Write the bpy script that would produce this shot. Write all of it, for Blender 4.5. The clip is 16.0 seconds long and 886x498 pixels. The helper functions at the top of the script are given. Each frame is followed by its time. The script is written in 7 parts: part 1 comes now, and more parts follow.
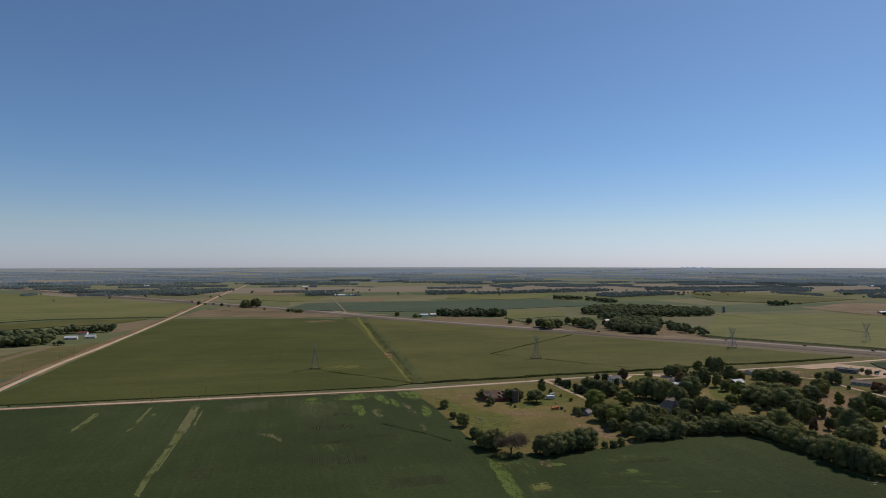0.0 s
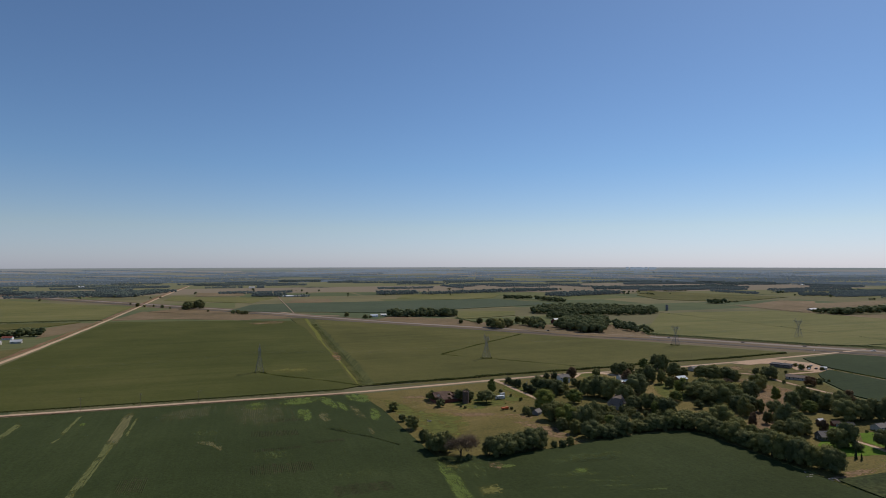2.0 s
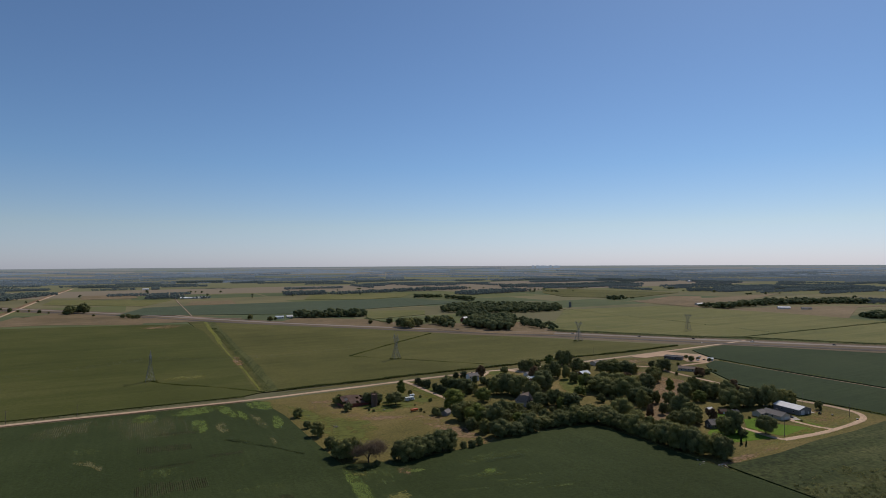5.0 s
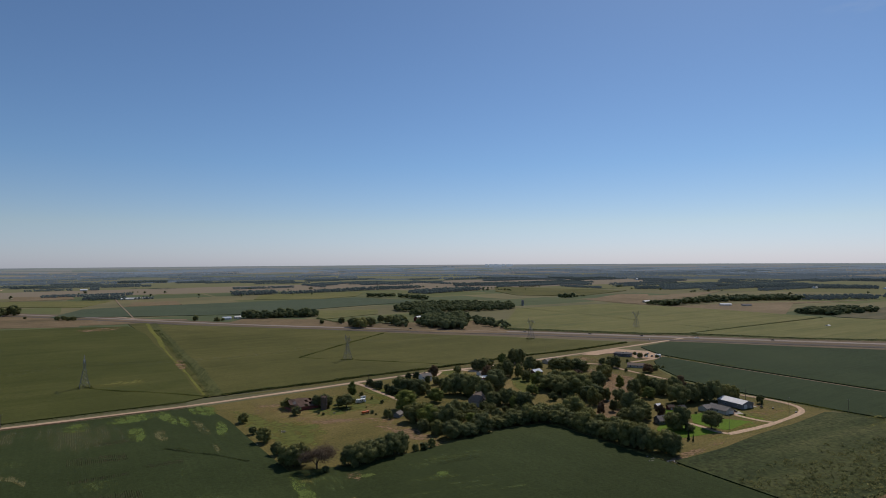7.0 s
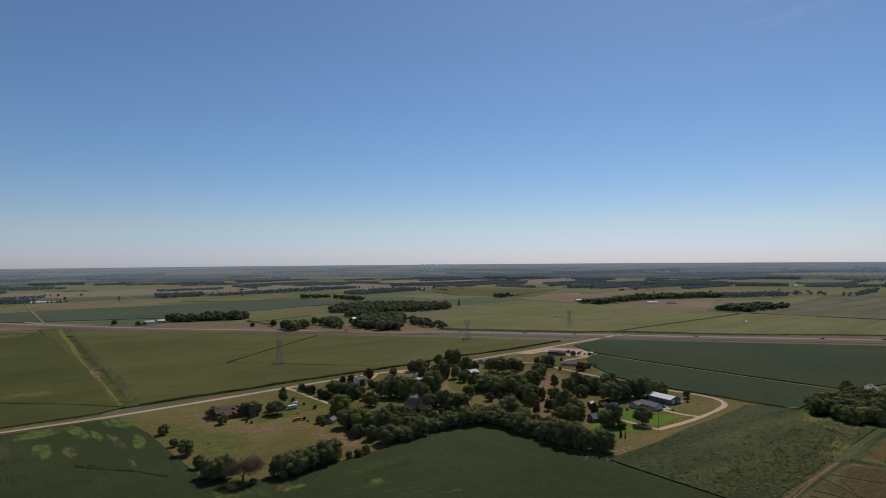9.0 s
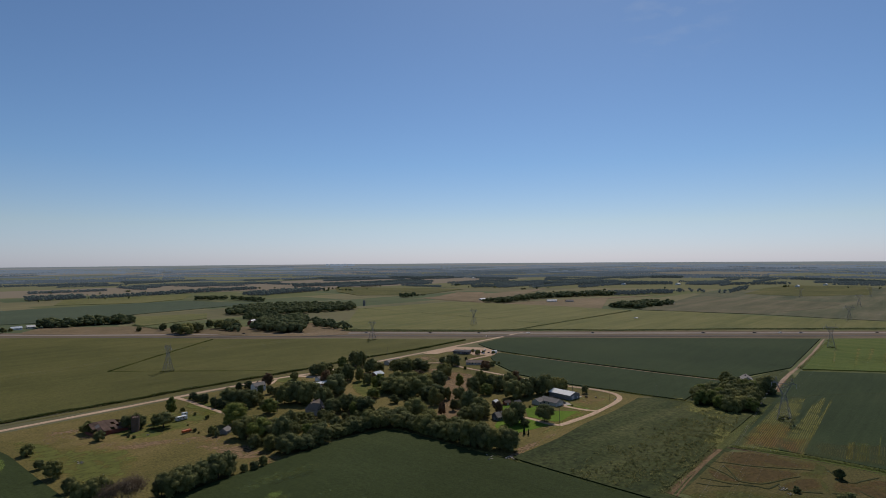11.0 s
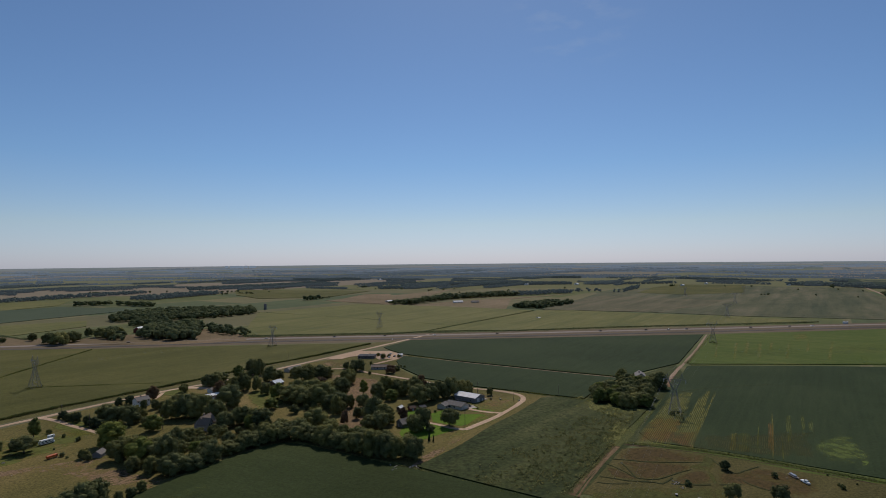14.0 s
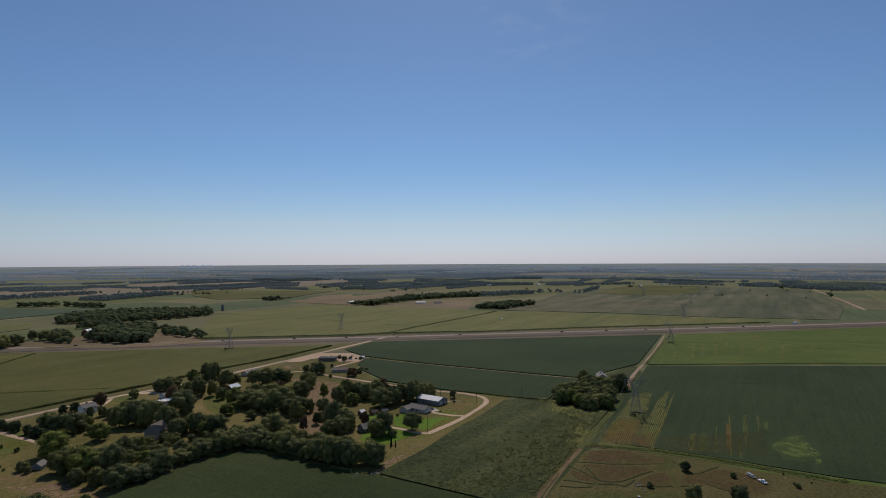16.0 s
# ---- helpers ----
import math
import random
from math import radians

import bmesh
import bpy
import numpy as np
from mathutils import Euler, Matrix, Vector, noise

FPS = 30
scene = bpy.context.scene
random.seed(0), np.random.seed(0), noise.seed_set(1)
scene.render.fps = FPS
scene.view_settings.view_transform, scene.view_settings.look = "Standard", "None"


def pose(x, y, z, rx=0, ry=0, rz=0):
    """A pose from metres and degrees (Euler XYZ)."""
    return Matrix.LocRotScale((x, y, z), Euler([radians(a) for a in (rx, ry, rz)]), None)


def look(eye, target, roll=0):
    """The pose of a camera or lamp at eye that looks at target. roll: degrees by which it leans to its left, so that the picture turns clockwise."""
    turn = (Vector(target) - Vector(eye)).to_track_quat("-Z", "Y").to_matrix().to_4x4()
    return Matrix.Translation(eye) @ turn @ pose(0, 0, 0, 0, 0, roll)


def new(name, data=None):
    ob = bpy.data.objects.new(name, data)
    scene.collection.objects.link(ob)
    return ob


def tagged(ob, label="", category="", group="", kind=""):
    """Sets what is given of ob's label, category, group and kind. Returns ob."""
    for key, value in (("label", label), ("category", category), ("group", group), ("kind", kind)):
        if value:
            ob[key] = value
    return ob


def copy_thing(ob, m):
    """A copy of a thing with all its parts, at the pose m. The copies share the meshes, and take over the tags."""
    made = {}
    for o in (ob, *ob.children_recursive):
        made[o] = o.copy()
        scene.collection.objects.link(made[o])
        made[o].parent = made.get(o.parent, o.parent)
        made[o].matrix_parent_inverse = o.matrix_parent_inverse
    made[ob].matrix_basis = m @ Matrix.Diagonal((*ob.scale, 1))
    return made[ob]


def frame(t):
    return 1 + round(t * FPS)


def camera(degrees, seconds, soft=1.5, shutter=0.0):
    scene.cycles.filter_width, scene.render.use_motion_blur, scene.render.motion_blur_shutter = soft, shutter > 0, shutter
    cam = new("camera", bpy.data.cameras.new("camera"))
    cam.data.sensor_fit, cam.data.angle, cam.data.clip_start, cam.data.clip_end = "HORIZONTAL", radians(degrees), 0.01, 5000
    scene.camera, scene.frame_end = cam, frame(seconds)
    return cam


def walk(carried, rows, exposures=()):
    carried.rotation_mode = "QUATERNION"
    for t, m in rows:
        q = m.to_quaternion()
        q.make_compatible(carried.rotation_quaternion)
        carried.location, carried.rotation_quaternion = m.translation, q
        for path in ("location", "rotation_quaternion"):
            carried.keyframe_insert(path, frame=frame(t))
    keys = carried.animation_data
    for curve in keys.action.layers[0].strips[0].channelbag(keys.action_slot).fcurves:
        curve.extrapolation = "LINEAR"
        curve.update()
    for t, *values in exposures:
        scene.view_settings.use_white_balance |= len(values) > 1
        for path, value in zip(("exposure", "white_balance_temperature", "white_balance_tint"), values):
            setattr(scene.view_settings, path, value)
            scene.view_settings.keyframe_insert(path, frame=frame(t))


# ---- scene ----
cam = camera(74.5, 16.0, 0.6)

# seconds, x, y, z, yaw, pitch, lean
PATH = [
    (0.0, -0.04, 0.03, 114.99, 0.000, 1.410, -0.004),
    (0.5, 0.27, 2.39, 114.72, -0.827, 1.414, -0.004),
    (1.0, 0.64, 4.36, 114.58, -2.140, 1.414, 0.014),
    (1.5, 1.04, 6.05, 114.56, -3.662, 1.432, -0.009),
    (2.0, 1.46, 7.57, 114.61, -4.786, 1.414, -0.052),
    (2.5, 1.87, 9.04, 114.71, -6.008, 1.397, -0.091),
    (3.0, 2.23, 10.55, 114.79, -7.617, 1.373, -0.126),
    (3.5, 2.58, 12.15, 114.82, -8.690, 1.353, -0.150),
    (4.0, 3.00, 13.79, 114.81, -10.526, 1.344, -0.182),
    (6.5, 6.56, 22.19, 114.64, -16.774, 1.194, -0.369),
    (7.0, 7.30, 23.88, 114.70, -18.096, 1.164, -0.356),
    (7.5, 8.05, 25.59, 114.77, -19.746, 1.137, -0.423),
    (8.0, 8.83, 27.34, 114.83, -21.057, 1.131, -0.465),
    (10.5, 14.06, 37.65, 114.71, -31.014, 1.068, -0.417),
    (11.0, 15.16, 39.20, 114.80, -33.556, 1.027, -0.411),
    (11.5, 16.24, 40.56, 114.93, -36.122, 1.040, -0.383),
    (12.0, 17.35, 41.78, 115.11, -38.102, 1.057, -0.349),
    (12.5, 18.68, 43.01, 115.31, -39.838, 1.058, -0.350),
    (13.0, 20.27, 44.33, 115.47, -40.931, 1.035, -0.400),
    (13.5, 22.08, 45.74, 115.58, -41.717, 1.059, -0.464),
    (14.0, 23.96, 47.20, 115.63, -42.635, 1.076, -0.519),
    (14.5, 25.70, 48.62, 115.68, -43.469, 1.091, -0.543),
    (15.0, 27.07, 49.94, 115.78, -44.309, 1.083, -0.497),
    (15.5, 27.86, 51.11, 115.97, -45.262, 1.084, -0.361),
    (16.0, 27.96, 52.17, 116.28, -46.300, 1.086, -0.272),
]
walk(cam, [(t, pose(x, y, z, 90 + p, 0, w) @ pose(0, 0, 0, 0, 0, r)) for t, x, y, z, w, p, r in PATH],
     exposures=((0.0, 0.14, 6500, 10), (7.0, 0.05, 6500, 10), (11.0, -0.03, 6500, 10), (13.5, -0.1, 6420, 10), (16.0, -0.1, 6420, 10)))

# ---- light ----
SUN_AZ, SUN_EL = 47.0, 46.0          # degrees clockwise from +y, and above the horizon
sky_world = bpy.data.worlds.new("sky")
scene.world = sky_world
sky_world.use_nodes = True
wn = sky_world.node_tree.nodes
sky = wn.new("ShaderNodeTexSky")
sky.sky_type, sky.sun_disc = "NISHITA", False
sky.sun_elevation, sky.sun_rotation = radians(SUN_EL), radians(SUN_AZ)
sky.altitude, sky.air_density, sky.dust_density, sky.ozone_density = 400, 1.0, 0.25, 3.0
wn["Background"].inputs["Strength"].default_value = 0.067
# late-summer haze takes the warmth out of the low sky
wl = sky_world.node_tree.links
way = wn.new("ShaderNodeTexCoord")
high = wn.new("ShaderNodeSeparateXYZ")
wl.new(way.outputs["Generated"], high.inputs[0])
tint = wn.new("ShaderNodeValToRGB")
for e, (at, c) in zip((tint.color_ramp.elements[0], tint.color_ramp.elements[1], tint.color_ramp.elements.new(0.06), tint.color_ramp.elements.new(0.16)),
                      ((0.0, (0.80, 0.90, 1.38)), (0.35, (0.40, 0.81, 1.68)), (0.06, (0.93, 0.97, 1.13)), (0.16, (0.81, 0.97, 1.15)))):
    e.position, e.color = at, (*c, 1)
wl.new(high.outputs["Z"], tint.inputs[0])
haze = wn.new("ShaderNodeMix")
haze.data_type, haze.blend_type, haze.inputs["Factor"].default_value = "RGBA", "MULTIPLY", 1.0
wl.new(sky.outputs[0], haze.inputs[6])
wl.new(tint.outputs[0], haze.inputs[7])
# one thin wisp of high cloud
aim = wn.new("ShaderNodeVectorMath")
aim.operation, aim.inputs[1].default_value = "DOT_PRODUCT", (math.sin(radians(55.5)) * math.cos(radians(23.0)), math.cos(radians(55.5)) * math.cos(radians(23.0)), math.sin(radians(23.0)))
wl.new(way.outputs["Generated"], aim.inputs[0])
near_wisp = wn.new("ShaderNodeMapRange")
near_wisp.inputs["From Min"].default_value, near_wisp.inputs["From Max"].default_value = math.cos(radians(6.5)), math.cos(radians(2.0))
wl.new(aim.outputs["Value"], near_wisp.inputs["Value"])
drawn = wn.new("ShaderNodeMapping")
drawn.inputs["Rotation"].default_value, drawn.inputs["Scale"].default_value = (0, 0, radians(30)), (6, 14, 34)
wl.new(way.outputs["Generated"], drawn.inputs["Vector"])
wisps = wn.new("ShaderNodeTexNoise")
wisps.inputs["Scale"].default_value, wisps.inputs["Detail"].default_value = 1.6, 5.0
wl.new(drawn.outputs[0], wisps.inputs["Vector"])
thin = wn.new("ShaderNodeMapRange")
thin.inputs["From Min"].default_value, thin.inputs["From Max"].default_value, thin.inputs["To Max"].default_value = 0.52, 0.78, 0.13
wl.new(wisps.outputs["Fac"], thin.inputs["Value"])
cover = wn.new("ShaderNodeMath")
cover.operation = "MULTIPLY"
wl.new(near_wisp.outputs[0], cover.inputs[0])
wl.new(thin.outputs[0], cover.inputs[1])
cloud = wn.new("ShaderNodeMix")
cloud.data_type, cloud.inputs[7].default_value = "RGBA", (7.0, 7.6, 8.4, 1)
wl.new(cover.outputs[0], cloud.inputs["Factor"])
wl.new(haze.outputs[2], cloud.inputs[6])
wl.new(cloud.outputs[2], wn["Background"].inputs["Color"])

sun = new("sun", bpy.data.lights.new("sun", "SUN"))
sun.data.energy, sun.data.angle, sun.data.color = 2.75, radians(0.55), (1.0, 0.92, 0.84)
sa, se = radians(SUN_AZ), radians(SUN_EL)
sun.matrix_world = look((0, 0, 300), (-math.sin(sa) * math.cos(se), -math.cos(sa) * math.cos(se), 300 - math.sin(se)))

GRID = 14.5                            # the section lines lie turned by this much
rng = np.random.default_rng(7)


# ---- materials ----
def shader(name):
    m = bpy.data.materials.new(name)
    m.use_nodes = True
    nt = m.node_tree
    b = nt.nodes["Principled BSDF"]
    b.inputs["Specular IOR Level"].default_value = 0.25
    return m, nt, b


def node(nt, kind, **sets):
    n = nt.nodes.new(kind)
    for key, v in sets.items():
        n.inputs[key.replace("_", " ")].default_value = v
    return n


def noise_tex(nt, vec, scale, detail=4.0, rough=0.6):
    n = node(nt, "ShaderNodeTexNoise", Scale=scale, Detail=detail, Roughness=rough)
    nt.links.new(vec, n.inputs["Vector"])
    return n.outputs["Fac"]


def ramp(nt, fac, stops):
    r = nt.nodes.new("ShaderNodeValToRGB")
    el = r.color_ramp.elements
    while len(el) < len(stops):
        el.new(0.5)
    for e, (p, c) in zip(el, stops):
        e.position, e.color = p, (*c, 1)
    nt.links.new(fac, r.inputs["Fac"])
    return r.outputs["Color"]


def mix(nt, fac, a, b, blend="MIX"):
    m = nt.nodes.new("ShaderNodeMix")
    m.data_type, m.blend_type = "RGBA", blend
    for sock, v in ((m.inputs["Factor"], fac), (m.inputs[6], a), (m.inputs[7], b)):
        if isinstance(v, (int, float)):
            sock.default_value = v
        elif isinstance(v, tuple):
            sock.default_value = (*v, 1)
        else:
            nt.links.new(v, sock)
    return m.outputs[2]


def math_node(nt, op, a, b=0.0, c=0.0):
    m = nt.nodes.new("ShaderNodeMath")
    m.operation = op
    for sock, v in zip(m.inputs, (a, b, c)):
        if isinstance(v, (int, float)):
            sock.default_value = v
        else:
            nt.links.new(v, sock)
    return m.outputs[0]


def place(nt, turn=0.0, scale=(1, 1, 1)):
    geo = nt.nodes.new("ShaderNodeNewGeometry")
    mp = node(nt, "ShaderNodeMapping", Rotation=(0, 0, radians(-turn)))
    nt.links.new(geo.outputs["Position"], mp.inputs["Vector"])
    sc = node(nt, "ShaderNodeMapping", Scale=scale)
    nt.links.new(mp.outputs[0], sc.inputs["Vector"])
    return sc.outputs[0]


def bumped(nt, b, fac, strength, distance):
    n = node(nt, "ShaderNodeBump", Strength=strength, Distance=distance)
    nt.links.new(fac, n.inputs["Height"])
    nt.links.new(n.outputs[0], b.inputs["Normal"])


def crop(name, low, mid, high, turn=GRID, rows=0.5, streak=(0.012, 0.35, 1), relief=0.5, grit=0.42, drilled=0.24, clump=0.7):
    """A crop or grass cover: broad growth differences, streaks along the rows, leafy grain."""
    m, nt, b = shader(name)
    p = place(nt)
    lines = place(nt, turn, streak)
    broad = noise_tex(nt, p, 0.006, 5, 0.62)
    band = noise_tex(nt, lines, 1.0, 4, 0.65)
    grain = noise_tex(nt, p, clump, 4, 0.72)
    f = math_node(nt, "ADD", math_node(nt, "MULTIPLY", broad, 1.0 - rows), math_node(nt, "MULTIPLY", band, rows))
    base = ramp(nt, f, ((0.36, low), (0.5, mid), (0.64, high)))
    drill = noise_tex(nt, place(nt, turn, (0.03, 1.9, 1)), 1.0, 3, 0.7)
    base = mix(nt, drilled, base, ramp(nt, drill, ((0.3, (0.55, 0.58, 0.6)), (0.7, (1.42, 1.38, 1.3)))), "MULTIPLY")
    col = mix(nt, grit, base, ramp(nt, grain, ((0.32, (0.35, 0.37, 0.38)), (0.68, (1.65, 1.6, 1.55)))), "MULTIPLY")
    nt.links.new(col, b.inputs["Base Color"])
    b.inputs["Roughness"].default_value, b.inputs["Specular IOR Level"].default_value = 0.9, 0.045
    bumped(nt, b, grain, relief, 0.5)
    return m


def plain(name, color, rough=0.7, metal=0.0, wear=0.25, scale=1.2, relief=0.15):
    """Paint, wood, shingle or sheet metal with stains at two sizes."""
    m, nt, b = shader(name)
    tc = nt.nodes.new("ShaderNodeTexCoord")
    big = noise_tex(nt, tc.outputs["Object"], scale * 0.25, 3)
    fine = noise_tex(nt, tc.outputs["Object"], scale * 4, 4)
    c = mix(nt, big, tuple(v * (1 - wear) for v in color), tuple(min(1, v * (1 + wear * 0.6)) for v in color))
    c = mix(nt, wear, c, ramp(nt, fine, ((0.3, (0.6, 0.6, 0.6)), (0.7, (1.25, 1.22, 1.18)))), "MULTIPLY")
    nt.links.new(c, b.inputs["Base Color"])
    b.inputs["Roughness"].default_value, b.inputs["Metallic"].default_value = rough, metal
    bumped(nt, b, fine, relief, 0.05)
    return m


def ribbed(name, color, pitch=0.45, rough=0.45, metal=0.3):
    """Ribbed sheet metal."""
    m, nt, b = shader(name)
    tc = nt.nodes.new("ShaderNodeTexCoord")
    w = node(nt, "ShaderNodeTexWave", Scale=1.0 / pitch / 2, Distortion=0.0)
    nt.links.new(tc.outputs["Object"], w.inputs["Vector"])
    stain = noise_tex(nt, tc.outputs["Object"], 0.35, 5)
    c = mix(nt, stain, tuple(v * 0.72 for v in color), color)
    nt.links.new(c, b.inputs["Base Color"])
    b.inputs["Roughness"].default_value, b.inputs["Metallic"].default_value = rough, metal
    bumped(nt, b, w.outputs["Fac"], 0.4, 0.05)
    return m


def foliage(name, dark, light, glow=0.3, vary=0.7):
    """Leaves: each clump its own shade, each plant its own tint, light showing through."""
    m, nt, b = shader(name)
    geo = nt.nodes.new("ShaderNodeNewGeometry")
    info = nt.nodes.new("ShaderNodeObjectInfo")
    c = mix(nt, geo.outputs["Random Per Island"], dark, light)
    soft = noise_tex(nt, geo.outputs["Position"], 0.045, 2)
    c = mix(nt, 0.6, c, ramp(nt, soft, ((0.32, (0.62, 0.72, 0.75)), (0.68, (1.35, 1.28, 1.15)))), "MULTIPLY")
    c = mix(nt, vary, c, ramp(nt, info.outputs["Random"], ((0.0, (0.62, 0.68, 0.74)), (0.4, (0.95, 0.97, 1.0)), (0.75, (1.2, 1.15, 1.0)), (1.0, (1.42, 1.30, 1.05)))), "MULTIPLY")
    nt.links.new(c, b.inputs["Base Color"])
    b.inputs["Roughness"].default_value, b.inputs["Specular IOR Level"].default_value = 0.75, 0.04
    t = nt.nodes.new("ShaderNodeBsdfTranslucent")
    nt.links.new(c, t.inputs["Color"])
    s = nt.nodes.new("ShaderNodeMixShader")
    s.inputs[0].default_value = glow
    nt.links.new(b.outputs[0], s.inputs[1])
    nt.links.new(t.outputs[0], s.inputs[2])
    nt.links.new(s.outputs[0], nt.nodes["Material Output"].inputs["Surface"])
    return m


def ragged(name, color, second, bite=0.55, scale=0.25, turn=GRID, stretch=(0.25, 1, 1), fray=9.0, pitch=0.0):
    """A patch of weeds, bare soil or dead crop whose rim frays out into what lies below."""
    m, nt, b = shader(name)
    p = place(nt, turn, stretch)
    rim = nt.nodes.new("ShaderNodeAttribute")
    rim.attribute_name = "rim"
    n1 = noise_tex(nt, p, scale * 0.5, 3, 0.6)
    n3 = noise_tex(nt, p, scale * 4.0, 4, 0.7)
    n1 = math_node(nt, "ADD", math_node(nt, "MULTIPLY", n1, 0.5), math_node(nt, "MULTIPLY", n3, 0.5))
    n2 = noise_tex(nt, place(nt), 0.9, 3, 0.6)
    c = mix(nt, n2, tuple(v * 0.6 for v in color), second)
    c = mix(nt, 0.55, c, ramp(nt, n3, ((0.35, (0.4, 0.44, 0.46)), (0.65, (1.5, 1.46, 1.4)))), "MULTIPLY")
    nt.links.new(c, b.inputs["Base Color"])
    b.inputs["Roughness"].default_value, b.inputs["Specular IOR Level"].default_value = 0.9, 0.03
    f = math_node(nt, "ADD", math_node(nt, "MULTIPLY", rim.outputs["Fac"], 1.0), math_node(nt, "MULTIPLY_ADD", n1, fray, -fray / 2 - bite))
    worn = noise_tex(nt, place(nt, turn, (0.9, 0.5, 1)), 0.1, 2, 0.5)
    f = math_node(nt, "MULTIPLY", math_node(nt, "ADD", f, 0.25), math_node(nt, "MULTIPLY_ADD", worn, 4.0, -1.0))
    f.node.use_clamp = True
    if pitch:                          # living rows stand between the dead ones
        w = node(nt, "ShaderNodeTexWave", Scale=0.314 / pitch, Distortion=0.0)
        w.bands_direction = "Y"
        nt.links.new(place(nt, turn), w.inputs["Vector"])
        f = math_node(nt, "MULTIPLY", f, math_node(nt, "MULTIPLY_ADD", w.outputs["Fac"], 0.75, 0.42))
        f.node.use_clamp = True
    tr = nt.nodes.new("ShaderNodeBsdfTransparent")
    s = nt.nodes.new("ShaderNodeMixShader")
    nt.links.new(f, s.inputs[0])
    nt.links.new(tr.outputs[0], s.inputs[1])
    nt.links.new(b.outputs[0], s.inputs[2])
    nt.links.new(s.outputs[0], nt.nodes["Material Output"].inputs["Surface"])
    return m


def land(name):
    """Open farmland: fields of many crops in blocks along the section lines, with grass between."""
    m, nt, b = shader(name)
    p = place(nt, GRID)
    br = node(nt, "ShaderNodeTexBrick", Scale=1.0, Mortar_Size=6.0, Brick_Width=420.0, Row_Height=230.0)
    br.offset, br.squash = 0.37, 1.0
    br.inputs["Color1"].default_value, br.inputs["Color2"].default_value = (0, 0, 0, 1), (1, 1, 1, 1)
    br.inputs["Mortar"].default_value = (0.35, 0.35, 0.35, 1)
    nt.links.new(p, br.inputs["Vector"])
    fields = ramp(nt, br.outputs["Color"], ((0.0, (0.125, 0.135, 0.060)), (0.22, (0.175, 0.158, 0.085)), (0.42, (0.102, 0.120, 0.062)),
                                            (0.62, (0.148, 0.138, 0.075)), (0.8, (0.125, 0.133, 0.062)), (0.93, (0.205, 0.165, 0.105))))
    fields_ramp = fields.node
    fields_ramp.color_ramp.interpolation = "CONSTANT"
    streaks = noise_tex(nt, place(nt, GRID, (0.004, 0.05, 1)), 1.0, 4)
    big = noise_tex(nt, place(nt), 0.004, 5)
    c = mix(nt, 0.5, fields, ramp(nt, streaks, ((0.3, (0.7, 0.72, 0.75)), (0.7, (1.3, 1.25, 1.2)))), "MULTIPLY")
    c = mix(nt, 0.5, c, ramp(nt, big, ((0.3, (0.72, 0.78, 0.8)), (0.7, (1.28, 1.2, 1.1)))), "MULTIPLY")
    nt.links.new(c, b.inputs["Base Color"])
    b.inputs["Roughness"].default_value, b.inputs["Specular IOR Level"].default_value = 0.95, 0.03
    return m


def distance(name):
    """The far country up to the skyline, a backdrop with painted haze: fields and woods by their true place, which
    'span' holds in km.
    """
    m, nt, b = shader(name)
    at = nt.nodes.new("ShaderNodeAttribute")
    at.attribute_name = "span"
    turned = node(nt, "ShaderNodeMapping", Rotation=(0, 0, radians(-GRID)))
    nt.links.new(at.outputs["Vector"], turned.inputs["Vector"])
    br = node(nt, "ShaderNodeTexBrick", Scale=1.0, Mortar_Size=0.0, Brick_Width=1.9, Row_Height=0.95)
    br.inputs["Color1"].default_value, br.inputs["Color2"].default_value = (0, 0, 0, 1), (1, 1, 1, 1)
    nt.links.new(turned.outputs[0], br.inputs["Vector"])
    fields = ramp(nt, br.outputs["Color"], ((0.0, (0.165, 0.16, 0.08)), (0.25, (0.205, 0.175, 0.115)), (0.45, (0.115, 0.126, 0.07)), (0.6, (0.225, 0.185, 0.13)), (0.85, (0.155, 0.15, 0.085))))
    fields.node.color_ramp.interpolation = "CONSTANT"
    woods = noise_tex(nt, turned.outputs[0], 0.5, 8, 0.66)
    hedges = node(nt, "ShaderNodeMapping", Scale=(0.35, 1.5, 1))
    nt.links.new(turned.outputs[0], hedges.inputs["Vector"])
    woods = math_node(nt, "MAXIMUM", woods, math_node(nt, "MULTIPLY", noise_tex(nt, hedges.outputs[0], 1.3, 5, 0.6), 0.97))
    c = mix(nt, ramp(nt, woods, ((0.605, (0, 0, 0)), (0.625, (1, 1, 1)))), fields, (0.045, 0.058, 0.038))
    # haze: bluish emission laid over the fields, more of it with distance
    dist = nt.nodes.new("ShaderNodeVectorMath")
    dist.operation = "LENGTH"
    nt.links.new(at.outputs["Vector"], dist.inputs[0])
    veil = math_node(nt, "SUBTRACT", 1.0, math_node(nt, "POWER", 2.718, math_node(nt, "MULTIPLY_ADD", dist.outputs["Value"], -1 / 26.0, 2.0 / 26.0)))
    nt.links.new(c, b.inputs["Base Color"])
    b.inputs["Roughness"].default_value, b.inputs["Specular IOR Level"].default_value = 1.0, 0.0
    haze_glow = nt.nodes.new("ShaderNodeEmission")
    haze_glow.inputs["Color"].default_value, haze_glow.inputs["Strength"].default_value = (0.27, 0.33, 0.43, 1), 1.0
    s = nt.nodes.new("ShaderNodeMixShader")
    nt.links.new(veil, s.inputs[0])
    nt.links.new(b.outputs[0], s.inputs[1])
    nt.links.new(haze_glow.outputs[0], s.inputs[2])
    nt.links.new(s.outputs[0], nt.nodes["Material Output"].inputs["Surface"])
    return m


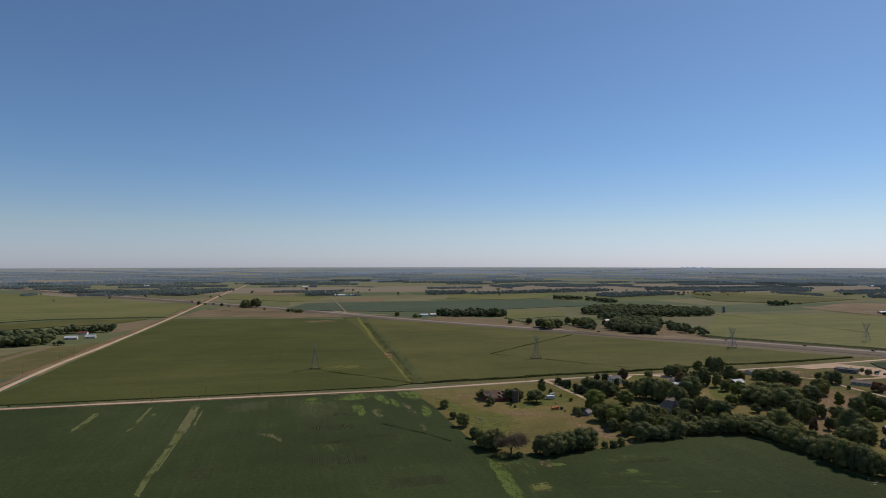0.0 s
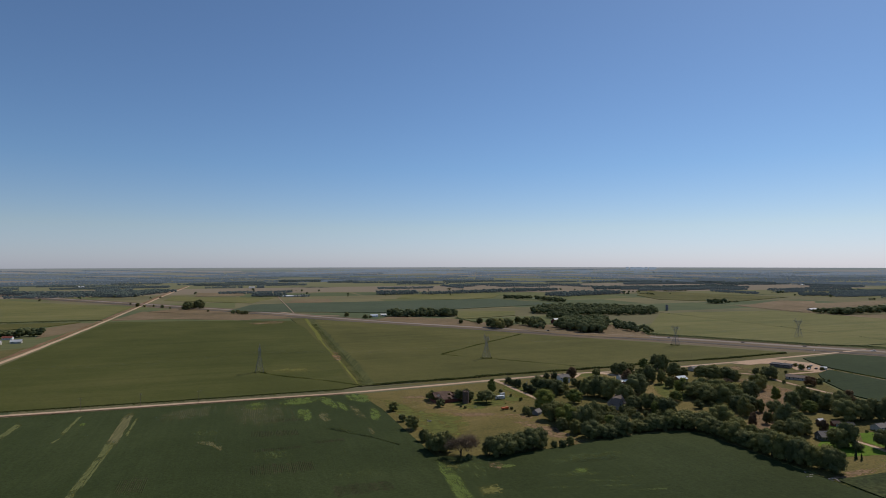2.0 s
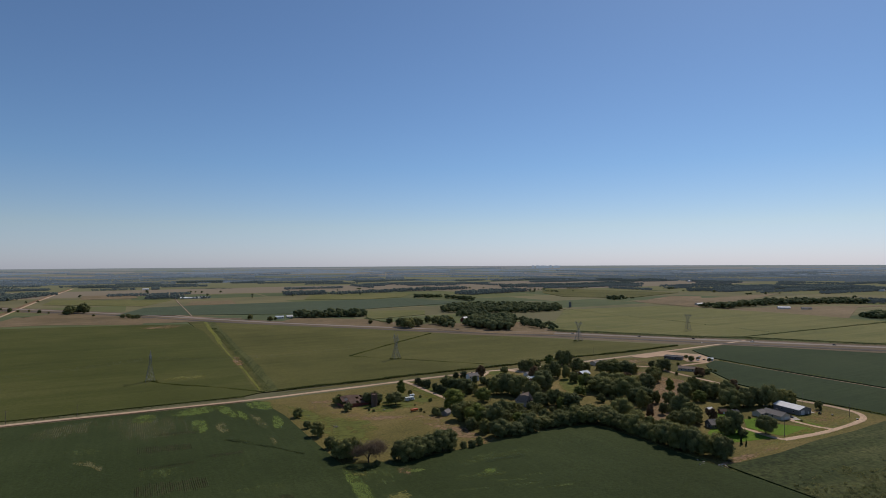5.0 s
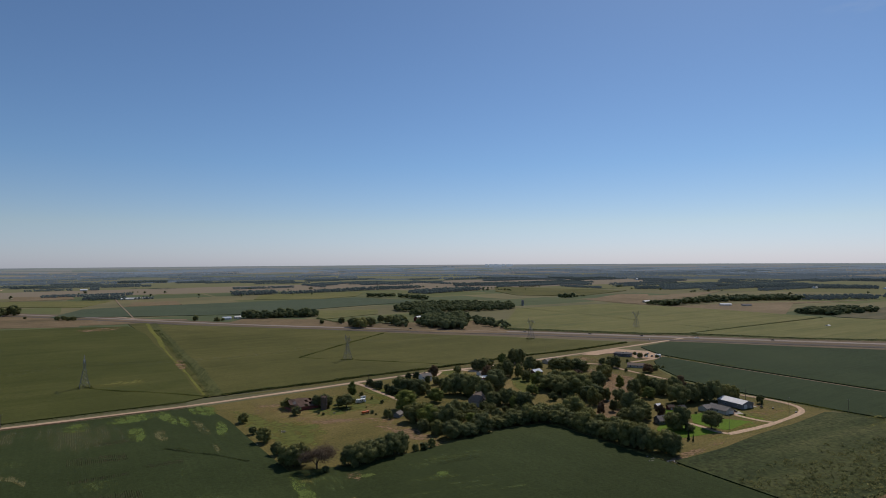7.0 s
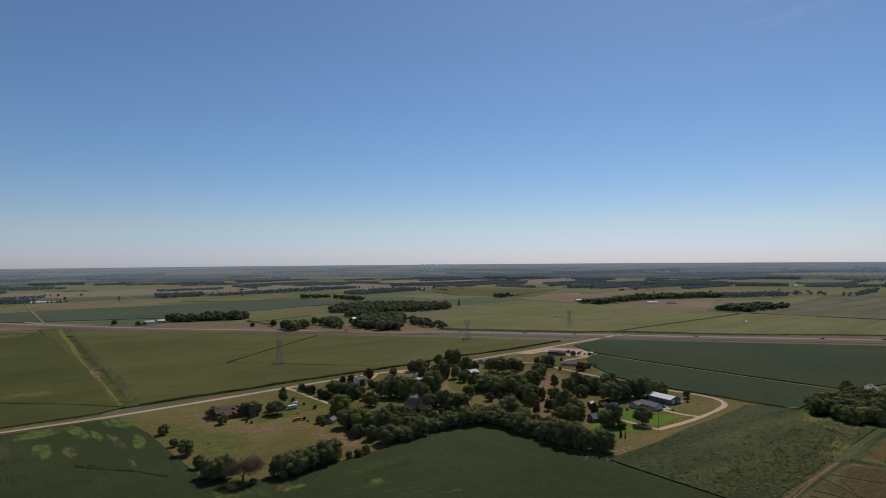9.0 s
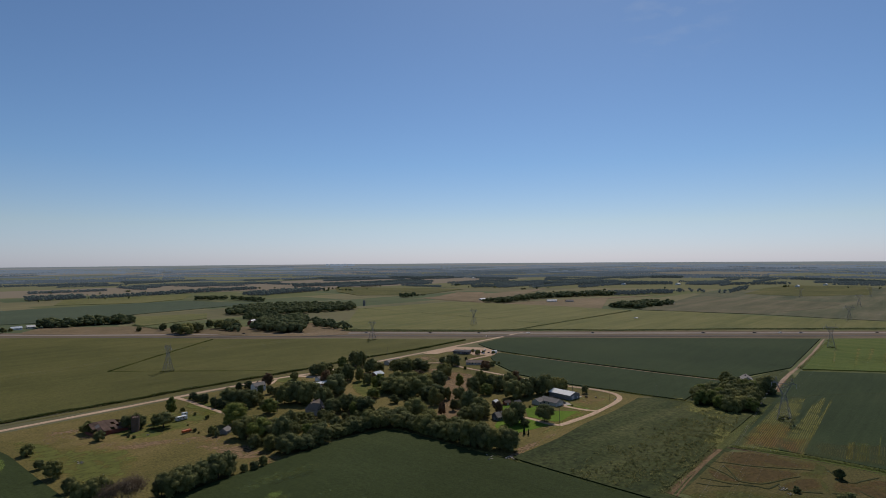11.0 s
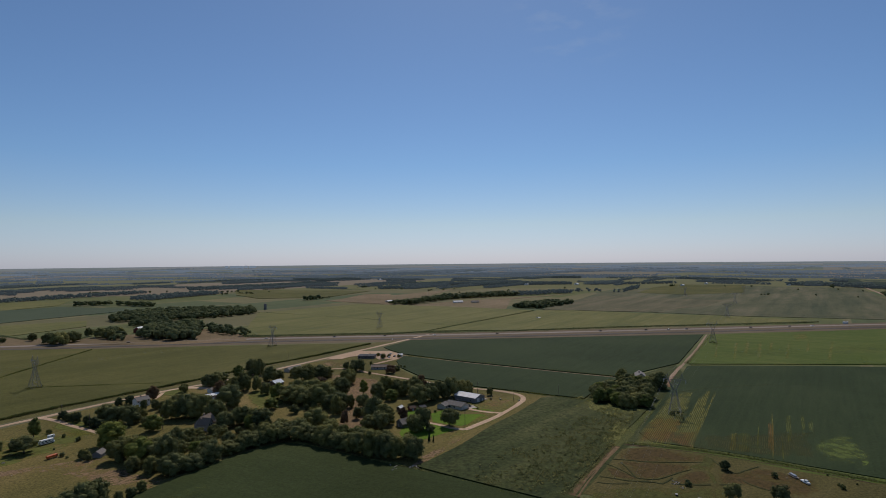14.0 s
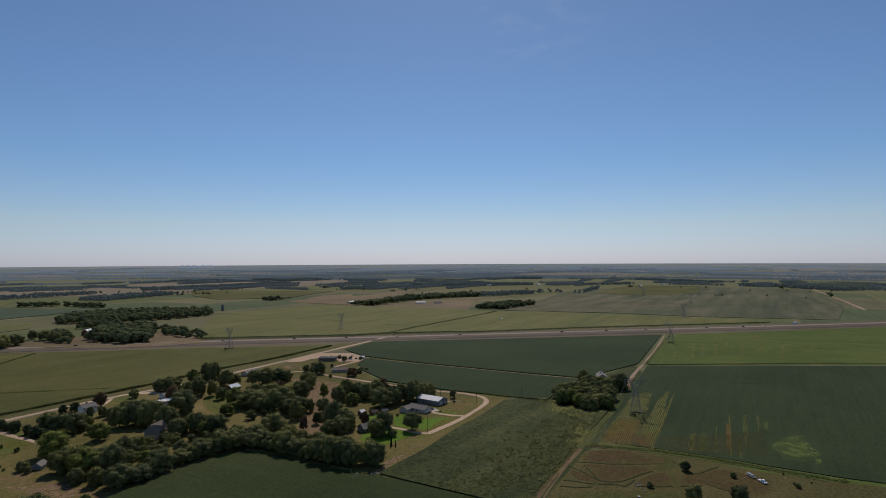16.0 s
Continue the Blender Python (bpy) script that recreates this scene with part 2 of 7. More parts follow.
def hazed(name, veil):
    """Far woods and town, greyed by haze mixed into them as bluish emission."""
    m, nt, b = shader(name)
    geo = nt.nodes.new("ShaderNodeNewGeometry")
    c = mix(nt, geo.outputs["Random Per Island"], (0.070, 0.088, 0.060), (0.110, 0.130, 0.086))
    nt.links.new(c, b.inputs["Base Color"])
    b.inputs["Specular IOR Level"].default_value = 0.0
    haze_glow = nt.nodes.new("ShaderNodeEmission")
    haze_glow.inputs["Color"].default_value = (0.27, 0.33, 0.43, 1)
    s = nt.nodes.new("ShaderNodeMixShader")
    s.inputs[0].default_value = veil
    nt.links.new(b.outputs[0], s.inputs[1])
    nt.links.new(haze_glow.outputs[0], s.inputs[2])
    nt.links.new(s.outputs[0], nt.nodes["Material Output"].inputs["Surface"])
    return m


ROWS = 18.5                      # the crop rows of the large soybean field
M = {
    "land": land("farmland"), "far": distance("far_country"),
    "soy": crop("soybean_leaves", (0.032, 0.043, 0.014), (0.040, 0.053, 0.018), (0.053, 0.067, 0.024), GRID + 90, 0.2, grit=0.36, drilled=0.08),
    "soy_e": crop("soybean_leaves_east", (0.028, 0.042, 0.018), (0.037, 0.053, 0.022), (0.048, 0.063, 0.027), GRID, 0.4, grit=0.36, drilled=0.16),
    "weedy": crop("weedy_soybeans", (0.030, 0.041, 0.016), (0.052, 0.062, 0.022), (0.084, 0.088, 0.034), GRID - 8, 0.55, (0.012, 0.06, 1), grit=0.8, clump=0.4),
    "olive": crop("ripening_crop", (0.074, 0.073, 0.022), (0.098, 0.095, 0.029), (0.130, 0.117, 0.040), GRID, 0.32, (0.003, 0.06, 1)),
    "olive_w": crop("ripening_crop_west", (0.057, 0.063, 0.0165), (0.073, 0.079, 0.021), (0.098, 0.097, 0.030), GRID, 0.32, (0.003, 0.06, 1), grit=0.36, drilled=0.14),
    "olive_n": crop("ripening_crop_north", (0.110, 0.116, 0.042), (0.147, 0.143, 0.052), (0.186, 0.166, 0.066), GRID, 0.6, (0.005, 0.07, 1)),
    "bright": crop("young_green_crop", (0.068, 0.094, 0.021), (0.088, 0.116, 0.027), (0.128, 0.140, 0.040), GRID + 90, 0.6, (0.01, 0.16, 1)),
    "teal": crop("bluish_green_crop", (0.066, 0.084, 0.050), (0.077, 0.096, 0.057), (0.090, 0.108, 0.064)),
    "dull_brown": crop("dull_brownish_crop", (0.085, 0.085, 0.048), (0.122, 0.110, 0.062), (0.165, 0.138, 0.084), GRID, 0.65, (0.003, 0.03, 1)),
    "dull": crop("dull_green_crop", (0.062, 0.074, 0.042), (0.105, 0.105, 0.058), (0.16, 0.14, 0.085), GRID, 0.65, (0.003, 0.03, 1)),
    "tan": crop("dry_stubble", (0.145, 0.112, 0.062), (0.19, 0.143, 0.082), (0.24, 0.178, 0.108)),
    "pasture": crop("dry_pasture", (0.13, 0.10, 0.056), (0.18, 0.133, 0.076), (0.23, 0.165, 0.10), GRID, 0.3, (0.02, 0.06, 1), grit=0.75),
    "yard": crop("yard_grass", (0.090, 0.083, 0.026), (0.142, 0.117, 0.039), (0.218, 0.162, 0.066), GRID, 0.25, (0.02, 0.06, 1), grit=0.75),
    "lawn": crop("watered_lawn", (0.075, 0.130, 0.013), (0.100, 0.165, 0.017), (0.128, 0.190, 0.026), GRID, 0.3, (0.05, 0.1, 1)),
    "verge": crop("roadside_grass", (0.085, 0.085, 0.03), (0.125, 0.11, 0.042), (0.175, 0.14, 0.062), GRID, 0.4, (0.01, 0.2, 1), grit=0.75),
    "field_grass": crop("field_verge_grass", (0.055, 0.072, 0.022), (0.078, 0.092, 0.028), (0.110, 0.115, 0.040), GRID, 0.3, (0.04, 0.2, 1), grit=0.75),
    "mown": crop("mown_pasture", (0.070, 0.064, 0.022), (0.097, 0.084, 0.030), (0.132, 0.104, 0.044), GRID, 0.3, (0.02, 0.06, 1), grit=0.75),
    "rank": crop("rank_dark_grass", (0.034, 0.040, 0.016), (0.048, 0.054, 0.022), (0.066, 0.070, 0.030), GRID, 0.2, grit=0.7),
    "swale_weeds": crop("swale_weeds", (0.045, 0.052, 0.018), (0.078, 0.084, 0.028), (0.115, 0.118, 0.044), GRID + 70, 0.5, (0.02, 0.3, 1), grit=0.8),
    "swale_grass": crop("bright_swale_grass", (0.105, 0.112, 0.026), (0.150, 0.152, 0.034), (0.20, 0.19, 0.05), GRID + 70, 0.5, (0.02, 0.3, 1), grit=0.8),
    "gravel": crop("pale_gravel", (0.41, 0.28, 0.185), (0.50, 0.35, 0.235), (0.57, 0.415, 0.29), GRID, 0.1, (0.02, 0.3, 1), 0.2, drilled=0.06),
    "gravel_dull": crop("brownish_gravel", (0.24, 0.165, 0.11), (0.31, 0.22, 0.15), (0.39, 0.29, 0.21), GRID, 0.3, (0.02, 0.3, 1), 0.2, grit=0.7, drilled=0.06),
    "garden": crop("bare_garden_soil", (0.12, 0.088, 0.045), (0.17, 0.115, 0.062), (0.225, 0.15, 0.085), GRID, 0.25, (0.03, 0.08, 1), grit=0.75, drilled=0.06),
    "dirt": crop("reddish_dirt", (0.16, 0.095, 0.055), (0.22, 0.13, 0.075), (0.28, 0.18, 0.11), GRID, 0.3, (0.02, 0.3, 1), 0.3, drilled=0.06),
    # bare soil with the shade between crop rows put into its colour
    "furrow_shade": crop("shaded_field_soil", (0.036, 0.033, 0.018), (0.052, 0.044, 0.024), (0.075, 0.058, 0.034), GRID, 0.4, (0.3, 0.3, 1), grit=0.8),
    "ditch_soil": crop("damp_ditch_soil", (0.055, 0.042, 0.024), (0.085, 0.058, 0.034), (0.125, 0.085, 0.05), GRID, 0.4, (0.03, 0.3, 1), grit=0.8),
    "concrete": crop("pale_concrete", (0.23, 0.19, 0.155), (0.28, 0.23, 0.19), (0.32, 0.27, 0.225), -37, 0.5, (0.005, 0.6, 1), 0.1, drilled=0.06),
    "asphalt": crop("worn_asphalt", (0.085, 0.075, 0.065), (0.11, 0.095, 0.082), (0.14, 0.12, 0.10), -37, 0.5, (0.005, 0.6, 1), 0.1, drilled=0.06),
    "median": crop("dry_median_grass", (0.115, 0.086, 0.055), (0.15, 0.115, 0.075), (0.19, 0.146, 0.098), -37, 0.6, (0.006, 0.3, 1)),
    "pale_strip": ragged("thin_pale_crop", (0.095, 0.115, 0.040), (0.175, 0.180, 0.070), -0.3, 0.4, GRID + 90, (0.15, 1, 1), 4.0),
    "dead_crop": ragged("dead_crop", (0.12, 0.128, 0.052), (0.20, 0.18, 0.085), -0.2, 0.3, GRID + 90, (0.05, 1, 1), 5.0),
    "dead_spot": ragged("withered_spot", (0.10, 0.108, 0.045), (0.165, 0.152, 0.070), 0.5, 0.6, GRID + 90, (0.3, 1, 1), 10.0),
    "red_stubble": ragged("reddish_stubble", (0.125, 0.070, 0.036), (0.175, 0.105, 0.055), -0.4, 0.5, ROWS, (0.05, 0.6, 1), 4.0, 1.2),
    "row_gaps": ragged("thin_rows", (0.050, 0.060, 0.026), (0.085, 0.085, 0.036), 0.2, 0.4, ROWS, (0.05, 0.5, 1), 4.5, 1.2),
    "rust_rows": ragged("orange_brown_rows", (0.15, 0.10, 0.04), (0.205, 0.135, 0.055), -0.2, 0.5, ROWS, (0.05, 0.6, 1), 5.0, 1.2),
    "rusty_grass": ragged("rusty_grass", (0.085, 0.062, 0.026), (0.120, 0.083, 0.036), -0.1, 0.12, GRID, (0.6, 1, 1), 5.0),
    "mown_green": ragged("greener_mown_grass", (0.078, 0.084, 0.026), (0.105, 0.105, 0.034), 0.1, 0.12, GRID, (0.6, 1, 1), 6.0),
    "faint_rows": ragged("faint_yellow_rows", (0.075, 0.098, 0.034), (0.125, 0.138, 0.046), -0.05, 0.4, ROWS, (0.05, 0.5, 1), 4.5, 1.2),
    "failed_rows": ragged("failed_rows", (0.118, 0.126, 0.038), (0.175, 0.165, 0.054), -0.4, 0.4, ROWS, (0.05, 0.5, 1), 4.5, 1.2),
    "weeds": ragged("bright_weeds", (0.085, 0.125, 0.03), (0.145, 0.185, 0.05), 0.1, 0.6, GRID + 90, (0.3, 1, 1), 10.0),
    "weed_mass": ragged("pale_green_weeds", (0.085, 0.12, 0.032), (0.15, 0.18, 0.055), 0.5, 0.35, GRID, (1, 1, 1), 9.0),
    "pale_rows": ragged("thin_pale_rows", (0.075, 0.085, 0.04), (0.12, 0.118, 0.06), 0.6, 0.5, GRID + 90, (0.12, 1, 1), 8.0, 1.3),
    "yellow_weeds": ragged("yellow_weeds", (0.125, 0.132, 0.038), (0.205, 0.192, 0.064), 0.55, 0.3),
    "speckle": ragged("scattered_weeds", (0.07, 0.10, 0.034), (0.115, 0.14, 0.05), 1.1, 1.1, GRID + 90, (0.3, 1, 1), 10.0),
    "bare": ragged("bare_ground", (0.20, 0.13, 0.075), (0.28, 0.19, 0.11), 0.6, 0.15, GRID, (0.5, 1, 1)),
    "dark_weeds": ragged("dark_weeds", (0.035, 0.05, 0.02), (0.05, 0.065, 0.028), 0.5, 0.3),
    "green_grass": ragged("green_grass", (0.105, 0.118, 0.030), (0.155, 0.160, 0.046), 0.1, 0.06, GRID, (0.6, 1, 1)),
    "leaf": foliage("tree_leaves", (0.148, 0.150, 0.060), (0.212, 0.210, 0.084), 0.3),
    "leaf_light": foliage("light_tree_leaves", (0.145, 0.165, 0.045), (0.225, 0.240, 0.065), 0.3),
    "leaf_red": foliage("russet_tree_leaves", (0.13, 0.082, 0.050), (0.21, 0.135, 0.080), 0.3),
    "leaf_dead": foliage("withered_twigs", (0.17, 0.118, 0.078), (0.25, 0.18, 0.12), 0.3, 0.2),
    "needle": foliage("juniper_needles", (0.060, 0.074, 0.036), (0.098, 0.114, 0.052), 0.25),
    "far_leaf": foliage("distant_woods", (0.122, 0.140, 0.068), (0.205, 0.224, 0.108), 0.5, 0.12),
    "tuft": foliage("weed_tufts", (0.14, 0.148, 0.058), (0.28, 0.262, 0.118), 0.6, 0.0),
    "field_weed": foliage("field_weeds", (0.095, 0.105, 0.040), (0.250, 0.235, 0.105), 0.6, 0.0),
    "corn": foliage("tall_crop_leaves", (0.085, 0.100, 0.034), (0.140, 0.152, 0.050), 0.45),
    "bark": plain("bark", (0.085, 0.065, 0.05), 0.9, 0, 0.5, 2.0, 0.6),
    "steel": plain("galvanised_steel", (0.27, 0.265, 0.255), 0.7, 0.1, 0.2),
    "wire": plain("aluminium_cable", (0.22, 0.22, 0.22), 0.6, 0.3, 0.1),
    "glass_ins": plain("grey_insulators", (0.45, 0.47, 0.48), 0.3, 0, 0.1),
    "white": plain("white_siding", (0.72, 0.72, 0.70), 0.6, 0, 0.15),
    "cream": plain("pale_siding", (0.52, 0.47, 0.40), 0.7, 0, 0.2),
    "grey_wall": plain("grey_metal_siding", (0.21, 0.21, 0.21), 0.55, 0.2, 0.2),
    "brown_wall": plain("weathered_boards", (0.16, 0.105, 0.075), 0.9, 0, 0.5, 1.5, 0.4),
    "red_wall": plain("faded_red_boards", (0.23, 0.07, 0.05), 0.8, 0, 0.4),
    "brick": plain("dark_brick", (0.2, 0.16, 0.14), 0.85, 0, 0.35),
    "shingle": plain("grey_shingles", (0.21, 0.185, 0.165), 0.85, 0, 0.35, 2.0, 0.4),
    "shingle_warm": plain("brownish_grey_shingles", (0.23, 0.175, 0.135), 0.9, 0, 0.3, 2.0, 0.4),
    "shingle_dark": plain("dark_shingles", (0.125, 0.112, 0.105), 0.85, 0, 0.35, 2.0, 0.4),
    "shingle_brown": plain("rotting_brown_shingles", (0.15, 0.095, 0.07), 0.95, 0, 0.6, 1.0, 0.6),
    "metal_roof": ribbed("pale_metal_roof", (0.84, 0.81, 0.77), 0.45, 0.7, 0.0),
    "blue_roof": ribbed("bluish_metal_roof", (0.62, 0.66, 0.70), 0.45, 0.65, 0.0),
    "black_roof": plain("dark_roof_membrane", (0.075, 0.07, 0.07), 0.95, 0, 0.25),
    "door": plain("painted_door", (0.6, 0.58, 0.55), 0.5, 0, 0.15),
    "dark_glass": plain("window_glass", (0.02, 0.024, 0.03), 0.08, 0, 0.05),
    "trim": plain("white_trim", (0.7, 0.69, 0.66), 0.6, 0, 0.1),
    "tyre": plain("black_rubber", (0.02, 0.02, 0.02), 0.8, 0, 0.2),
    "paint_white": plain("white_vehicle_paint", (0.86, 0.83, 0.77), 0.3, 0, 0.08),
    "paint_dark": plain("dark_vehicle_paint", (0.025, 0.025, 0.03), 0.3, 0.2, 0.1),
    "paint_red": plain("faded_red_paint", (0.55, 0.125, 0.035), 0.5, 0, 0.25),
    "paint_grey": plain("silver_vehicle_paint", (0.33, 0.34, 0.35), 0.35, 0.4, 0.1),
    "wood_pole": plain("grey_pole_wood", (0.17, 0.14, 0.11), 0.9, 0, 0.3),
    "grey_boards": plain("weathered_grey_boards", (0.34, 0.32, 0.30), 0.85, 0, 0.35, 1.5, 0.3),
    "rubble": plain("pale_rubble", (0.42, 0.37, 0.32), 0.9, 0, 0.4),
}


# ---- builders ----
def mesh_of(name, verts, faces, mats):
    me = bpy.data.meshes.new(name)
    me.from_pydata(verts, [], faces)
    for m in mats if isinstance(mats, (list, tuple)) else [mats]:
        me.materials.append(m)
    me.update()
    return me


def part(name, bm, material, parent, label=""):
    me = bpy.data.meshes.new(name)
    bm.to_mesh(me)
    bm.free()
    me.materials.append(material)
    ob = new(name, me)
    ob.parent = parent
    return tagged(ob, label)


def box(bm, x0, x1, y0, y1, z0, z1, bevel=0.0):
    r = bmesh.ops.create_cube(bm, size=1.0)
    for v in r["verts"]:
        v.co = Vector(((x0 + x1) / 2 + v.co.x * (x1 - x0), (y0 + y1) / 2 + v.co.y * (y1 - y0), (z0 + z1) / 2 + v.co.z * (z1 - z0)))
    if bevel:
        edges = list({e for v in r["verts"] for e in v.link_edges})
        bmesh.ops.bevel(bm, geom=edges, offset=bevel, segments=2, affect="EDGES")
    return bm


def boxed(*dims, bevel=0.0):
    return box(bmesh.new(), *dims, bevel=bevel)


def strut(bm, a, b, r, sides=4, r2=None):
    """A bar from a to b."""
    a, b = Vector(a), Vector(b)
    q = (b - a).to_track_quat("Z", "Y")
    ring = []
    for end, rad in ((a, r), (b, r if r2 is None else r2)):
        ring.append([bm.verts.new(end + q @ Vector((rad * math.cos(k * math.tau / sides), rad * math.sin(k * math.tau / sides), 0))) for k in range(sides)])
    for k in range(sides):
        bm.faces.new((ring[0][k], ring[0][(k + 1) % sides], ring[1][(k + 1) % sides], ring[1][k]))
    bm.faces.new(ring[0][::-1])
    bm.faces.new(ring[1])


def empty(name, x, y, z=0.0, turn=0.0, size=1.0):
    ob = new(name)
    ob.empty_display_size = 0.1
    ob.matrix_basis = pose(x, y, z, 0, 0, turn) @ Matrix.Diagonal((size, size, size, 1))
    return ob


def prism(name, poly, z0, z1, mat):
    """A sheet over a plan polygon with upright sides: a field, a lot, a pad."""
    bm = bmesh.new()
    top = [bm.verts.new((x, y, z1)) for x, y in poly]
    low = [bm.verts.new((x, y, z0)) for x, y in poly]
    n = len(poly)
    f = bm.faces.new(top)
    f.normal_update()
    if f.normal.z < 0:
        f.normal_flip()
    for k in range(n):
        bm.faces.new((low[k], low[(k + 1) % n], top[(k + 1) % n], top[k]))
    bmesh.ops.triangulate(bm, faces=[f])
    bmesh.ops.recalc_face_normals(bm, faces=bm.faces)
    me = bpy.data.meshes.new(name)
    bm.to_mesh(me)
    bm.free()
    me.materials.append(mat)
    return new(name, me)


def smooth_line(pts, step=12.0):
    """Points along a rounded line through pts."""
    pts = [Vector((*p, 0)) for p in pts]
    out = []
    for i in range(len(pts) - 1):
        p0, p1, p2, p3 = pts[max(i - 1, 0)], pts[i], pts[i + 1], pts[min(i + 2, len(pts) - 1)]
        n = max(2, int((p2 - p1).length / step))
        for k in range(n):
            t = k / n
            out.append(0.5 * (2 * p1 + (p2 - p0) * t + (2 * p0 - 5 * p1 + 4 * p2 - p3) * t * t + (3 * p1 - p0 - 3 * p2 + p3) * t ** 3))
    return out + [pts[-1]]


def normals_of(line):
    out = []
    for i in range(len(line)):
        d = line[min(i + 1, len(line) - 1)] - line[max(i - 1, 0)]
        out.append(Vector((-d.y, d.x, 0)).normalized())
    return out


def ribbon(name, pts, width, z, mat, shift=0.0, wobble=0.0, step=12.0, crown=0.06):
    """A road or strip with a crowned top and sloped shoulders along a rounded line; shift: metres to its left."""
    line = smooth_line(pts, step)
    ns = normals_of(line)
    verts, faces = [], []
    for i, (p, n) in enumerate(zip(line, ns)):
        w0 = width / 2 + wobble * noise.noise(p * 0.03)
        w1 = width / 2 + wobble * noise.noise(p * 0.03 + Vector((9, 4, 0)))
        c = p + n * shift
        for off, zz in ((-w0 - 0.4, 0.0), (-w0, z), (0, z + crown), (w1, z), (w1 + 0.4, 0.0)):
            q = c + n * off
            verts.append((q.x, q.y, zz))
        if i:
            a, b = (i - 1) * 5, i * 5
            faces += [(a + k, b + k, b + k + 1, a + k + 1)[::-1] for k in range(4)]
    return new(name, mesh_of(name, verts, faces, mat))


def patch(name, poly, z, mat, parent=None, rounds=2):
    """A sheet whose 'rim' value runs from 0 at its outline to 1 inside."""
    pts = [Vector((*p, 0)) for p in poly]
    for _ in range(rounds):
        pts = [q for i in range(len(pts)) for q in (pts[i] * 0.75 + pts[(i + 1) % len(pts)] * 0.25, pts[i] * 0.25 + pts[(i + 1) % len(pts)] * 0.75)] if len(pts) < 40 else pts
    mid = sum(pts, Vector()) / len(pts)
    n = len(pts)
    rings = (1.15, 0.85, 0.5)
    verts = [tuple((mid + (p - mid) * s)[:2]) + (z,) for s in rings for p in pts] + [(mid.x, mid.y, z)]
    faces = [(r * n + k, r * n + (k + 1) % n, (r + 1) * n + (k + 1) % n, (r + 1) * n + k) for r in range(2) for k in range(n)]
    faces += [(2 * n + k, 2 * n + (k + 1) % n, 3 * n) for k in range(n)]
    me = mesh_of(name, verts, faces, mat)
    rim = me.attributes.new("rim", "FLOAT", "POINT")
    rim.data.foreach_set("value", [-0.6] * n + [0.5] * n + [1.0] * (n + 1))
    ob = new(name, me)
    ob.visible_shadow = False
    ob.parent = parent
    return ob


def leaf_quads(centres, normals, sizes, seed):
    """Square leaf clumps at centres, tilted at random about the given normals."""
    r = np.random.default_rng(seed)
    n = len(centres)
    nrm = normals + r.normal(0, 0.4, (n, 3))
    nrm /= np.linalg.norm(nrm, axis=1)[:, None] + 1e-9
    a = np.cross(nrm, r.normal(0, 1, (n, 3)))
    a /= np.linalg.norm(a, axis=1)[:, None] + 1e-9
    b = np.cross(nrm, a)
    s = sizes[:, None] * 0.5
    v = np.stack([centres - a * s - b * s * 0.8, centres + a * s - b * s * 0.6, centres + a * s * 0.9 + b * s, centres - a * s * 0.7 + b * s * 0.9], 1)
    return v.reshape(-1, 3), np.arange(n * 4).reshape(n, 4)


GOLD = (1 + 5 ** 0.5) / 2
ROUND = np.array([(-1, GOLD, 0), (1, GOLD, 0), (-1, -GOLD, 0), (1, -GOLD, 0), (0, -1, GOLD), (0, 1, GOLD), (0, -1, -GOLD), (0, 1, -GOLD), (GOLD, 0, -1), (GOLD, 0, 1), (-GOLD, 0, -1), (-GOLD, 0, 1)]) / 1.902
ROUND_FACES = np.array([(0, 11, 5), (0, 5, 1), (0, 1, 7), (0, 7, 10), (0, 10, 11), (1, 5, 9), (5, 11, 4), (11, 10, 2), (10, 7, 6), (7, 1, 8), (3, 9, 4), (3, 4, 2), (3, 2, 6), (3, 6, 8), (3, 8, 9), (4, 9, 5), (2, 4, 11), (6, 2, 10), (8, 6, 7), (9, 8, 1)])


def finer(verts, faces):
    """Each triangle of a ball split in four."""
    pts, mid, out = [tuple(p) for p in verts], {}, []

    def half(i, j):
        key = (min(i, j), max(i, j))
        if key not in mid:
            p = (np.array(pts[i]) + np.array(pts[j])) / 2
            pts.append(tuple(p / np.linalg.norm(p)))
            mid[key] = len(pts) - 1
        return mid[key]
    for a, b, c in faces:
        ab, bc, ca = half(a, b), half(b, c), half(c, a)
        out += [(a, ab, ca), (b, bc, ab), (c, ca, bc), (ab, bc, ca)]
    return np.array(pts), np.array(out)


BALL, BALL_FACES = finer(ROUND, ROUND_FACES)


def leafy_mesh(name, hull, tri, v, f, mat):
    """Smooth rounded boughs under flat leaf clumps."""
    me = mesh_of(name, hull.tolist() + v.tolist(), tri.tolist() + (f + len(hull)).tolist(), mat)
    me.polygons.foreach_set("use_smooth", [True] * len(tri) + [False] * len(f))
    return me


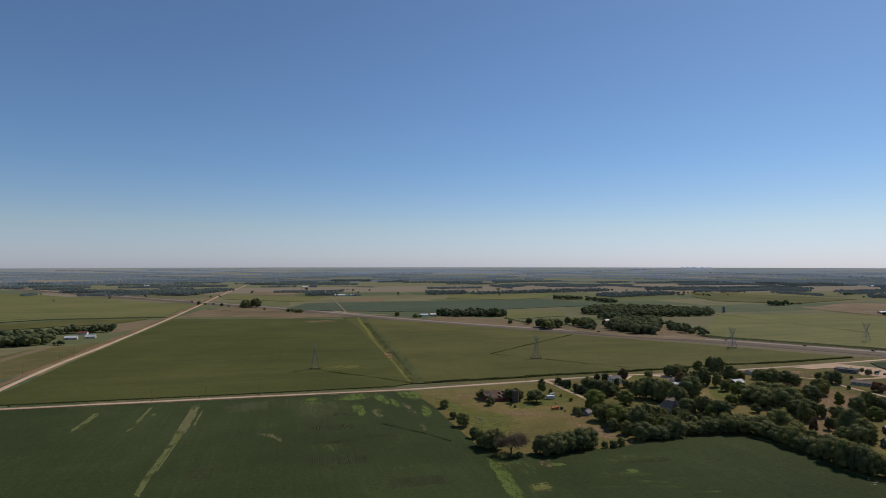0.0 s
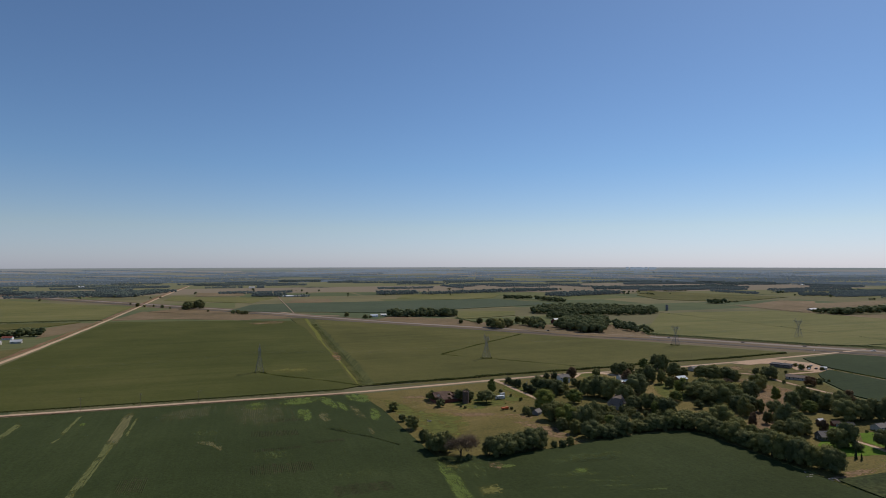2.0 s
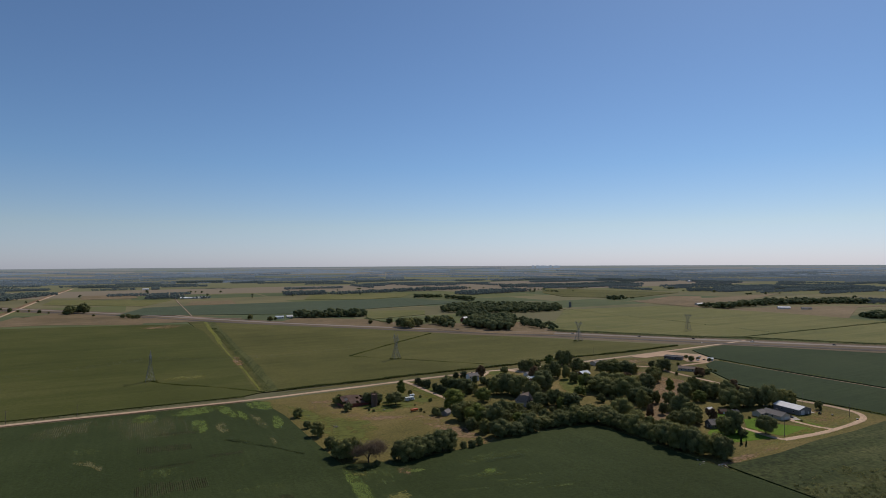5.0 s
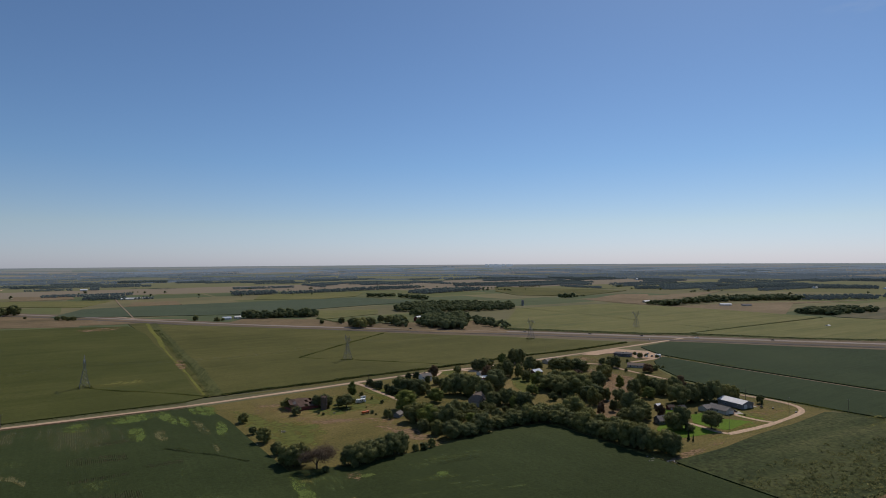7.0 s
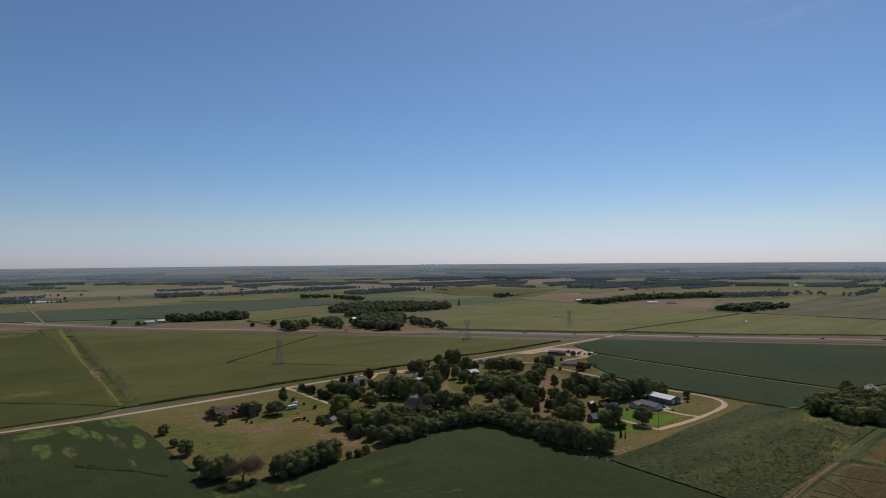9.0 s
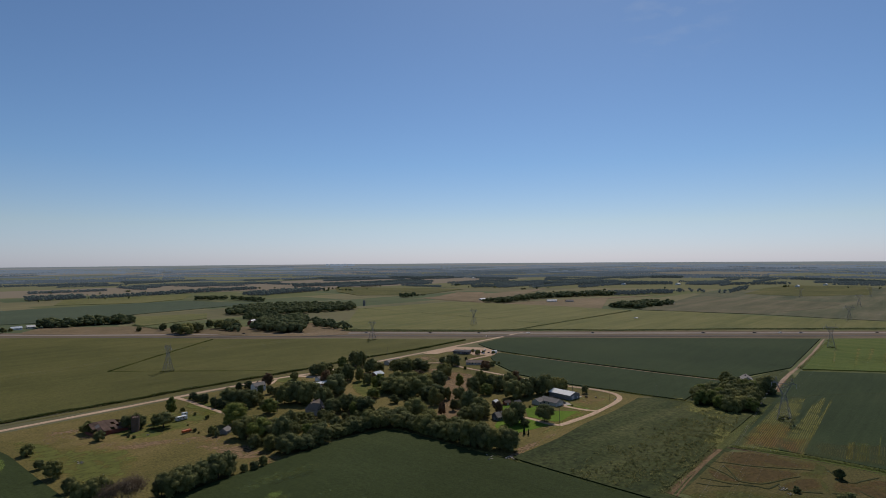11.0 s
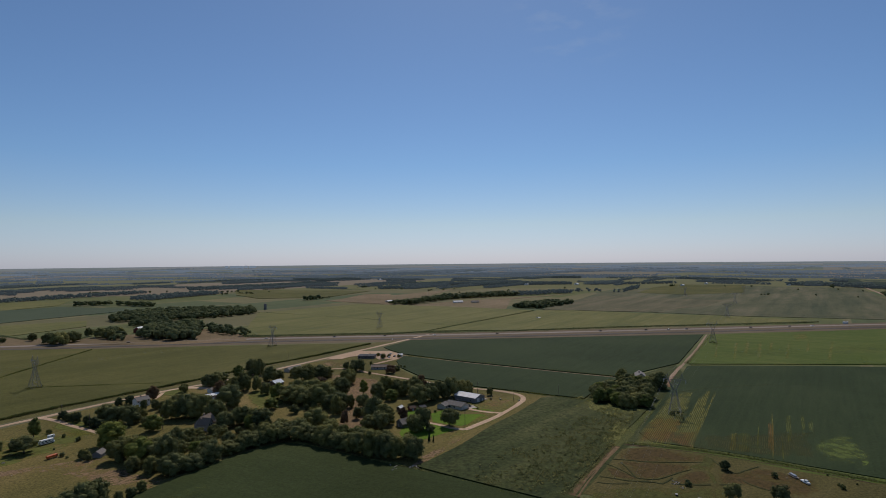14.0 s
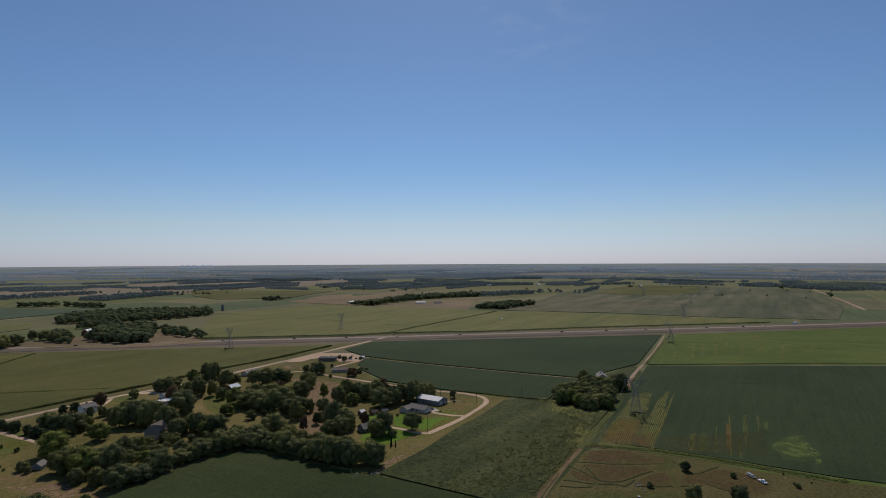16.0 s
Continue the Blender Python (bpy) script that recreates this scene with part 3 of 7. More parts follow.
def crown_mesh(name, seed, leaf, lobes, per, width, low, leafsize):
    """A crown one unit high: boughs on a domed outline, each a rounded mass under a coat of leaf clumps, with gaps between."""
    r = np.random.default_rng(seed)
    midz, halfz = (1 + low) / 2, (1 - low) / 2
    mids, rads = [np.array([0, 0, midz])], [np.array([width * 0.68, width * 0.68, halfz * 0.82])]
    for k in range(lobes):
        zz = 0.97 - 1.9 * (k + 0.5) / lobes + r.uniform(-0.1, 0.1)
        ang = k * 2.4 + r.uniform(-0.5, 0.5)
        out = math.sqrt(max(0.04, 1 - zz * zz)) if zz > -0.2 else 0.98 + 0.12 * zz
        reach = r.uniform(0.58, 0.9)
        size = width * r.uniform(0.24, 0.42)
        mids.append(np.array([width * out * reach * math.cos(ang), width * out * reach * math.sin(ang), midz + zz * halfz * r.uniform(0.68, 0.86)]))
        rads.append(np.array([size, size, size * r.uniform(0.7, 1.0)]))
    mids, rads = np.array(mids), np.array(rads)
    cs, ns = [], []
    for k in range(len(mids)):
        d = r.normal(0, 1, (per * (2 if k == 0 else 1), 3))
        d /= np.linalg.norm(d, axis=1)[:, None]
        c = mids[k] + d * rads[k] * np.clip(r.normal(1.0, 0.17, (len(d), 1)), 0.75, 1.6)
        clear = np.ones(len(c), bool)
        for j in range(len(mids)):
            if j != k:
                clear &= (((c - mids[j]) / rads[j]) ** 2).sum(1) > 0.72
        clear &= c[:, 2] > low * 0.8
        c, d = c[clear], d[clear]
        whole = (c - np.array([0, 0, midz - 0.1])) / np.array([width, width, halfz])
        whole /= np.linalg.norm(whole, axis=1)[:, None] + 1e-6
        cs.append(c)
        ns.append(d * 0.6 + whole * 0.5 + np.array([0, 0, 0.1]))
    c, n = np.concatenate(cs), np.concatenate(ns)
    v, f = leaf_quads(c, n, leafsize * r.uniform(0.55, 1.5, len(c)), seed + 2)
    hull = (mids[:, None, :] + BALL[None] * rads[:, None, :] * 0.84 * r.uniform(0.86, 1.08, (len(mids), len(BALL), 1))).reshape(-1, 3)
    hull[:, 2] = np.maximum(hull[:, 2], low * 0.9)
    tri = (np.arange(len(mids))[:, None, None] * len(BALL) + BALL_FACES[None]).reshape(-1, 3)
    return leafy_mesh(name, hull, tri, v, f, M[leaf])


def tree_model(seed, leaf, lobes=13, per=230, width=0.46, low=0.12, leafsize=0.042, trunk=0.024):
    """A broad-leaved tree one metre high: tapered trunk with limbs, and a lumpy leafy crown."""
    t = empty("tree", 0, 0, -50)
    bm = bmesh.new()
    r = random.Random(seed)
    fork = Vector((r.uniform(-.02, .02), r.uniform(-.02, .02), low + 0.12))
    strut(bm, (0, 0, -0.02), fork, trunk * 1.25, 7, trunk * 0.8)
    for k in range(5):
        a = k * 1.26 + r.uniform(-0.3, 0.3)
        tip = Vector((math.cos(a) * width * 0.6, math.sin(a) * width * 0.6, r.uniform(0.5, 0.8)))
        strut(bm, fork, fork.lerp(tip, 0.55) + Vector((0, 0, 0.04)), trunk * 0.55, 5, trunk * 0.35)
        strut(bm, fork.lerp(tip, 0.55) + Vector((0, 0, 0.04)), tip, trunk * 0.35, 4, trunk * 0.1)
    strut(bm, fork, (0, 0, 0.88), trunk * 0.7, 5, trunk * 0.1)
    part("trunk", bm, M["bark"], t)
    ob = new("crown", crown_mesh("crown", seed, leaf, lobes, per, width, low, leafsize))
    ob.parent = t
    return t


def conifer_model(seed, width=0.28, n=1100, power=0.6):
    """A dense juniper one metre high."""
    t = empty("tree", 0, 0, -50)
    bm = bmesh.new()
    strut(bm, (0, 0, -0.02), (0, 0, 0.7), 0.03, 6, 0.01)
    part("trunk", bm, M["bark"], t)
    r = np.random.default_rng(seed)
    z = r.uniform(0.03, 1.0, n) ** 0.9
    a = r.uniform(0, math.tau, n)
    rad = width * np.clip((1 - z) ** power, 0.05, 1) * (0.8 + 0.25 * np.sin(a * 3 + z * 9)) * r.uniform(0.7, 1.05, n)
    c = np.stack([rad * np.cos(a), rad * np.sin(a), z], 1)
    nn = np.stack([np.cos(a), np.sin(a), np.full(n, 0.5)], 1)
    v, f = leaf_quads(c, nn, 0.06 * r.uniform(0.6, 1.3, n), seed)
    ob = new("crown", mesh_of("crown", v.tolist(), f.tolist(), M["needle"]))
    ob.parent = t
    return t


def bare_model(seed):
    """A withered tree one metre high with many fine twigs."""
    t = empty("tree", 0, 0, -50)
    bm = bmesh.new()
    r = random.Random(seed)
    strut(bm, (0, 0, -0.02), (0, 0, 0.25), 0.03, 7, 0.022)
    tips = []

    def grow(p, d, ln, rad, deep):
        q = p + d * ln
        strut(bm, p, q, rad, 4, rad * 0.6)
        if deep == 0:
            tips.append(q)
            return
        for _ in range(3):
            nd = (d + Vector((r.gauss(0, .55), r.gauss(0, .55), r.gauss(0.12, .3)))).normalized()
            grow(q, nd, ln * r.uniform(0.62, 0.85), rad * 0.6, deep - 1)
    for k in range(4):
        a = k * 1.57 + r.uniform(-.3, .3)
        grow(Vector((0, 0, 0.12 + 0.05 * k)), Vector((math.cos(a) * 0.6, math.sin(a) * 0.6, 0.75)).normalized(), 0.2, 0.016, 3)
    part("trunk", bm, M["bark"], t)
    rr = np.random.default_rng(seed)
    base = np.array([tuple(p) for p in tips])
    c = np.repeat(base, 60, 0) + rr.normal(0, 0.08, (len(base) * 60, 3)) - np.array([0, 0, 0.03])
    v, f = leaf_quads(c, rr.normal(0, 1, c.shape), 0.024 * rr.uniform(0.5, 1.3, len(c)), seed)
    ob = new("crown", mesh_of("crown", v.tolist(), f.tolist(), M["leaf_dead"]))
    ob.parent = t
    return t


MODELS = {
    "green": [tree_model(10 + k, "leaf", 20 + k % 5, 128, 0.42 + 0.04 * (k % 3), 0.02) for k in range(7)],
    "broad": [tree_model(30 + k, "leaf", 27, 130, 0.58 + 0.03 * k, 0.03, 0.037) for k in range(4)],
    "tall": [tree_model(40 + k, "leaf_light", 15, 100, 0.25, 0.14) for k in range(2)],
    "light": [tree_model(50 + k, "leaf_light", 20, 140, 0.47, 0.02) for k in range(2)],
    "russet": [tree_model(60 + k, "leaf_red", 15, 140, 0.40, 0.03) for k in range(2)],
    "shade": [tree_model(65 + k, "leaf", 20, 150, 0.50, 0.2, 0.045) for k in range(2)],
    "shrub": [tree_model(70 + k, "leaf", 11, 70, 0.56, 0.03, 0.085) for k in range(3)],
    "juniper": [tree_model(80 + k, "needle", 14, 110, 0.46, 0.0, 0.06) for k in range(2)],
    "cypress": [conifer_model(85, 0.15)],
    "bare": [bare_model(90)],
}
SPANS = {"green": 0.46, "broad": 0.62, "tall": 0.25, "light": 0.47, "russet": 0.40, "shade": 0.50, "shrub": 0.56, "juniper": 0.46, "cypress": 0.15, "bare": 0.5}      # crown radius by height
LABELS = {
    "green": "green leafy deciduous tree with a rounded crown", "broad": "large dark-green spreading shade tree with a lumpy crown",
    "shade": "dark-green shade tree on a clear trunk in grass",
    "tall": "tall slender green deciduous tree", "light": "light-green deciduous tree with sunlit foliage",
    "russet": "russet-brown leaved tree with a dense round crown", "shrub": "low rounded green shrub on the grass",
    "juniper": "dark-green dense bushy juniper beside the gravel", "cypress": "narrow dark-green columnar evergreen on the lawn",
    "bare": "withered leafless brownish tree with fine twigs",
}
pick = random.Random(5)
VILLAGE = "village trees"


def plant(kind, spots, group=""):
    """Trees of one kind at (x, y, height) or (x, y, height, breadth of the crown)."""
    for x, y, h, *breadth in spots:
        src = pick.choice(MODELS[kind])
        k = h * pick.uniform(0.92, 1.12)
        if breadth:
            k = min(max(breadth[0] / (1.9 * SPANS[kind]), h * 0.7), h * 1.6)
            h *= pick.uniform(0.84, 1.14)
        t = copy_thing(src, pose(x, y, -0.05, pick.uniform(-3, 3), pick.uniform(-3, 3), pick.uniform(0, 360)))
        t.scale = (k, k, h)
        t.name = "shrub" if kind == "shrub" else "tree"
        tagged(t, LABELS[kind], "shrub" if kind == "shrub" else "tree", group)


def inside(x, y, poly):
    hit = False
    for i in range(len(poly)):
        (x0, y0), (x1, y1) = poly[i - 1], poly[i]
        if (y0 > y) != (y1 > y) and x < (x1 - x0) * (y - y0) / (y1 - y0) + x0:
            hit = not hit
    return hit


def spots_in(poly, gap, seed):
    r = random.Random(seed)
    xs, ys = [p[0] for p in poly], [p[1] for p in poly]
    out = []
    y = min(ys)
    while y < max(ys):
        x = min(xs) + r.uniform(0, gap)
        while x < max(xs):
            px, py = x + r.uniform(-.55, .55) * gap, y + r.uniform(-.55, .55) * gap
            if inside(px, py, poly):
                out.append((px, py))
            x += gap
        y += gap * 0.87
    return out


def wood_mesh(name, spots, height, seed, per=24, mat="far_leaf", leaf=0.14, lobes=4, material=None):
    """A wood too far off to count: lumpy crowns of rounded boughs under loose leaf clumps, in one mesh."""
    r = np.random.default_rng(seed)
    cv, cs, ns, ss = [], [], [], []
    for x, y in spots:
        h = height * (r.uniform(0.55, 1.15) if lobes > 3 else r.uniform(0.72, 1.1))
        w = h * r.uniform(0.46, 0.66) * (1.2 if lobes < 4 else 1.0)
        up = np.linspace(0.38, 0.74, lobes)[:, None] + r.uniform(-0.06, 0.06, (lobes, 1))
        ang = r.uniform(0, math.tau) + np.arange(lobes) * 2.4
        out = w * (1.15 - up[:, 0]) * r.uniform(0.5, 1.0, lobes)
        mid = np.stack([x + out * np.cos(ang), y + out * np.sin(ang), h * up[:, 0]], 1)
        rad = np.stack([w * r.uniform(0.5, 0.75, lobes)] * 2 + [h * r.uniform(0.2, 0.29, lobes)], 1)
        rad[0, 2] = h * 0.36
        cv.append((mid[:, None, :] + ROUND[None] * rad[:, None, :] * r.uniform(0.72, 1.05, (lobes, 12, 1))).reshape(-1, 3))
        k = r.integers(0, lobes, per)
        d = r.normal(0, 1, (per, 3))
        d /= np.linalg.norm(d, axis=1)[:, None]
        d[:, 2] = np.where(d[:, 2] < -0.3, -d[:, 2], d[:, 2])
        cs.append(mid[k] + d * rad[k] * r.uniform(0.85, 1.12, per)[:, None])
        ns.append(d)
        ss.append(h * leaf * r.uniform(0.6, 1.3, per))
    hull = np.concatenate(cv)
    v, f = leaf_quads(np.concatenate(cs), np.concatenate(ns), np.concatenate(ss), seed)
    tri = (np.arange(len(hull) // 12)[:, None, None] * 12 + ROUND_FACES[None]).reshape(-1, 3)
    hull[:, 2] = np.maximum(hull[:, 2], 0.0)
    return new(name, leafy_mesh(name, hull, tri, v, f, material or M[mat]))


def strip_spots(x0, y0, x1, y1, depth, gap, seed):
    """Tree places along a line and depth metres behind it (away from the origin)."""
    a, b = Vector((x0, y0)), Vector((x1, y1))
    d = (b - a).normalized()
    n = Vector((-d.y, d.x))
    if n.dot(a + b) < 0:
        n = -n
    return spots_in([tuple(a), tuple(b), tuple(b + n * depth), tuple(a + n * depth)], gap, seed)


def leafy_edge(name, pts, width, height, gap, seed, mat="corn", shift=0.0):
    """Leaves of tall plants along a field's edge or ditch."""
    size = min(1.0, height * 0.42)
    line = smooth_line(pts, gap)
    ns = normals_of(line)
    r = np.random.default_rng(seed)
    c = []
    for p, n in zip(line, ns):
        for _ in range(14 if height > 2.2 else 8):
            q = p + n * (shift + r.uniform(-width / 2, width / 2))
            c.append((q.x + r.uniform(-gap, gap), q.y + r.uniform(-gap, gap), height * r.uniform(0.15, 1.0) * (0.75 + 0.5 * noise.noise(p * 0.05))))
    c = np.array(c)
    v, f = leaf_quads(c, r.normal(0, 1, c.shape) + np.array([0, 0, 0.4]), size * r.uniform(0.6, 1.4, len(c)), seed)
    return new(name, mesh_of(name, v.tolist(), f.tolist(), M[mat]))


# ---- ground ----
HUB = (15.0, 26.0)                     # the middle of the flight


def rings(name, radii, heights, mat, steps=180):
    verts = [(HUB[0], HUB[1], heights[0])] if radii[0] == 0 else []
    first = len(verts)
    rs = radii[1:] if first else radii
    hs = heights[1:] if first else heights
    span = [(0, 0, 0)] * first
    for j, (r, h) in enumerate(zip(rs, hs)):
        for k in range(steps):
            a = k / steps * math.tau
            verts.append((HUB[0] + r * math.cos(a), HUB[1] + r * math.sin(a), h))
            span.append((math.cos(a), math.sin(a), j / max(1, len(rs) - 1)))
    faces = [(0, 1 + k, 1 + (k + 1) % steps) for k in range(steps)] if first else []
    for j in range(len(rs) - 1):
        a, b = first + j * steps, first + (j + 1) * steps
        faces += [(a + k, b + k, b + (k + 1) % steps, a + (k + 1) % steps) for k in range(steps)]
    me = mesh_of(name, verts, faces, mat)
    at = me.attributes.new("span", "FLOAT_VECTOR", "POINT")
    at.data.foreach_set("vector", [c for s in span for c in s])
    return tagged(new(name, me), kind="structure")


ground = tagged(rings("ground", (0, 600, 1500, 2350), (0, 0, 0, 0), M["land"]), "flat open farmland of dry grass and many fields", "ground")
# the far country, lifted to the skyline past 3.7 km; 'span' keeps where it truly lies
FAR = [2350 + 1350 * k / 12 for k in range(12)] + [3700 + 1050 * k / 40 for k in range(41)]
SINK = [118450 / r for r in FAR[:12]] + [32.01 - 25.0 * k / 40 for k in range(41)]     # how far below eye level, per 1030 of reach
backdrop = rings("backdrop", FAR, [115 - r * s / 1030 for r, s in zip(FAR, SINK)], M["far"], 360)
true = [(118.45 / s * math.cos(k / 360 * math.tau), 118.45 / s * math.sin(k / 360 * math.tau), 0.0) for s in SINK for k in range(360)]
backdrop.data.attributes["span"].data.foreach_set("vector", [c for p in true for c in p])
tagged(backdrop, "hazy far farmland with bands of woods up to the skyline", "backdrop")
r = np.random.default_rng(12)
for band, (lo, hi) in enumerate(((24, 32), (17, 24), (12, 17))):
    cs, ss = [], []
    for _ in range((60, 90, 110)[band]):
        sink, az = r.uniform(lo, hi), radians(r.uniform(-54, 97))
        reach, shrink = 3700 + 1050 * (32.01 - sink) / 25, 0.0
        shrink = reach * sink / 118450
        high, ln = 11 * shrink * r.uniform(0.7, 1.2), r.choice((200, 450, 900, 1500, 2600)) * r.uniform(0.6, 1.2) * shrink
        n = int(ln / (high * 0.28)) + 4
        a = az + r.uniform(-0.5, 0.5, n) * ln / reach
        d = reach + r.normal(0, 6, n) + (a - az) * reach * r.uniform(-0.5, 0.5)
        d = np.minimum(d, 4560)
        z = 115 - d * (32.01 - 25 * (d - 3700) / 1050) / 1030 + high * r.uniform(0.05, 0.6, n)
        cs.append(np.stack([HUB[0] + d * np.sin(a), HUB[1] + d * np.cos(a), z], 1))
        ss.append(high * r.uniform(0.6, 1.1, n))
    c = np.concatenate(cs)
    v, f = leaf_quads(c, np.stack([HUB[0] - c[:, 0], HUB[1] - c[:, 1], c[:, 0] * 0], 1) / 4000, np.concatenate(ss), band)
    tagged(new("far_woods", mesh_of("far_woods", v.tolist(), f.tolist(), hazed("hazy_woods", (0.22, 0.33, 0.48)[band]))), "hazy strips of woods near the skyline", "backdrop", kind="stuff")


town = bmesh.new()
r = random.Random(6)
for k in range(16):
    az, d = radians(23.6 + r.gauss(0, 0.75)), 4600 + r.uniform(-20, 20)
    x, y, w = HUB[0] + d * math.sin(az), HUB[1] + d * math.cos(az), r.uniform(5, 14)
    box(town, x - w, x + w, y - 4, y + 4, 60, 83.8 + r.uniform(0, 3.6) * (1 if k % 3 else 0.4))
town_mesh = bpy.data.meshes.new("far_town")
town.to_mesh(town_mesh)
town.free()
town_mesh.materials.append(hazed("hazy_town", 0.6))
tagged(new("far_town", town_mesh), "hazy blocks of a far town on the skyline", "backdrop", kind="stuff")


def field(name, poly, height, mat, label, z0=-0.1):
    return tagged(prism(name, poly, z0, height, M[mat]), label, "field", kind="structure")


R1 = [(-1500, 200), (-900, 335), (-349, 462), (-185, 500), (-43, 531), (63, 564), (184, 601), (250, 610), (327, 633), (467, 678), (580, 716), (622, 732)]
R2 = [(-372, 457), (-402, 531), (-438, 664), (-480, 850), (-570, 1219), (-666, 1593), (-840, 2259), (-1030, 3050)]
HIGHWAY = [(-2700, 3250), (-1340, 2200), (-478, 1547), (0, 1146), (390, 890), (650, 694), (950, 474), (1260, 252), (2300, -480)]

# fields round the crossing of the two gravel roads
soy_front = field("soybean_field", [(-1400, 195), (-900, 323), (-349, 452), (-185, 490), (-30, 524), (-8, 470), (6, 420), (26, 353), (38, 300), (52, 200), (62, 20), (-200, -200), (-1200, -200)], 0.85, "soy",
                  "dark-green soybean field with yellowed strips beside the gravel road")
soy_point = field("soybean_field", [(26, 353), (40, 352), (56, 352), (90, 359), (112, 367), (135, 375), (163, 386), (192, 391), (201, 391), (209, 374), (215, 354), (221, 328), (228, 302), (236, 278), (246, 232), (270, 130), (260, 20), (62, 20), (52, 200), (38, 300)], 0.85, "soy",
                  "dark-green soybean field running to a point between the trees")
weedy_field = field("weedy_field", [(234, 299), (255, 303), (280, 309), (320, 323), (364, 334), (412, 350), (428, 338), (431, 316), (422, 300), (437, 270), (403, 260), (350, 246), (302, 231), (262, 219), (262, 160), (272, 130), (248, 232), (238, 278)], 0.8, "weedy",
                    "patchy soybean field overgrown with weeds")
crop_west = field("ripening_field", [(-386, 470), (-349, 475), (-185, 512), (-45, 546), (-32, 557), (-62, 690), (-92, 810), (-122, 925), (-157, 1066), (-205, 1196), (-300, 1205), (-552, 1196), (-470, 850), (-428, 664), (-392, 531)], 0.8, "olive_w",
                  "olive-green ripening crop field beside two gravel roads")
field("ripening_field", [(-18, 566), (63, 587), (124, 607), (217, 630), (320, 664), (400, 682), (454, 701), (497, 714), (480, 730), (357, 829), (238, 918), (125, 1014), (-20, 1118), (-182, 1232), (-138, 1066), (-107, 925), (-79, 818), (-50, 698), (-34, 625)], 0.8, "olive",
                 "olive-green tall crop field between gravel road and highway")
field("soybean_field", [(482, 648), (490, 671), (530, 686), (558, 698), (600, 668), (680, 599), (815, 497), (901, 427), (646, 344), (536, 349), (520, 400), (505, 458), (487, 526), (474, 610)], 0.85, "soy_e",
                 "dark-green soybean field beside the highway")
field("soybean_field", [(464, 596), (480, 526), (498, 456), (513, 398), (528, 347), (500, 340), (470, 335), (436, 324), (424, 357), (418, 378), (406, 415), (401, 447), (396, 480), (415, 540), (436, 575)], 0.85, "soy_e",
                  "dark-green soybean field behind the village gardens")
green_field = field("green_field", [(910, 420), (1046, 327), (1230, 205), (1500, 20), (900, 60), (733, 246), (649, 334)], 0.8, "bright",
                    "bright-green crop field below the highway")
soy_large = field("soybean_field", [(636, 330), (722, 242), (880, 60), (700, -60), (430, 20), (398, 112), (390, 150), (384, 181), (377, 207), (369, 230), (382, 246), (430, 262), (548, 301), (590, 314)], 0.5, "soy_e",
                  "dark-green soybean field with yellow failed strips")
mown = field("mown_pasture", [(344, 236), (360, 226), (366, 206), (375, 178), (378, 150), (385, 124), (396, 100), (430, -20), (280, -60), (276, 130), (270, 214)], 0.12, "mown",
             "brownish mown pasture crossed by dark ditches and wheel tracks")

field("field_margin", [(440, 340), (640, 345), (600, 318), (548, 298), (430, 258), (380, 240), (340, 234), (270, 212), (262, 219), (302, 231), (350, 246), (403, 260), (437, 270), (422, 300)], 0.07, "weedy", "weedy green field margin")
field("field_margin", [(369, 230), (377, 207), (384, 181), (390, 150), (398, 112), (430, 20), (432, -20), (396, 100), (385, 124), (378, 150), (375, 178), (366, 206), (360, 226)], 0.1, "bright", "green grassy field margin")
# open grass round the houses
homestead = field("homestead_grass", [(-24, 528), (63, 556), (110, 573), (184, 594), (250, 604), (330, 628), (370, 640), (420, 642), (470, 602), (440, 580), (412, 540), (392, 480), (398, 445), (404, 412), (415, 378), (422, 352), (414, 349), (364, 332), (320, 321), (280, 307), (234, 298), (228, 302), (221, 328), (214, 354), (208, 376), (201, 392), (192, 392), (163, 387), (135, 376), (112, 368), (90, 360), (56, 352), (20, 352), (3, 420), (-12, 470), (-33, 525)], 0.08, "yard",
                  "dry yellow-green grass round farmhouses and gardens")
roadside = field("roadside_grass", [(622, 736), (650, 716), (555, 700), (500, 694), (420, 668), (330, 642), (250, 616), (184, 608), (63, 572), (-18, 552), (63, 586), (217, 629), (400, 681), (497, 713), (560, 738)], 0.06, "verge", "dry roadside grass")


def spread(name, poly, mat, label, z, parent=None):
    ob = patch(name, poly, z, M[mat], parent, 0 if mat in ("dead_crop", "pale_strip", "failed_rows", "faint_rows", "rust_rows", "row_gaps", "red_stubble", "yellow_weeds") else 2)
    return tagged(ob, label)


# roads
tagged(ribbon("road_1", R1, 4.0, 0.3, M["gravel"], 0, 0.9), "pale gravel country road", "road", kind="structure")
tagged(ribbon("ditch_2", [(-1500, 200), (-900, 335), (-349, 462), (-185, 500), (-43, 531)], 2.2, 0.16, M["ditch_soil"], -4.0, 1.6), "dark reddish-brown ditch beside the gravel road", "ditch", kind="structure")
tagged(ribbon("road_2", R2, 5.2, 0.3, M["gravel"], 0, 1.0), "straight pale gravel country road", "road", kind="structure")
tagged(ribbon("ditch_1", R2, 7.0, 0.14, M["dirt"], 10.0, 3.0), "reddish bare ditch along the gravel road", "ditch", kind="structure")
tagged(ribbon("highway_verge", HIGHWAY, 86.0, 0.06, M["median"], -14.0, 4.0, 30), "dry brownish grass along the highway", "grass", kind="structure")
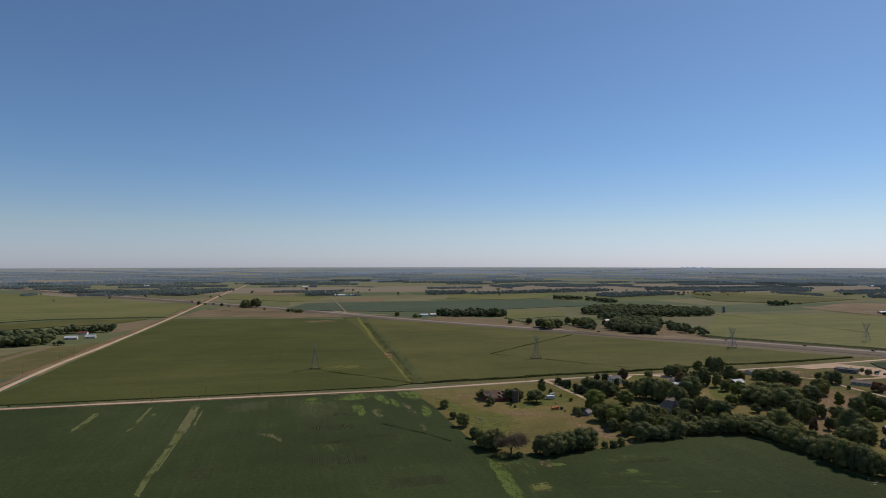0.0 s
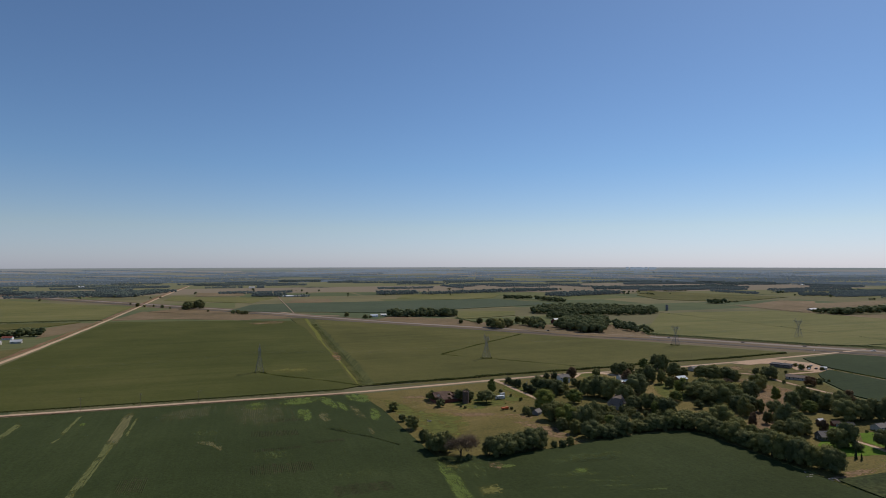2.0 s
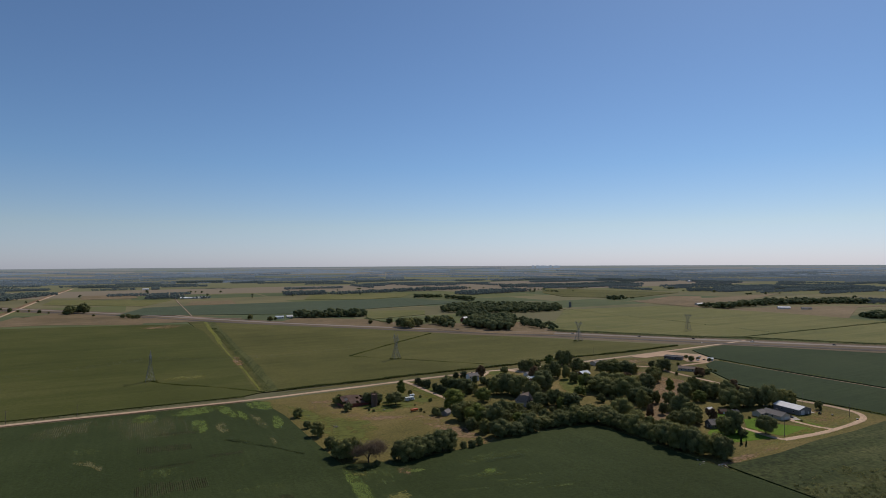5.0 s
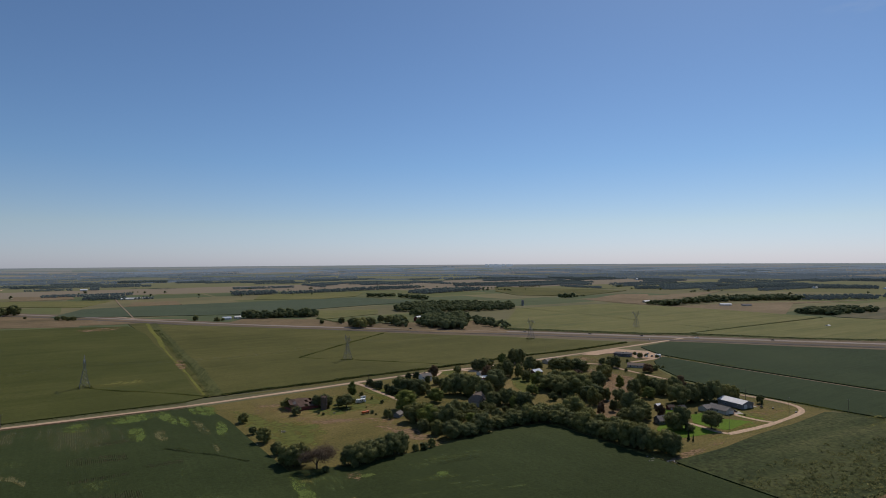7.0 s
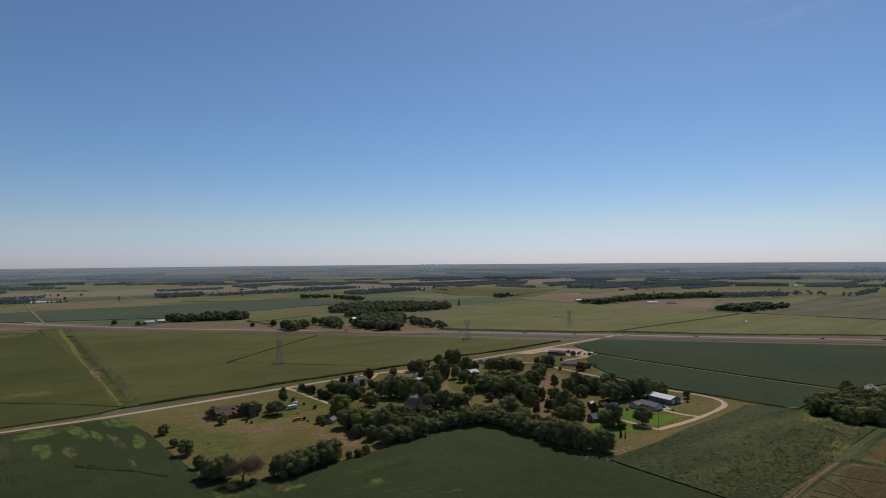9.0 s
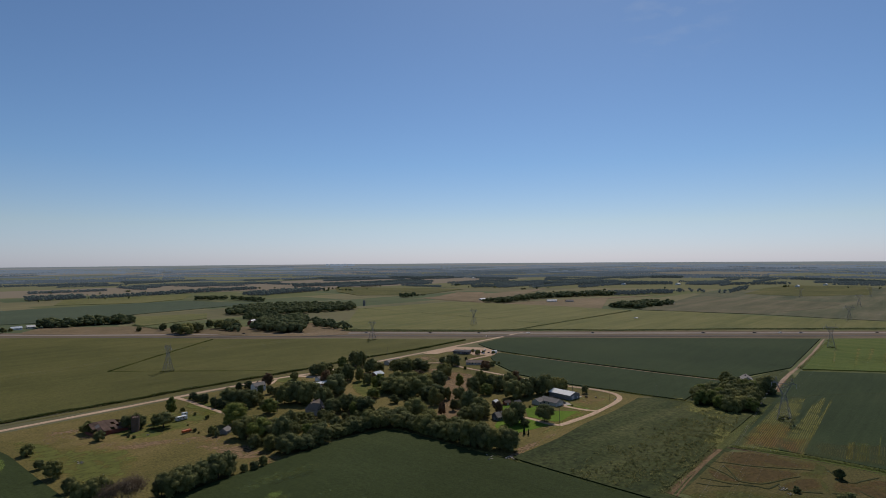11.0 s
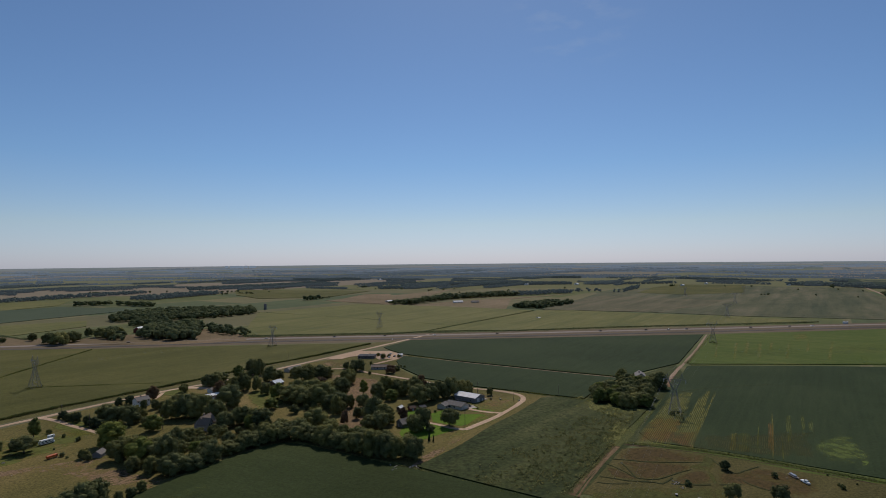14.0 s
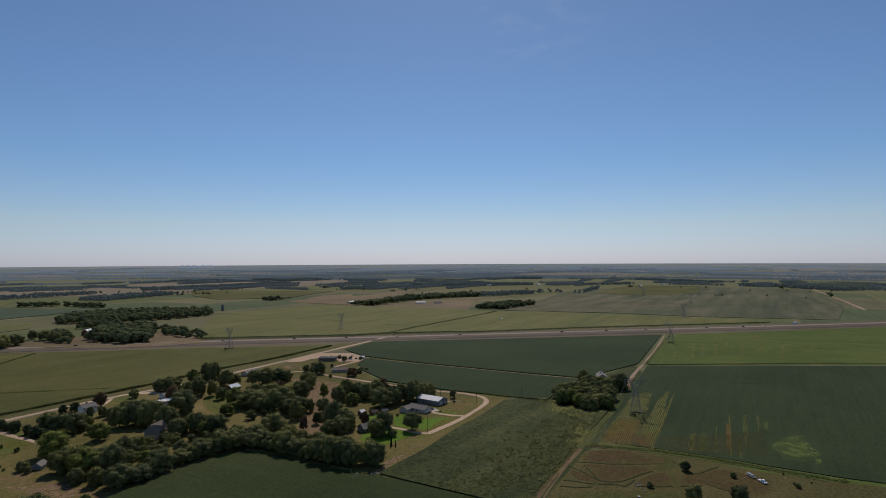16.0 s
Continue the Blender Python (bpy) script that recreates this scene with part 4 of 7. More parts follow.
tagged(ribbon("highway_1", HIGHWAY, 13.5, 0.35, M["concrete"], 2.0, 0.2, 30), "pale concrete highway carriageway", "road", kind="structure")
tagged(ribbon("highway_2", HIGHWAY, 12.0, 0.35, M["asphalt"], -31.0, 0.2, 30), "dark asphalt highway carriageway", "road", kind="structure")
LOOP = [(372, 578), (375, 545), (381, 505), (389, 455), (395, 425), (402, 407), (408, 390), (409, 372), (400, 359), (382, 350), (360, 343), (334, 336), (318, 333), (303, 331)]
tagged(ribbon("road_3", [(352, 592)] + LOOP, 3.9, 0.3, M["gravel"], 0, 0.9, 5), "pale gravel village road that loops round a yard", "road", kind="structure")
tagged(ribbon("driveway_1", [(304, 331), (300, 340), (299, 352), (296, 364)], 3.4, 0.26, M["gravel"], 0, 0.4, 3), "gravel driveway to a small house", "driveway", kind="structure")
tagged(ribbon("driveway_2", [(354, 342), (348, 352), (345, 366), (349, 372)], 3.6, 0.26, M["gravel"], 0, 0.4, 3), "gravel driveway to a garage", "driveway", kind="structure")
tagged(ribbon("driveway_3", [(99, 574), (106, 555), (111, 533), (117, 512), (124, 490)], 4.0, 0.26, M["gravel"], 0, 0.5, 4), "gravel farm driveway", "driveway", kind="structure")
tagged(ribbon("driveway_4", [(214, 604), (226, 590), (230, 577), (226, 570)], 6.0, 0.26, M["gravel"], 0, 1.0, 4), "gravel driveway by a garage", "driveway", kind="structure")
tagged(ribbon("driveway_5", [(192, 598), (186, 588), (178, 578)], 2.6, 0.26, M["gravel"], 0, 0.4, 4), "narrow gravel driveway", "driveway", kind="structure")
tagged(ribbon("driveway_6", [(466, 603), (446, 590), (424, 584), (408, 580)], 5.0, 0.26, M["gravel"], 0, 0.4, 4), "gravel driveway from the lot", "driveway", kind="structure")
farm_lane = tagged(ribbon("farm_lane", [(905, 424), (758, 374), (650, 340), (590, 322), (548, 308), (520, 298)], 2.2, 0.22, M["gravel_dull"], 0, 1.0, 10), "rutted pale farm lane beside fields", "lane", kind="structure")
tagged(ribbon("lane_edge", [(640, 335), (600, 322), (556, 306), (528, 294)], 1.6, 0.15, M["dirt"], -3.0, 1.5, 10), "reddish bare earth beside the lane", "lane", kind="structure")
tagged(ribbon("field_rim", [(118, 371), (135, 377), (163, 388), (192, 393), (202, 393), (211, 375), (217, 354), (223, 328), (230, 303)], 2.4, 0.24, M["verge"], 1.6, 1.4, 4), "dry grass rim between field and trees", "grass", kind="structure")
tagged(ribbon("wheel_track", [(346, 240), (317, 232), (288, 224), (255, 214), (200, 190)], 2.2, 0.2, M["garden"], 0, 1.0, 6), "brown worn wheel track along the pasture", "track", kind="structure")
lot = tagged(prism("gravel_lot", [(386, 644), (404, 656), (452, 670), (456, 652), (440, 637), (417, 641), (400, 634)], -0.1, 0.33, M["gravel"]), "broad pale gravel lot", "lot", kind="structure")
parking = tagged(prism("parking_lot", [(452, 668), (478, 640), (470, 606), (448, 590), (430, 600), (441, 630), (450, 645)], -0.1, 0.28, M["gravel"]), "brownish gravel parking yard with parked vehicles", "lot", kind="structure")
tagged(ribbon("field_path", [(468, 602), (484, 526), (502, 457), (517, 399), (532, 348)], 0.8, 0.12, M["gravel_dull"], 1.5, 0.4, 10), "narrow pale path between soybean fields", "path", kind="structure")

# lawns and bare places in the village
for poly, mat, label in (
        ([(285, 372), (299, 361), (300, 336), (275, 334), (256, 334), (267, 356)], "lawn", "bright watered lawn"),
        ([(314, 378), (329, 380), (329, 361), (342, 350), (337, 339), (308, 339), (301, 360)], "lawn", "bright watered lawn"),
        ([(301, 399), (324, 399), (309, 372), (288, 376)], "lawn", "bright watered lawn"),
        ([(350, 372), (356, 351), (350, 346), (342, 359)], "lawn", "bright watered lawn")):
    tagged(prism("lawn", poly, -0.1, 0.16, M[mat]), label, "lawn", kind="structure")
tagged(prism("garden_ground", [(342, 556), (352, 530), (360, 509), (330, 462), (294, 426), (254, 378), (242, 392), (281, 445), (316, 492)], -0.1, 0.14, M["garden"]), "bare reddish-brown garden ground between trees", "ground patch", kind="structure")
for poly, mat, label in (
        ([(379, 418), (405, 370), (383, 357), (353, 354), (358, 390)], "bare", "bare brownish yard"),
        ([(351, 554), (364, 514), (332, 466), (265, 406), (264, 418), (307, 477)], "bare", "bare reddish garden ground"),
        ([(347, 580), (364, 514), (333, 481), (329, 550)], "bare", "bare reddish garden ground"),
        ([(29, 478), (44, 461), (83, 448), (115, 443), (112, 431), (73, 436), (35, 449), (20, 476)], "bare", "dry bare strip across the grass"),
        ([(4, 522), (31, 520), (25, 480), (11, 476)], "bare", "dry bare place in the grass"),
        ([(81, 439), (105, 435), (123, 386), (120, 363), (112, 372), (97, 402)], "bare", "dry bare place in the grass"),
        ([(100, 378), (126, 391), (138, 381), (112, 367)], "bare", "dry bare place in the grass"),
        ([(-12, 510), (16, 471), (51, 450), (55, 392), (31, 389), (12, 425)], "green_grass", "greener grass"),
        ([(60, 535), (96, 522), (119, 514), (118, 489), (93, 479), (52, 459), (44, 468)], "green_grass", "greener grass"),
        ([(102, 556), (129, 534), (114, 491), (99, 510)], "green_grass", "greener grass"),
        ([(246, 549), (279, 557), (249, 481), (225, 486)], "green_grass", "greener grass"), ([(178, 506), (196, 499), (211, 484), (196, 470), (174, 484)], "green_grass", "greener grass"), ([(186, 602), (211, 607), (210, 576), (180, 552)], "green_grass", "greener grass"), ([(286, 498), (319, 496), (290, 452), (265, 452)], "green_grass", "greener grass"),
        ([(383, 640), (391, 605), (368, 581), (360, 613)], "bare", "dry ground by the lot"),
        ([(230, 304), (266, 316), (292, 322), (278, 311), (250, 303), (232, 296)], "bare", "dry strip along the weedy field"),
        ([(375, 422), (406, 358), (348, 333), (288, 318), (278, 324), (357, 346)], "yellow_weeds", "dry grass verge")):
    tagged(spread("ground_patch", poly, mat, label, 0.2), category="ground patch", kind="structure")

# failed and weedy strips, each a part of its field
for poly, mat, label in (
        ([(-201.2, 468.2), (-194.4, 467.6), (-182.0, 427.5), (-172.6, 392.8), (-180.9, 398.2), (-190.3, 430.9)], "dead_crop", "yellowed strip of failed crop"),
        ([(-180.2, 394.6), (-174.9, 394.1), (-168.8, 371.9), (-172.1, 368.1)], "pale_strip", "pale green strip of thin crop"),
        ([(-171.3, 363.1), (-168.8, 365.9), (-155.1, 310.6), (-159.4, 313.8)], "pale_strip", "narrow pale strip of thin crop"),
        ([(-159.4, 313.8), (-155.1, 310.6), (-148.6, 287.5), (-152.6, 290.3)], "pale_strip", "narrow pale strip of thin crop"),
        ([(-187.0, 454.1), (-186.0, 455.6), (-173.7, 411.0), (-176.1, 412.4)], "pale_strip", "thin pale line beside the strip"),
        ([(-173.4, 387.2), (-172.5, 388.3), (-156.4, 321.6), (-157.9, 321.8)], "pale_strip", "thin pale line beside the strip"),
        ([(-232.1, 464.4), (-230.0, 464.2), (-216.8, 416.0), (-220.5, 418.9)], "pale_strip", "thin pale strip"),
        ([(-215.9, 409.6), (-215.1, 410.8), (-213.7, 397.5), (-215.8, 398.9)], "pale_strip", "thin pale strip"),
        ([(-265.8, 447.5), (-259.5, 442.6), (-251.7, 410.3), (-250.4, 396.1), (-255.0, 401.1), (-258.7, 419.6)], "pale_strip", "pale strip of thin crop"),
        ([(-221.8, 445.1), (-218.9, 447.8), (-214.3, 440.1), (-216.4, 436.0)], "weeds", "bright green weeds"),
        ([(-203.8, 413.6), (-200.3, 415.8), (-194.9, 407.8), (-197.5, 403.2)], "speckle", "scattered bright weeds"),
        ([(-125.7, 395.7), (-114.1, 395.9), (-105.6, 383.6), (-102.4, 371.3), (-108.8, 383.9), (-122.9, 388.5)], "dead_spot", "yellowed arc of thin crop"),
        ([(-138.7, 418.3), (-116.6, 421.8), (-111.9, 405.6), (-133.5, 407.5)], "speckle", "scattered bright weeds"),
        ([(-182.6, 464.9), (-139.7, 502.3), (-130.1, 468.7), (-156.5, 436.5)], "pale_rows", "thin stand with gappy rows"),
        ([(-138.6, 498.3), (-99.8, 502.8), (-72.0, 477.6), (-68.7, 431.8), (-97.3, 417.4), (-124.9, 455.0)], "pale_rows", "thin stand with gappy rows"),
        ([(-90.9, 504.0), (-64.3, 520.4), (-59.1, 501.2), (-70.1, 488.5), (-88.5, 486.4)], "weeds", "bright green weeds"),
        ([(-64.4, 514.0), (-54.1, 515.2), (-41.2, 478.5), (-46.0, 473.5), (-57.2, 493.1)], "weeds", "bright green weeds"),
        ([(-42.0, 518.4), (-26.2, 530.3), (-17.1, 501.5), (-21.3, 490.0), (-34.7, 499.1)], "weeds", "bright green weeds"),
        ([(-74.8, 470.7), (-63.5, 473.3), (-57.5, 439.8), (-65.5, 438.9)], "weeds", "bright green weeds"),
        ([(-18.5, 469.3), (-10.7, 472.2), (-8.1, 435.5), (-14.6, 436.0)], "weeds", "bright green weeds"),
        ([(-47.4, 500.2), (-38.6, 489.6), (-33.1, 465.3), (-39.5, 469.4)], "weeds", "bright green weeds"),
        ([(-118.8, 496.6), (-104.1, 501.1), (-98.7, 476.3), (-111.1, 470.4)], "weeds", "bright green weeds"),
        ([(-56.8, 458.9), (-51.8, 467.0), (-47.3, 453.1), (-43.3, 435.5), (-49.6, 434.6)], "dead_spot", "small yellowed patch"),
        ([(-35.5, 485.5), (-27.8, 477.4), (-17.3, 440.9), (-22.1, 438.2), (-30.1, 459.9)], "dead_spot", "small yellowed patch"),
        ([(-17.5, 418.7), (-14.8, 421.3), (-9.9, 401.9), (-13.2, 398.3)], "dead_spot", "small yellowed patch"),
        ([(-30.7, 379.4), (-27.5, 377.9), (-26.2, 357.5), (-28.4, 359.7)], "speckle", "scattered bright weeds"),
        ([(-68.3, 321.8), (-62.4, 321.3), (-60.2, 310.4), (-65.3, 310.8)], "speckle", "scattered bright weeds"),
        ([(-31.3, 330.1), (-0.8, 336.2), (2.3, 323.8), (-28.5, 319.9)], "speckle", "scattered bright weeds"),
        ([(-86.1, 371.0), (-59.6, 373.0), (-55.1, 356.0), (-80.7, 355.3)], "speckle", "scattered bright weeds")):
    spread("weed_strip", poly, mat, label, 0.93, soy_front)
# gaps where the rows failed: short furrows of bare soil side by side, coloured dark for the rows' shade
r = random.Random(14)
for (ax, ay), (bx, by), ln in (((-77, 338), (-43, 344), 18.7), ((-28, 305), (2, 311), 15.0), ((-93, 408), (-62, 410), 14.9), ((-83, 372), (-55, 379), 5.7), ((-139, 320), (-125, 322), 22.4), ((-49, 387), (-30, 391), 6.1), ((-89, 441), (-63, 443), 9.5)):
    n = int(math.hypot(bx - ax, by - ay) / 1.0)
    verts, faces = [], []
    c, q = math.cos(radians(GRID + 90)), math.sin(radians(GRID + 90))
    for k in range(n):
        x, y = ax + (bx - ax) * k / n, ay + (by - ay) * k / n
        d, w, u, h = ln * r.uniform(0.32, 0.56), r.uniform(0.12, 0.26), r.uniform(-0.6, 0.6), r.uniform(0.06, 0.2)
        a = len(verts)
        for along, across, z in ((u - d, -0.32, 0.862), (u + d, -0.32, 0.862), (u + d, 0.3, 0.862), (u - d, 0.3, 0.862),
                                 (u - d, -w, 0.87), (u + d, -w, 0.87), (u + d, w, 0.87), (u - d, w, 0.87), (u - d * 0.9, 0, 0.87 + h), (u + d * 0.9, 0, 0.87 + h)):
            verts.append((x + c * along + q * across, y + q * along - c * across, z))
        faces += [(a, a + 1, a + 2, a + 3), (a + 4, a + 5, a + 9, a + 8), (a + 6, a + 7, a + 8, a + 9), (a + 7, a + 4, a + 8), (a + 5, a + 6, a + 9)]
    me = mesh_of("bare_furrows", verts, faces, M["furrow_shade"])
    me.materials.append(M["soy"])
    me.polygons.foreach_set("material_index", [int(k % 5 > 0) for k in range(len(faces))])
    gaps = new("bare_furrows", me)
    gaps.parent = soy_front
    tagged(gaps, "short rows of soybeans with soil between, darkened as if shaded", kind="stuff")
washout = tagged(leafy_edge("washout_weeds", [(-43, 417), (-33, 409), (-24, 402), (-15, 396), (-5, 387), (5, 377)], 1.2, 1.5, 0.7, 88, "needle"), "ragged dark line of weeds along a washout", "weeds", kind="stuff")
for poly, mat, label in (
        ([(25, 346), (34, 338), (40, 297), (40, 283), (33, 283), (29, 312)], "weeds", "bright green weeds"),
        ([(53, 343), (63, 343), (65, 327), (55, 327)], "bare", "bare patch"),
        ([(29, 348), (40, 346), (37, 329), (31, 334)], "yellow_weeds", "yellow weedy rim"),
        ([(101, 327), (109, 327), (106, 319), (98, 319)], "weeds", "bright green weeds"),
        ([(43, 304), (55, 308), (56, 295), (44, 293)], "yellow_weeds", "yellow weeds"),
        ([(105, 346), (134, 352), (132, 338), (104, 333)], "dark_weeds", "dark weedy rows"),
        ([(92, 318), (113, 319), (112, 316), (91, 314)], "speckle", "thin pale streak"), ([(94, 311), (135, 307), (134, 304), (94, 307)], "speckle", "thin pale streak"),
        ([(105, 303), (130, 302), (129, 299), (105, 299)], "speckle", "thin pale streak"), ([(117, 314), (134, 314), (133, 311), (116, 310)], "speckle", "thin pale streak"),
        ([(74, 302), (98, 302), (97, 299), (74, 299)], "speckle", "thin pale streak"), ([(116, 295), (144, 296), (143, 293), (115, 292)], "speckle", "thin pale streak"),
        ([(58, 336), (70, 336), (69, 331), (58, 330)], "weed_mass", "pale weeds"), ([(30, 352), (54, 348), (60, 334), (50, 312), (34, 314)], "speckle", "pale weeds by the trees"),
        ([(88, 344), (116, 355), (148, 354), (140, 345), (111, 341), (88, 330)], "speckle", "scattered bright weeds"),
        ([(92, 341), (114, 349), (132, 351), (128, 345), (108, 342)], "speckle", "bright green weeds"),
        ([(79, 321), (99, 323), (117, 320), (102, 314), (79, 310)], "speckle", "bright green weeds"),
        ([(200, 398), (212, 378), (214, 360), (204, 383)], "yellow_weeds", "dry field rim"),
        ([(217, 340), (230, 309), (231, 296), (221, 323)], "yellow_weeds", "dry field rim")):
    spread("weed_patch", poly, mat, label, 0.93, soy_point)
for poly, mat, label in (
        ([(479.4, 273.3), (505.4, 275.8), (513.9, 270.6), (443.4, 243.6), (398.4, 228.4), (376.8, 222.3), (366.2, 235.5), (385.8, 245.5), (432.7, 258.0)], "failed_rows", "yellowed failed rows"),
        ([(496.7, 256.8), (531.1, 262.9), (506.0, 253.2), (442.0, 230.3), (399.3, 215.7), (375.6, 206.9), (376.3, 221.3), (398.4, 228.4), (446.0, 241.1)], "failed_rows", "yellowed failed rows"),
        ([(521.3, 255.0), (524.7, 254.6), (467.2, 236.3), (431.2, 224.8), (400.1, 215.0), (399.0, 216.0), (437.1, 229.0), (476.6, 241.1)], "failed_rows", "narrow yellowed strip"),
        ([(396.0, 248.6), (421.7, 253.7), (428.1, 243.4), (422.6, 236.7), (379.3, 223.2), (367.5, 235.9)], "rust_rows", "thin orange-brown rows"),
        ([(381.8, 244.1), (397.4, 229.4), (375.5, 222.0), (365.6, 236.0)], "red_stubble", "reddish bare rows"),
        ([(395.4, 229.5), (407.1, 218.5), (375.6, 206.9), (375.8, 221.8)], "red_stubble", "reddish bare rows"),
        ([(418.3, 201.2), (423.5, 199.6), (389.8, 187.8), (388.7, 190.3)], "failed_rows", "yellow row"),
        ([(424.5, 198.6), (429.8, 193.7), (392.0, 180.1), (388.4, 186.3)], "faint_rows", "yellow rows"),
        ([(456.0, 197.6), (456.5, 197.1), (399.1, 177.7), (397.7, 179.0)], "faint_rows", "yellow row"),
        ([(496.1, 202.2), (496.7, 201.7), (441.2, 183.0), (439.9, 184.2)], "failed_rows", "yellowed bare row"),
        ([(463.9, 193.9), (463.4, 190.5), (402.1, 170.7), (411.2, 176.4)], "rust_rows", "brownish bare rows"),
        ([(442.8, 184.9), (443.6, 184.1), (389.4, 166.6), (388.7, 167.2)], "failed_rows", "yellowed bare row"),
        ([(431.5, 175.7), (432.3, 175.0), (386.6, 160.2), (386.0, 160.9)], "faint_rows", "yellow row"),
        ([(488.6, 190.3), (494.5, 188.8), (428.9, 168.9), (424.2, 170.2)], "faint_rows", "thin yellow row"),
        ([(496.1, 183.2), (501.2, 182.5), (453.4, 168.1), (449.2, 168.8)], "faint_rows", "thin yellow row"),
        ([(490.0, 176.9), (492.3, 174.8), (460.1, 165.1), (455.3, 166.4)], "faint_rows", "thin yellow row"),
        ([(405.7, 216.4), (412.7, 203.1), (464.1, 166.5), (408.8, 148.3), (385.5, 178.1), (374.0, 205.5)], "row_gaps", "thin rows near the pasture"),
        ([(429.3, 156.6), (447.5, 157.5), (463.3, 153.8), (470.4, 148.8), (450.9, 139.3), (434.2, 129.8), (420.2, 131.4), (407.3, 137.2), (407.5, 144.4), (415.0, 150.5)], "weed_mass", "light-green weed patch"),
        ([(419.1, 131.2), (424.9, 129.5), (416.0, 126.7), (410.2, 128.5)], "weeds", "light-green weeds")):
    spread("weed_strip", poly, mat, label, 0.58, soy_large)
for pts in ([(506.3, 281.1), (532.0, 274.4), (558.6, 261.2), (583.6, 246.8), (606.6, 231.3), (623.7, 211.6)], [(424.5, 174.7), (437.6, 171.8), (454.8, 168.8), (464.8, 166.1)]):
    line = ribbon("wheel_track", pts, 0.7, 0.55, M["rank"], 0, 0.4, 4)
    line.parent = soy_large
    tagged(line, "dark wheel line through the soybeans")
for poly, mat, label in (
        ([(381, 269), (421, 270), (378, 252), (347, 242), (330, 245)], "yellow_weeds", "yellowish rim"),
        ([(442, 338), (434, 268), (402, 268), (407, 314)], "yellow_weeds", "yellowish rim")):
    spread("weed_patch", poly, mat, label, 0.88, weedy_field)
for poly, mat, label in (
        ([(-80, 765), (-70, 765), (-57, 702), (-70, 711)], "bare", "bare reddish spot"),
        ([(-88, 632), (-137, 632), (-117, 656), (-91, 656)], "yellow_weeds", "thin yellow place"),
        ([(-278, 1170), (-212, 1194), (-211, 1126), (-274, 1116)], "bare", "bare reddish spot")):
    spread("bare_patch", poly, mat, label, 1.1, crop_west)
for poly, mat, label in (
        ([(846, 386), (849, 384), (689, 321), (687, 323)], "yellow_weeds", "thin yellow streak"), ([(863, 367), (866, 364), (703, 306), (701, 308)], "yellow_weeds", "thin yellow streak"),
        ([(874, 356), (877, 353), (760, 314), (757, 317)], "yellow_weeds", "thin yellow streak"), ([(885, 344), (888, 341), (722, 287), (719, 290)], "yellow_weeds", "thin yellow streak"),
        ([(895, 333), (898, 330), (800, 300), (797, 303)], "yellow_weeds", "thin yellow streak"), ([(910, 316), (913, 313), (742, 265), (739, 268)], "yellow_weeds", "thin yellow streak"),
        ([(928, 297), (931, 294), (820, 266), (817, 269)], "yellow_weeds", "thin yellow streak"), ([(948, 275), (951, 272), (773, 232), (770, 235)], "yellow_weeds", "thin yellow streak"),
        ([(990, 337), (1012, 322), (943, 298), (925, 311)], "yellow_weeds", "yellowish thin place"),
        ([(757, 350), (877, 290), (803, 263), (695, 321)], "speckle", "yellow-green uneven growth"),
        ([(887, 280), (977, 212), (883, 196), (794, 249)], "speckle", "yellow-green uneven growth"),
        ([(824, 217), (838, 214), (778, 198), (770, 201)], "weeds", "light-green weeds")):
    spread("bare_patch", poly, mat, label, 0.9, green_field)
for poly, mat, label in (
        ([(351.0, 236.2), (367.1, 201.0), (361.2, 194.5), (352.8, 194.7), (333.7, 215.1), (324.9, 229.8)], "rusty_grass", "rusty dry grass between ditches"),
        ([(321.5, 227.8), (331.1, 213.7), (345.5, 197.8), (339.5, 192.5), (321.4, 195.7), (309.7, 202.2), (308.4, 207.8)], "rusty_grass", "rusty dry grass between ditches"),
        ([(312.1, 227.8), (308.9, 214.1), (306.1, 203.4), (298.2, 215.1)], "rusty_grass", "rusty dry grass between ditches"),
        ([(338.0, 189.3), (342.8, 184.8), (326.9, 175.7), (314.8, 187.9), (317.9, 192.4)], "rusty_grass", "rusty dry grass between ditches"),
        ([(349.4, 180.9), (349.6, 169.4), (366.8, 167.1), (370.6, 146.6), (355.7, 135.0), (338.1, 142.1), (339.7, 161.7), (331.0, 172.9)], "rusty_grass", "rusty dry grass between ditches"),
        ([(367.0, 197.0), (365.4, 190.6), (352.9, 182.4), (343.3, 184.3), (341.2, 195.7), (353.8, 191.3)], "mown_green", "greener grass"),
        ([(265.9, 210.9), (281.8, 211.5), (306.7, 188.4), (325.9, 168.6), (322.3, 156.7), (291.8, 167.6), (255.7, 201.0)], "mown_green", "greener grass"),
        ([(343.7, 185.1), (346.3, 183.8), (329.1, 172.6), (326.2, 174.3)], "mown_green", "greener grass")):
    spread("grass_patch", poly, mat, label, 0.2, mown)

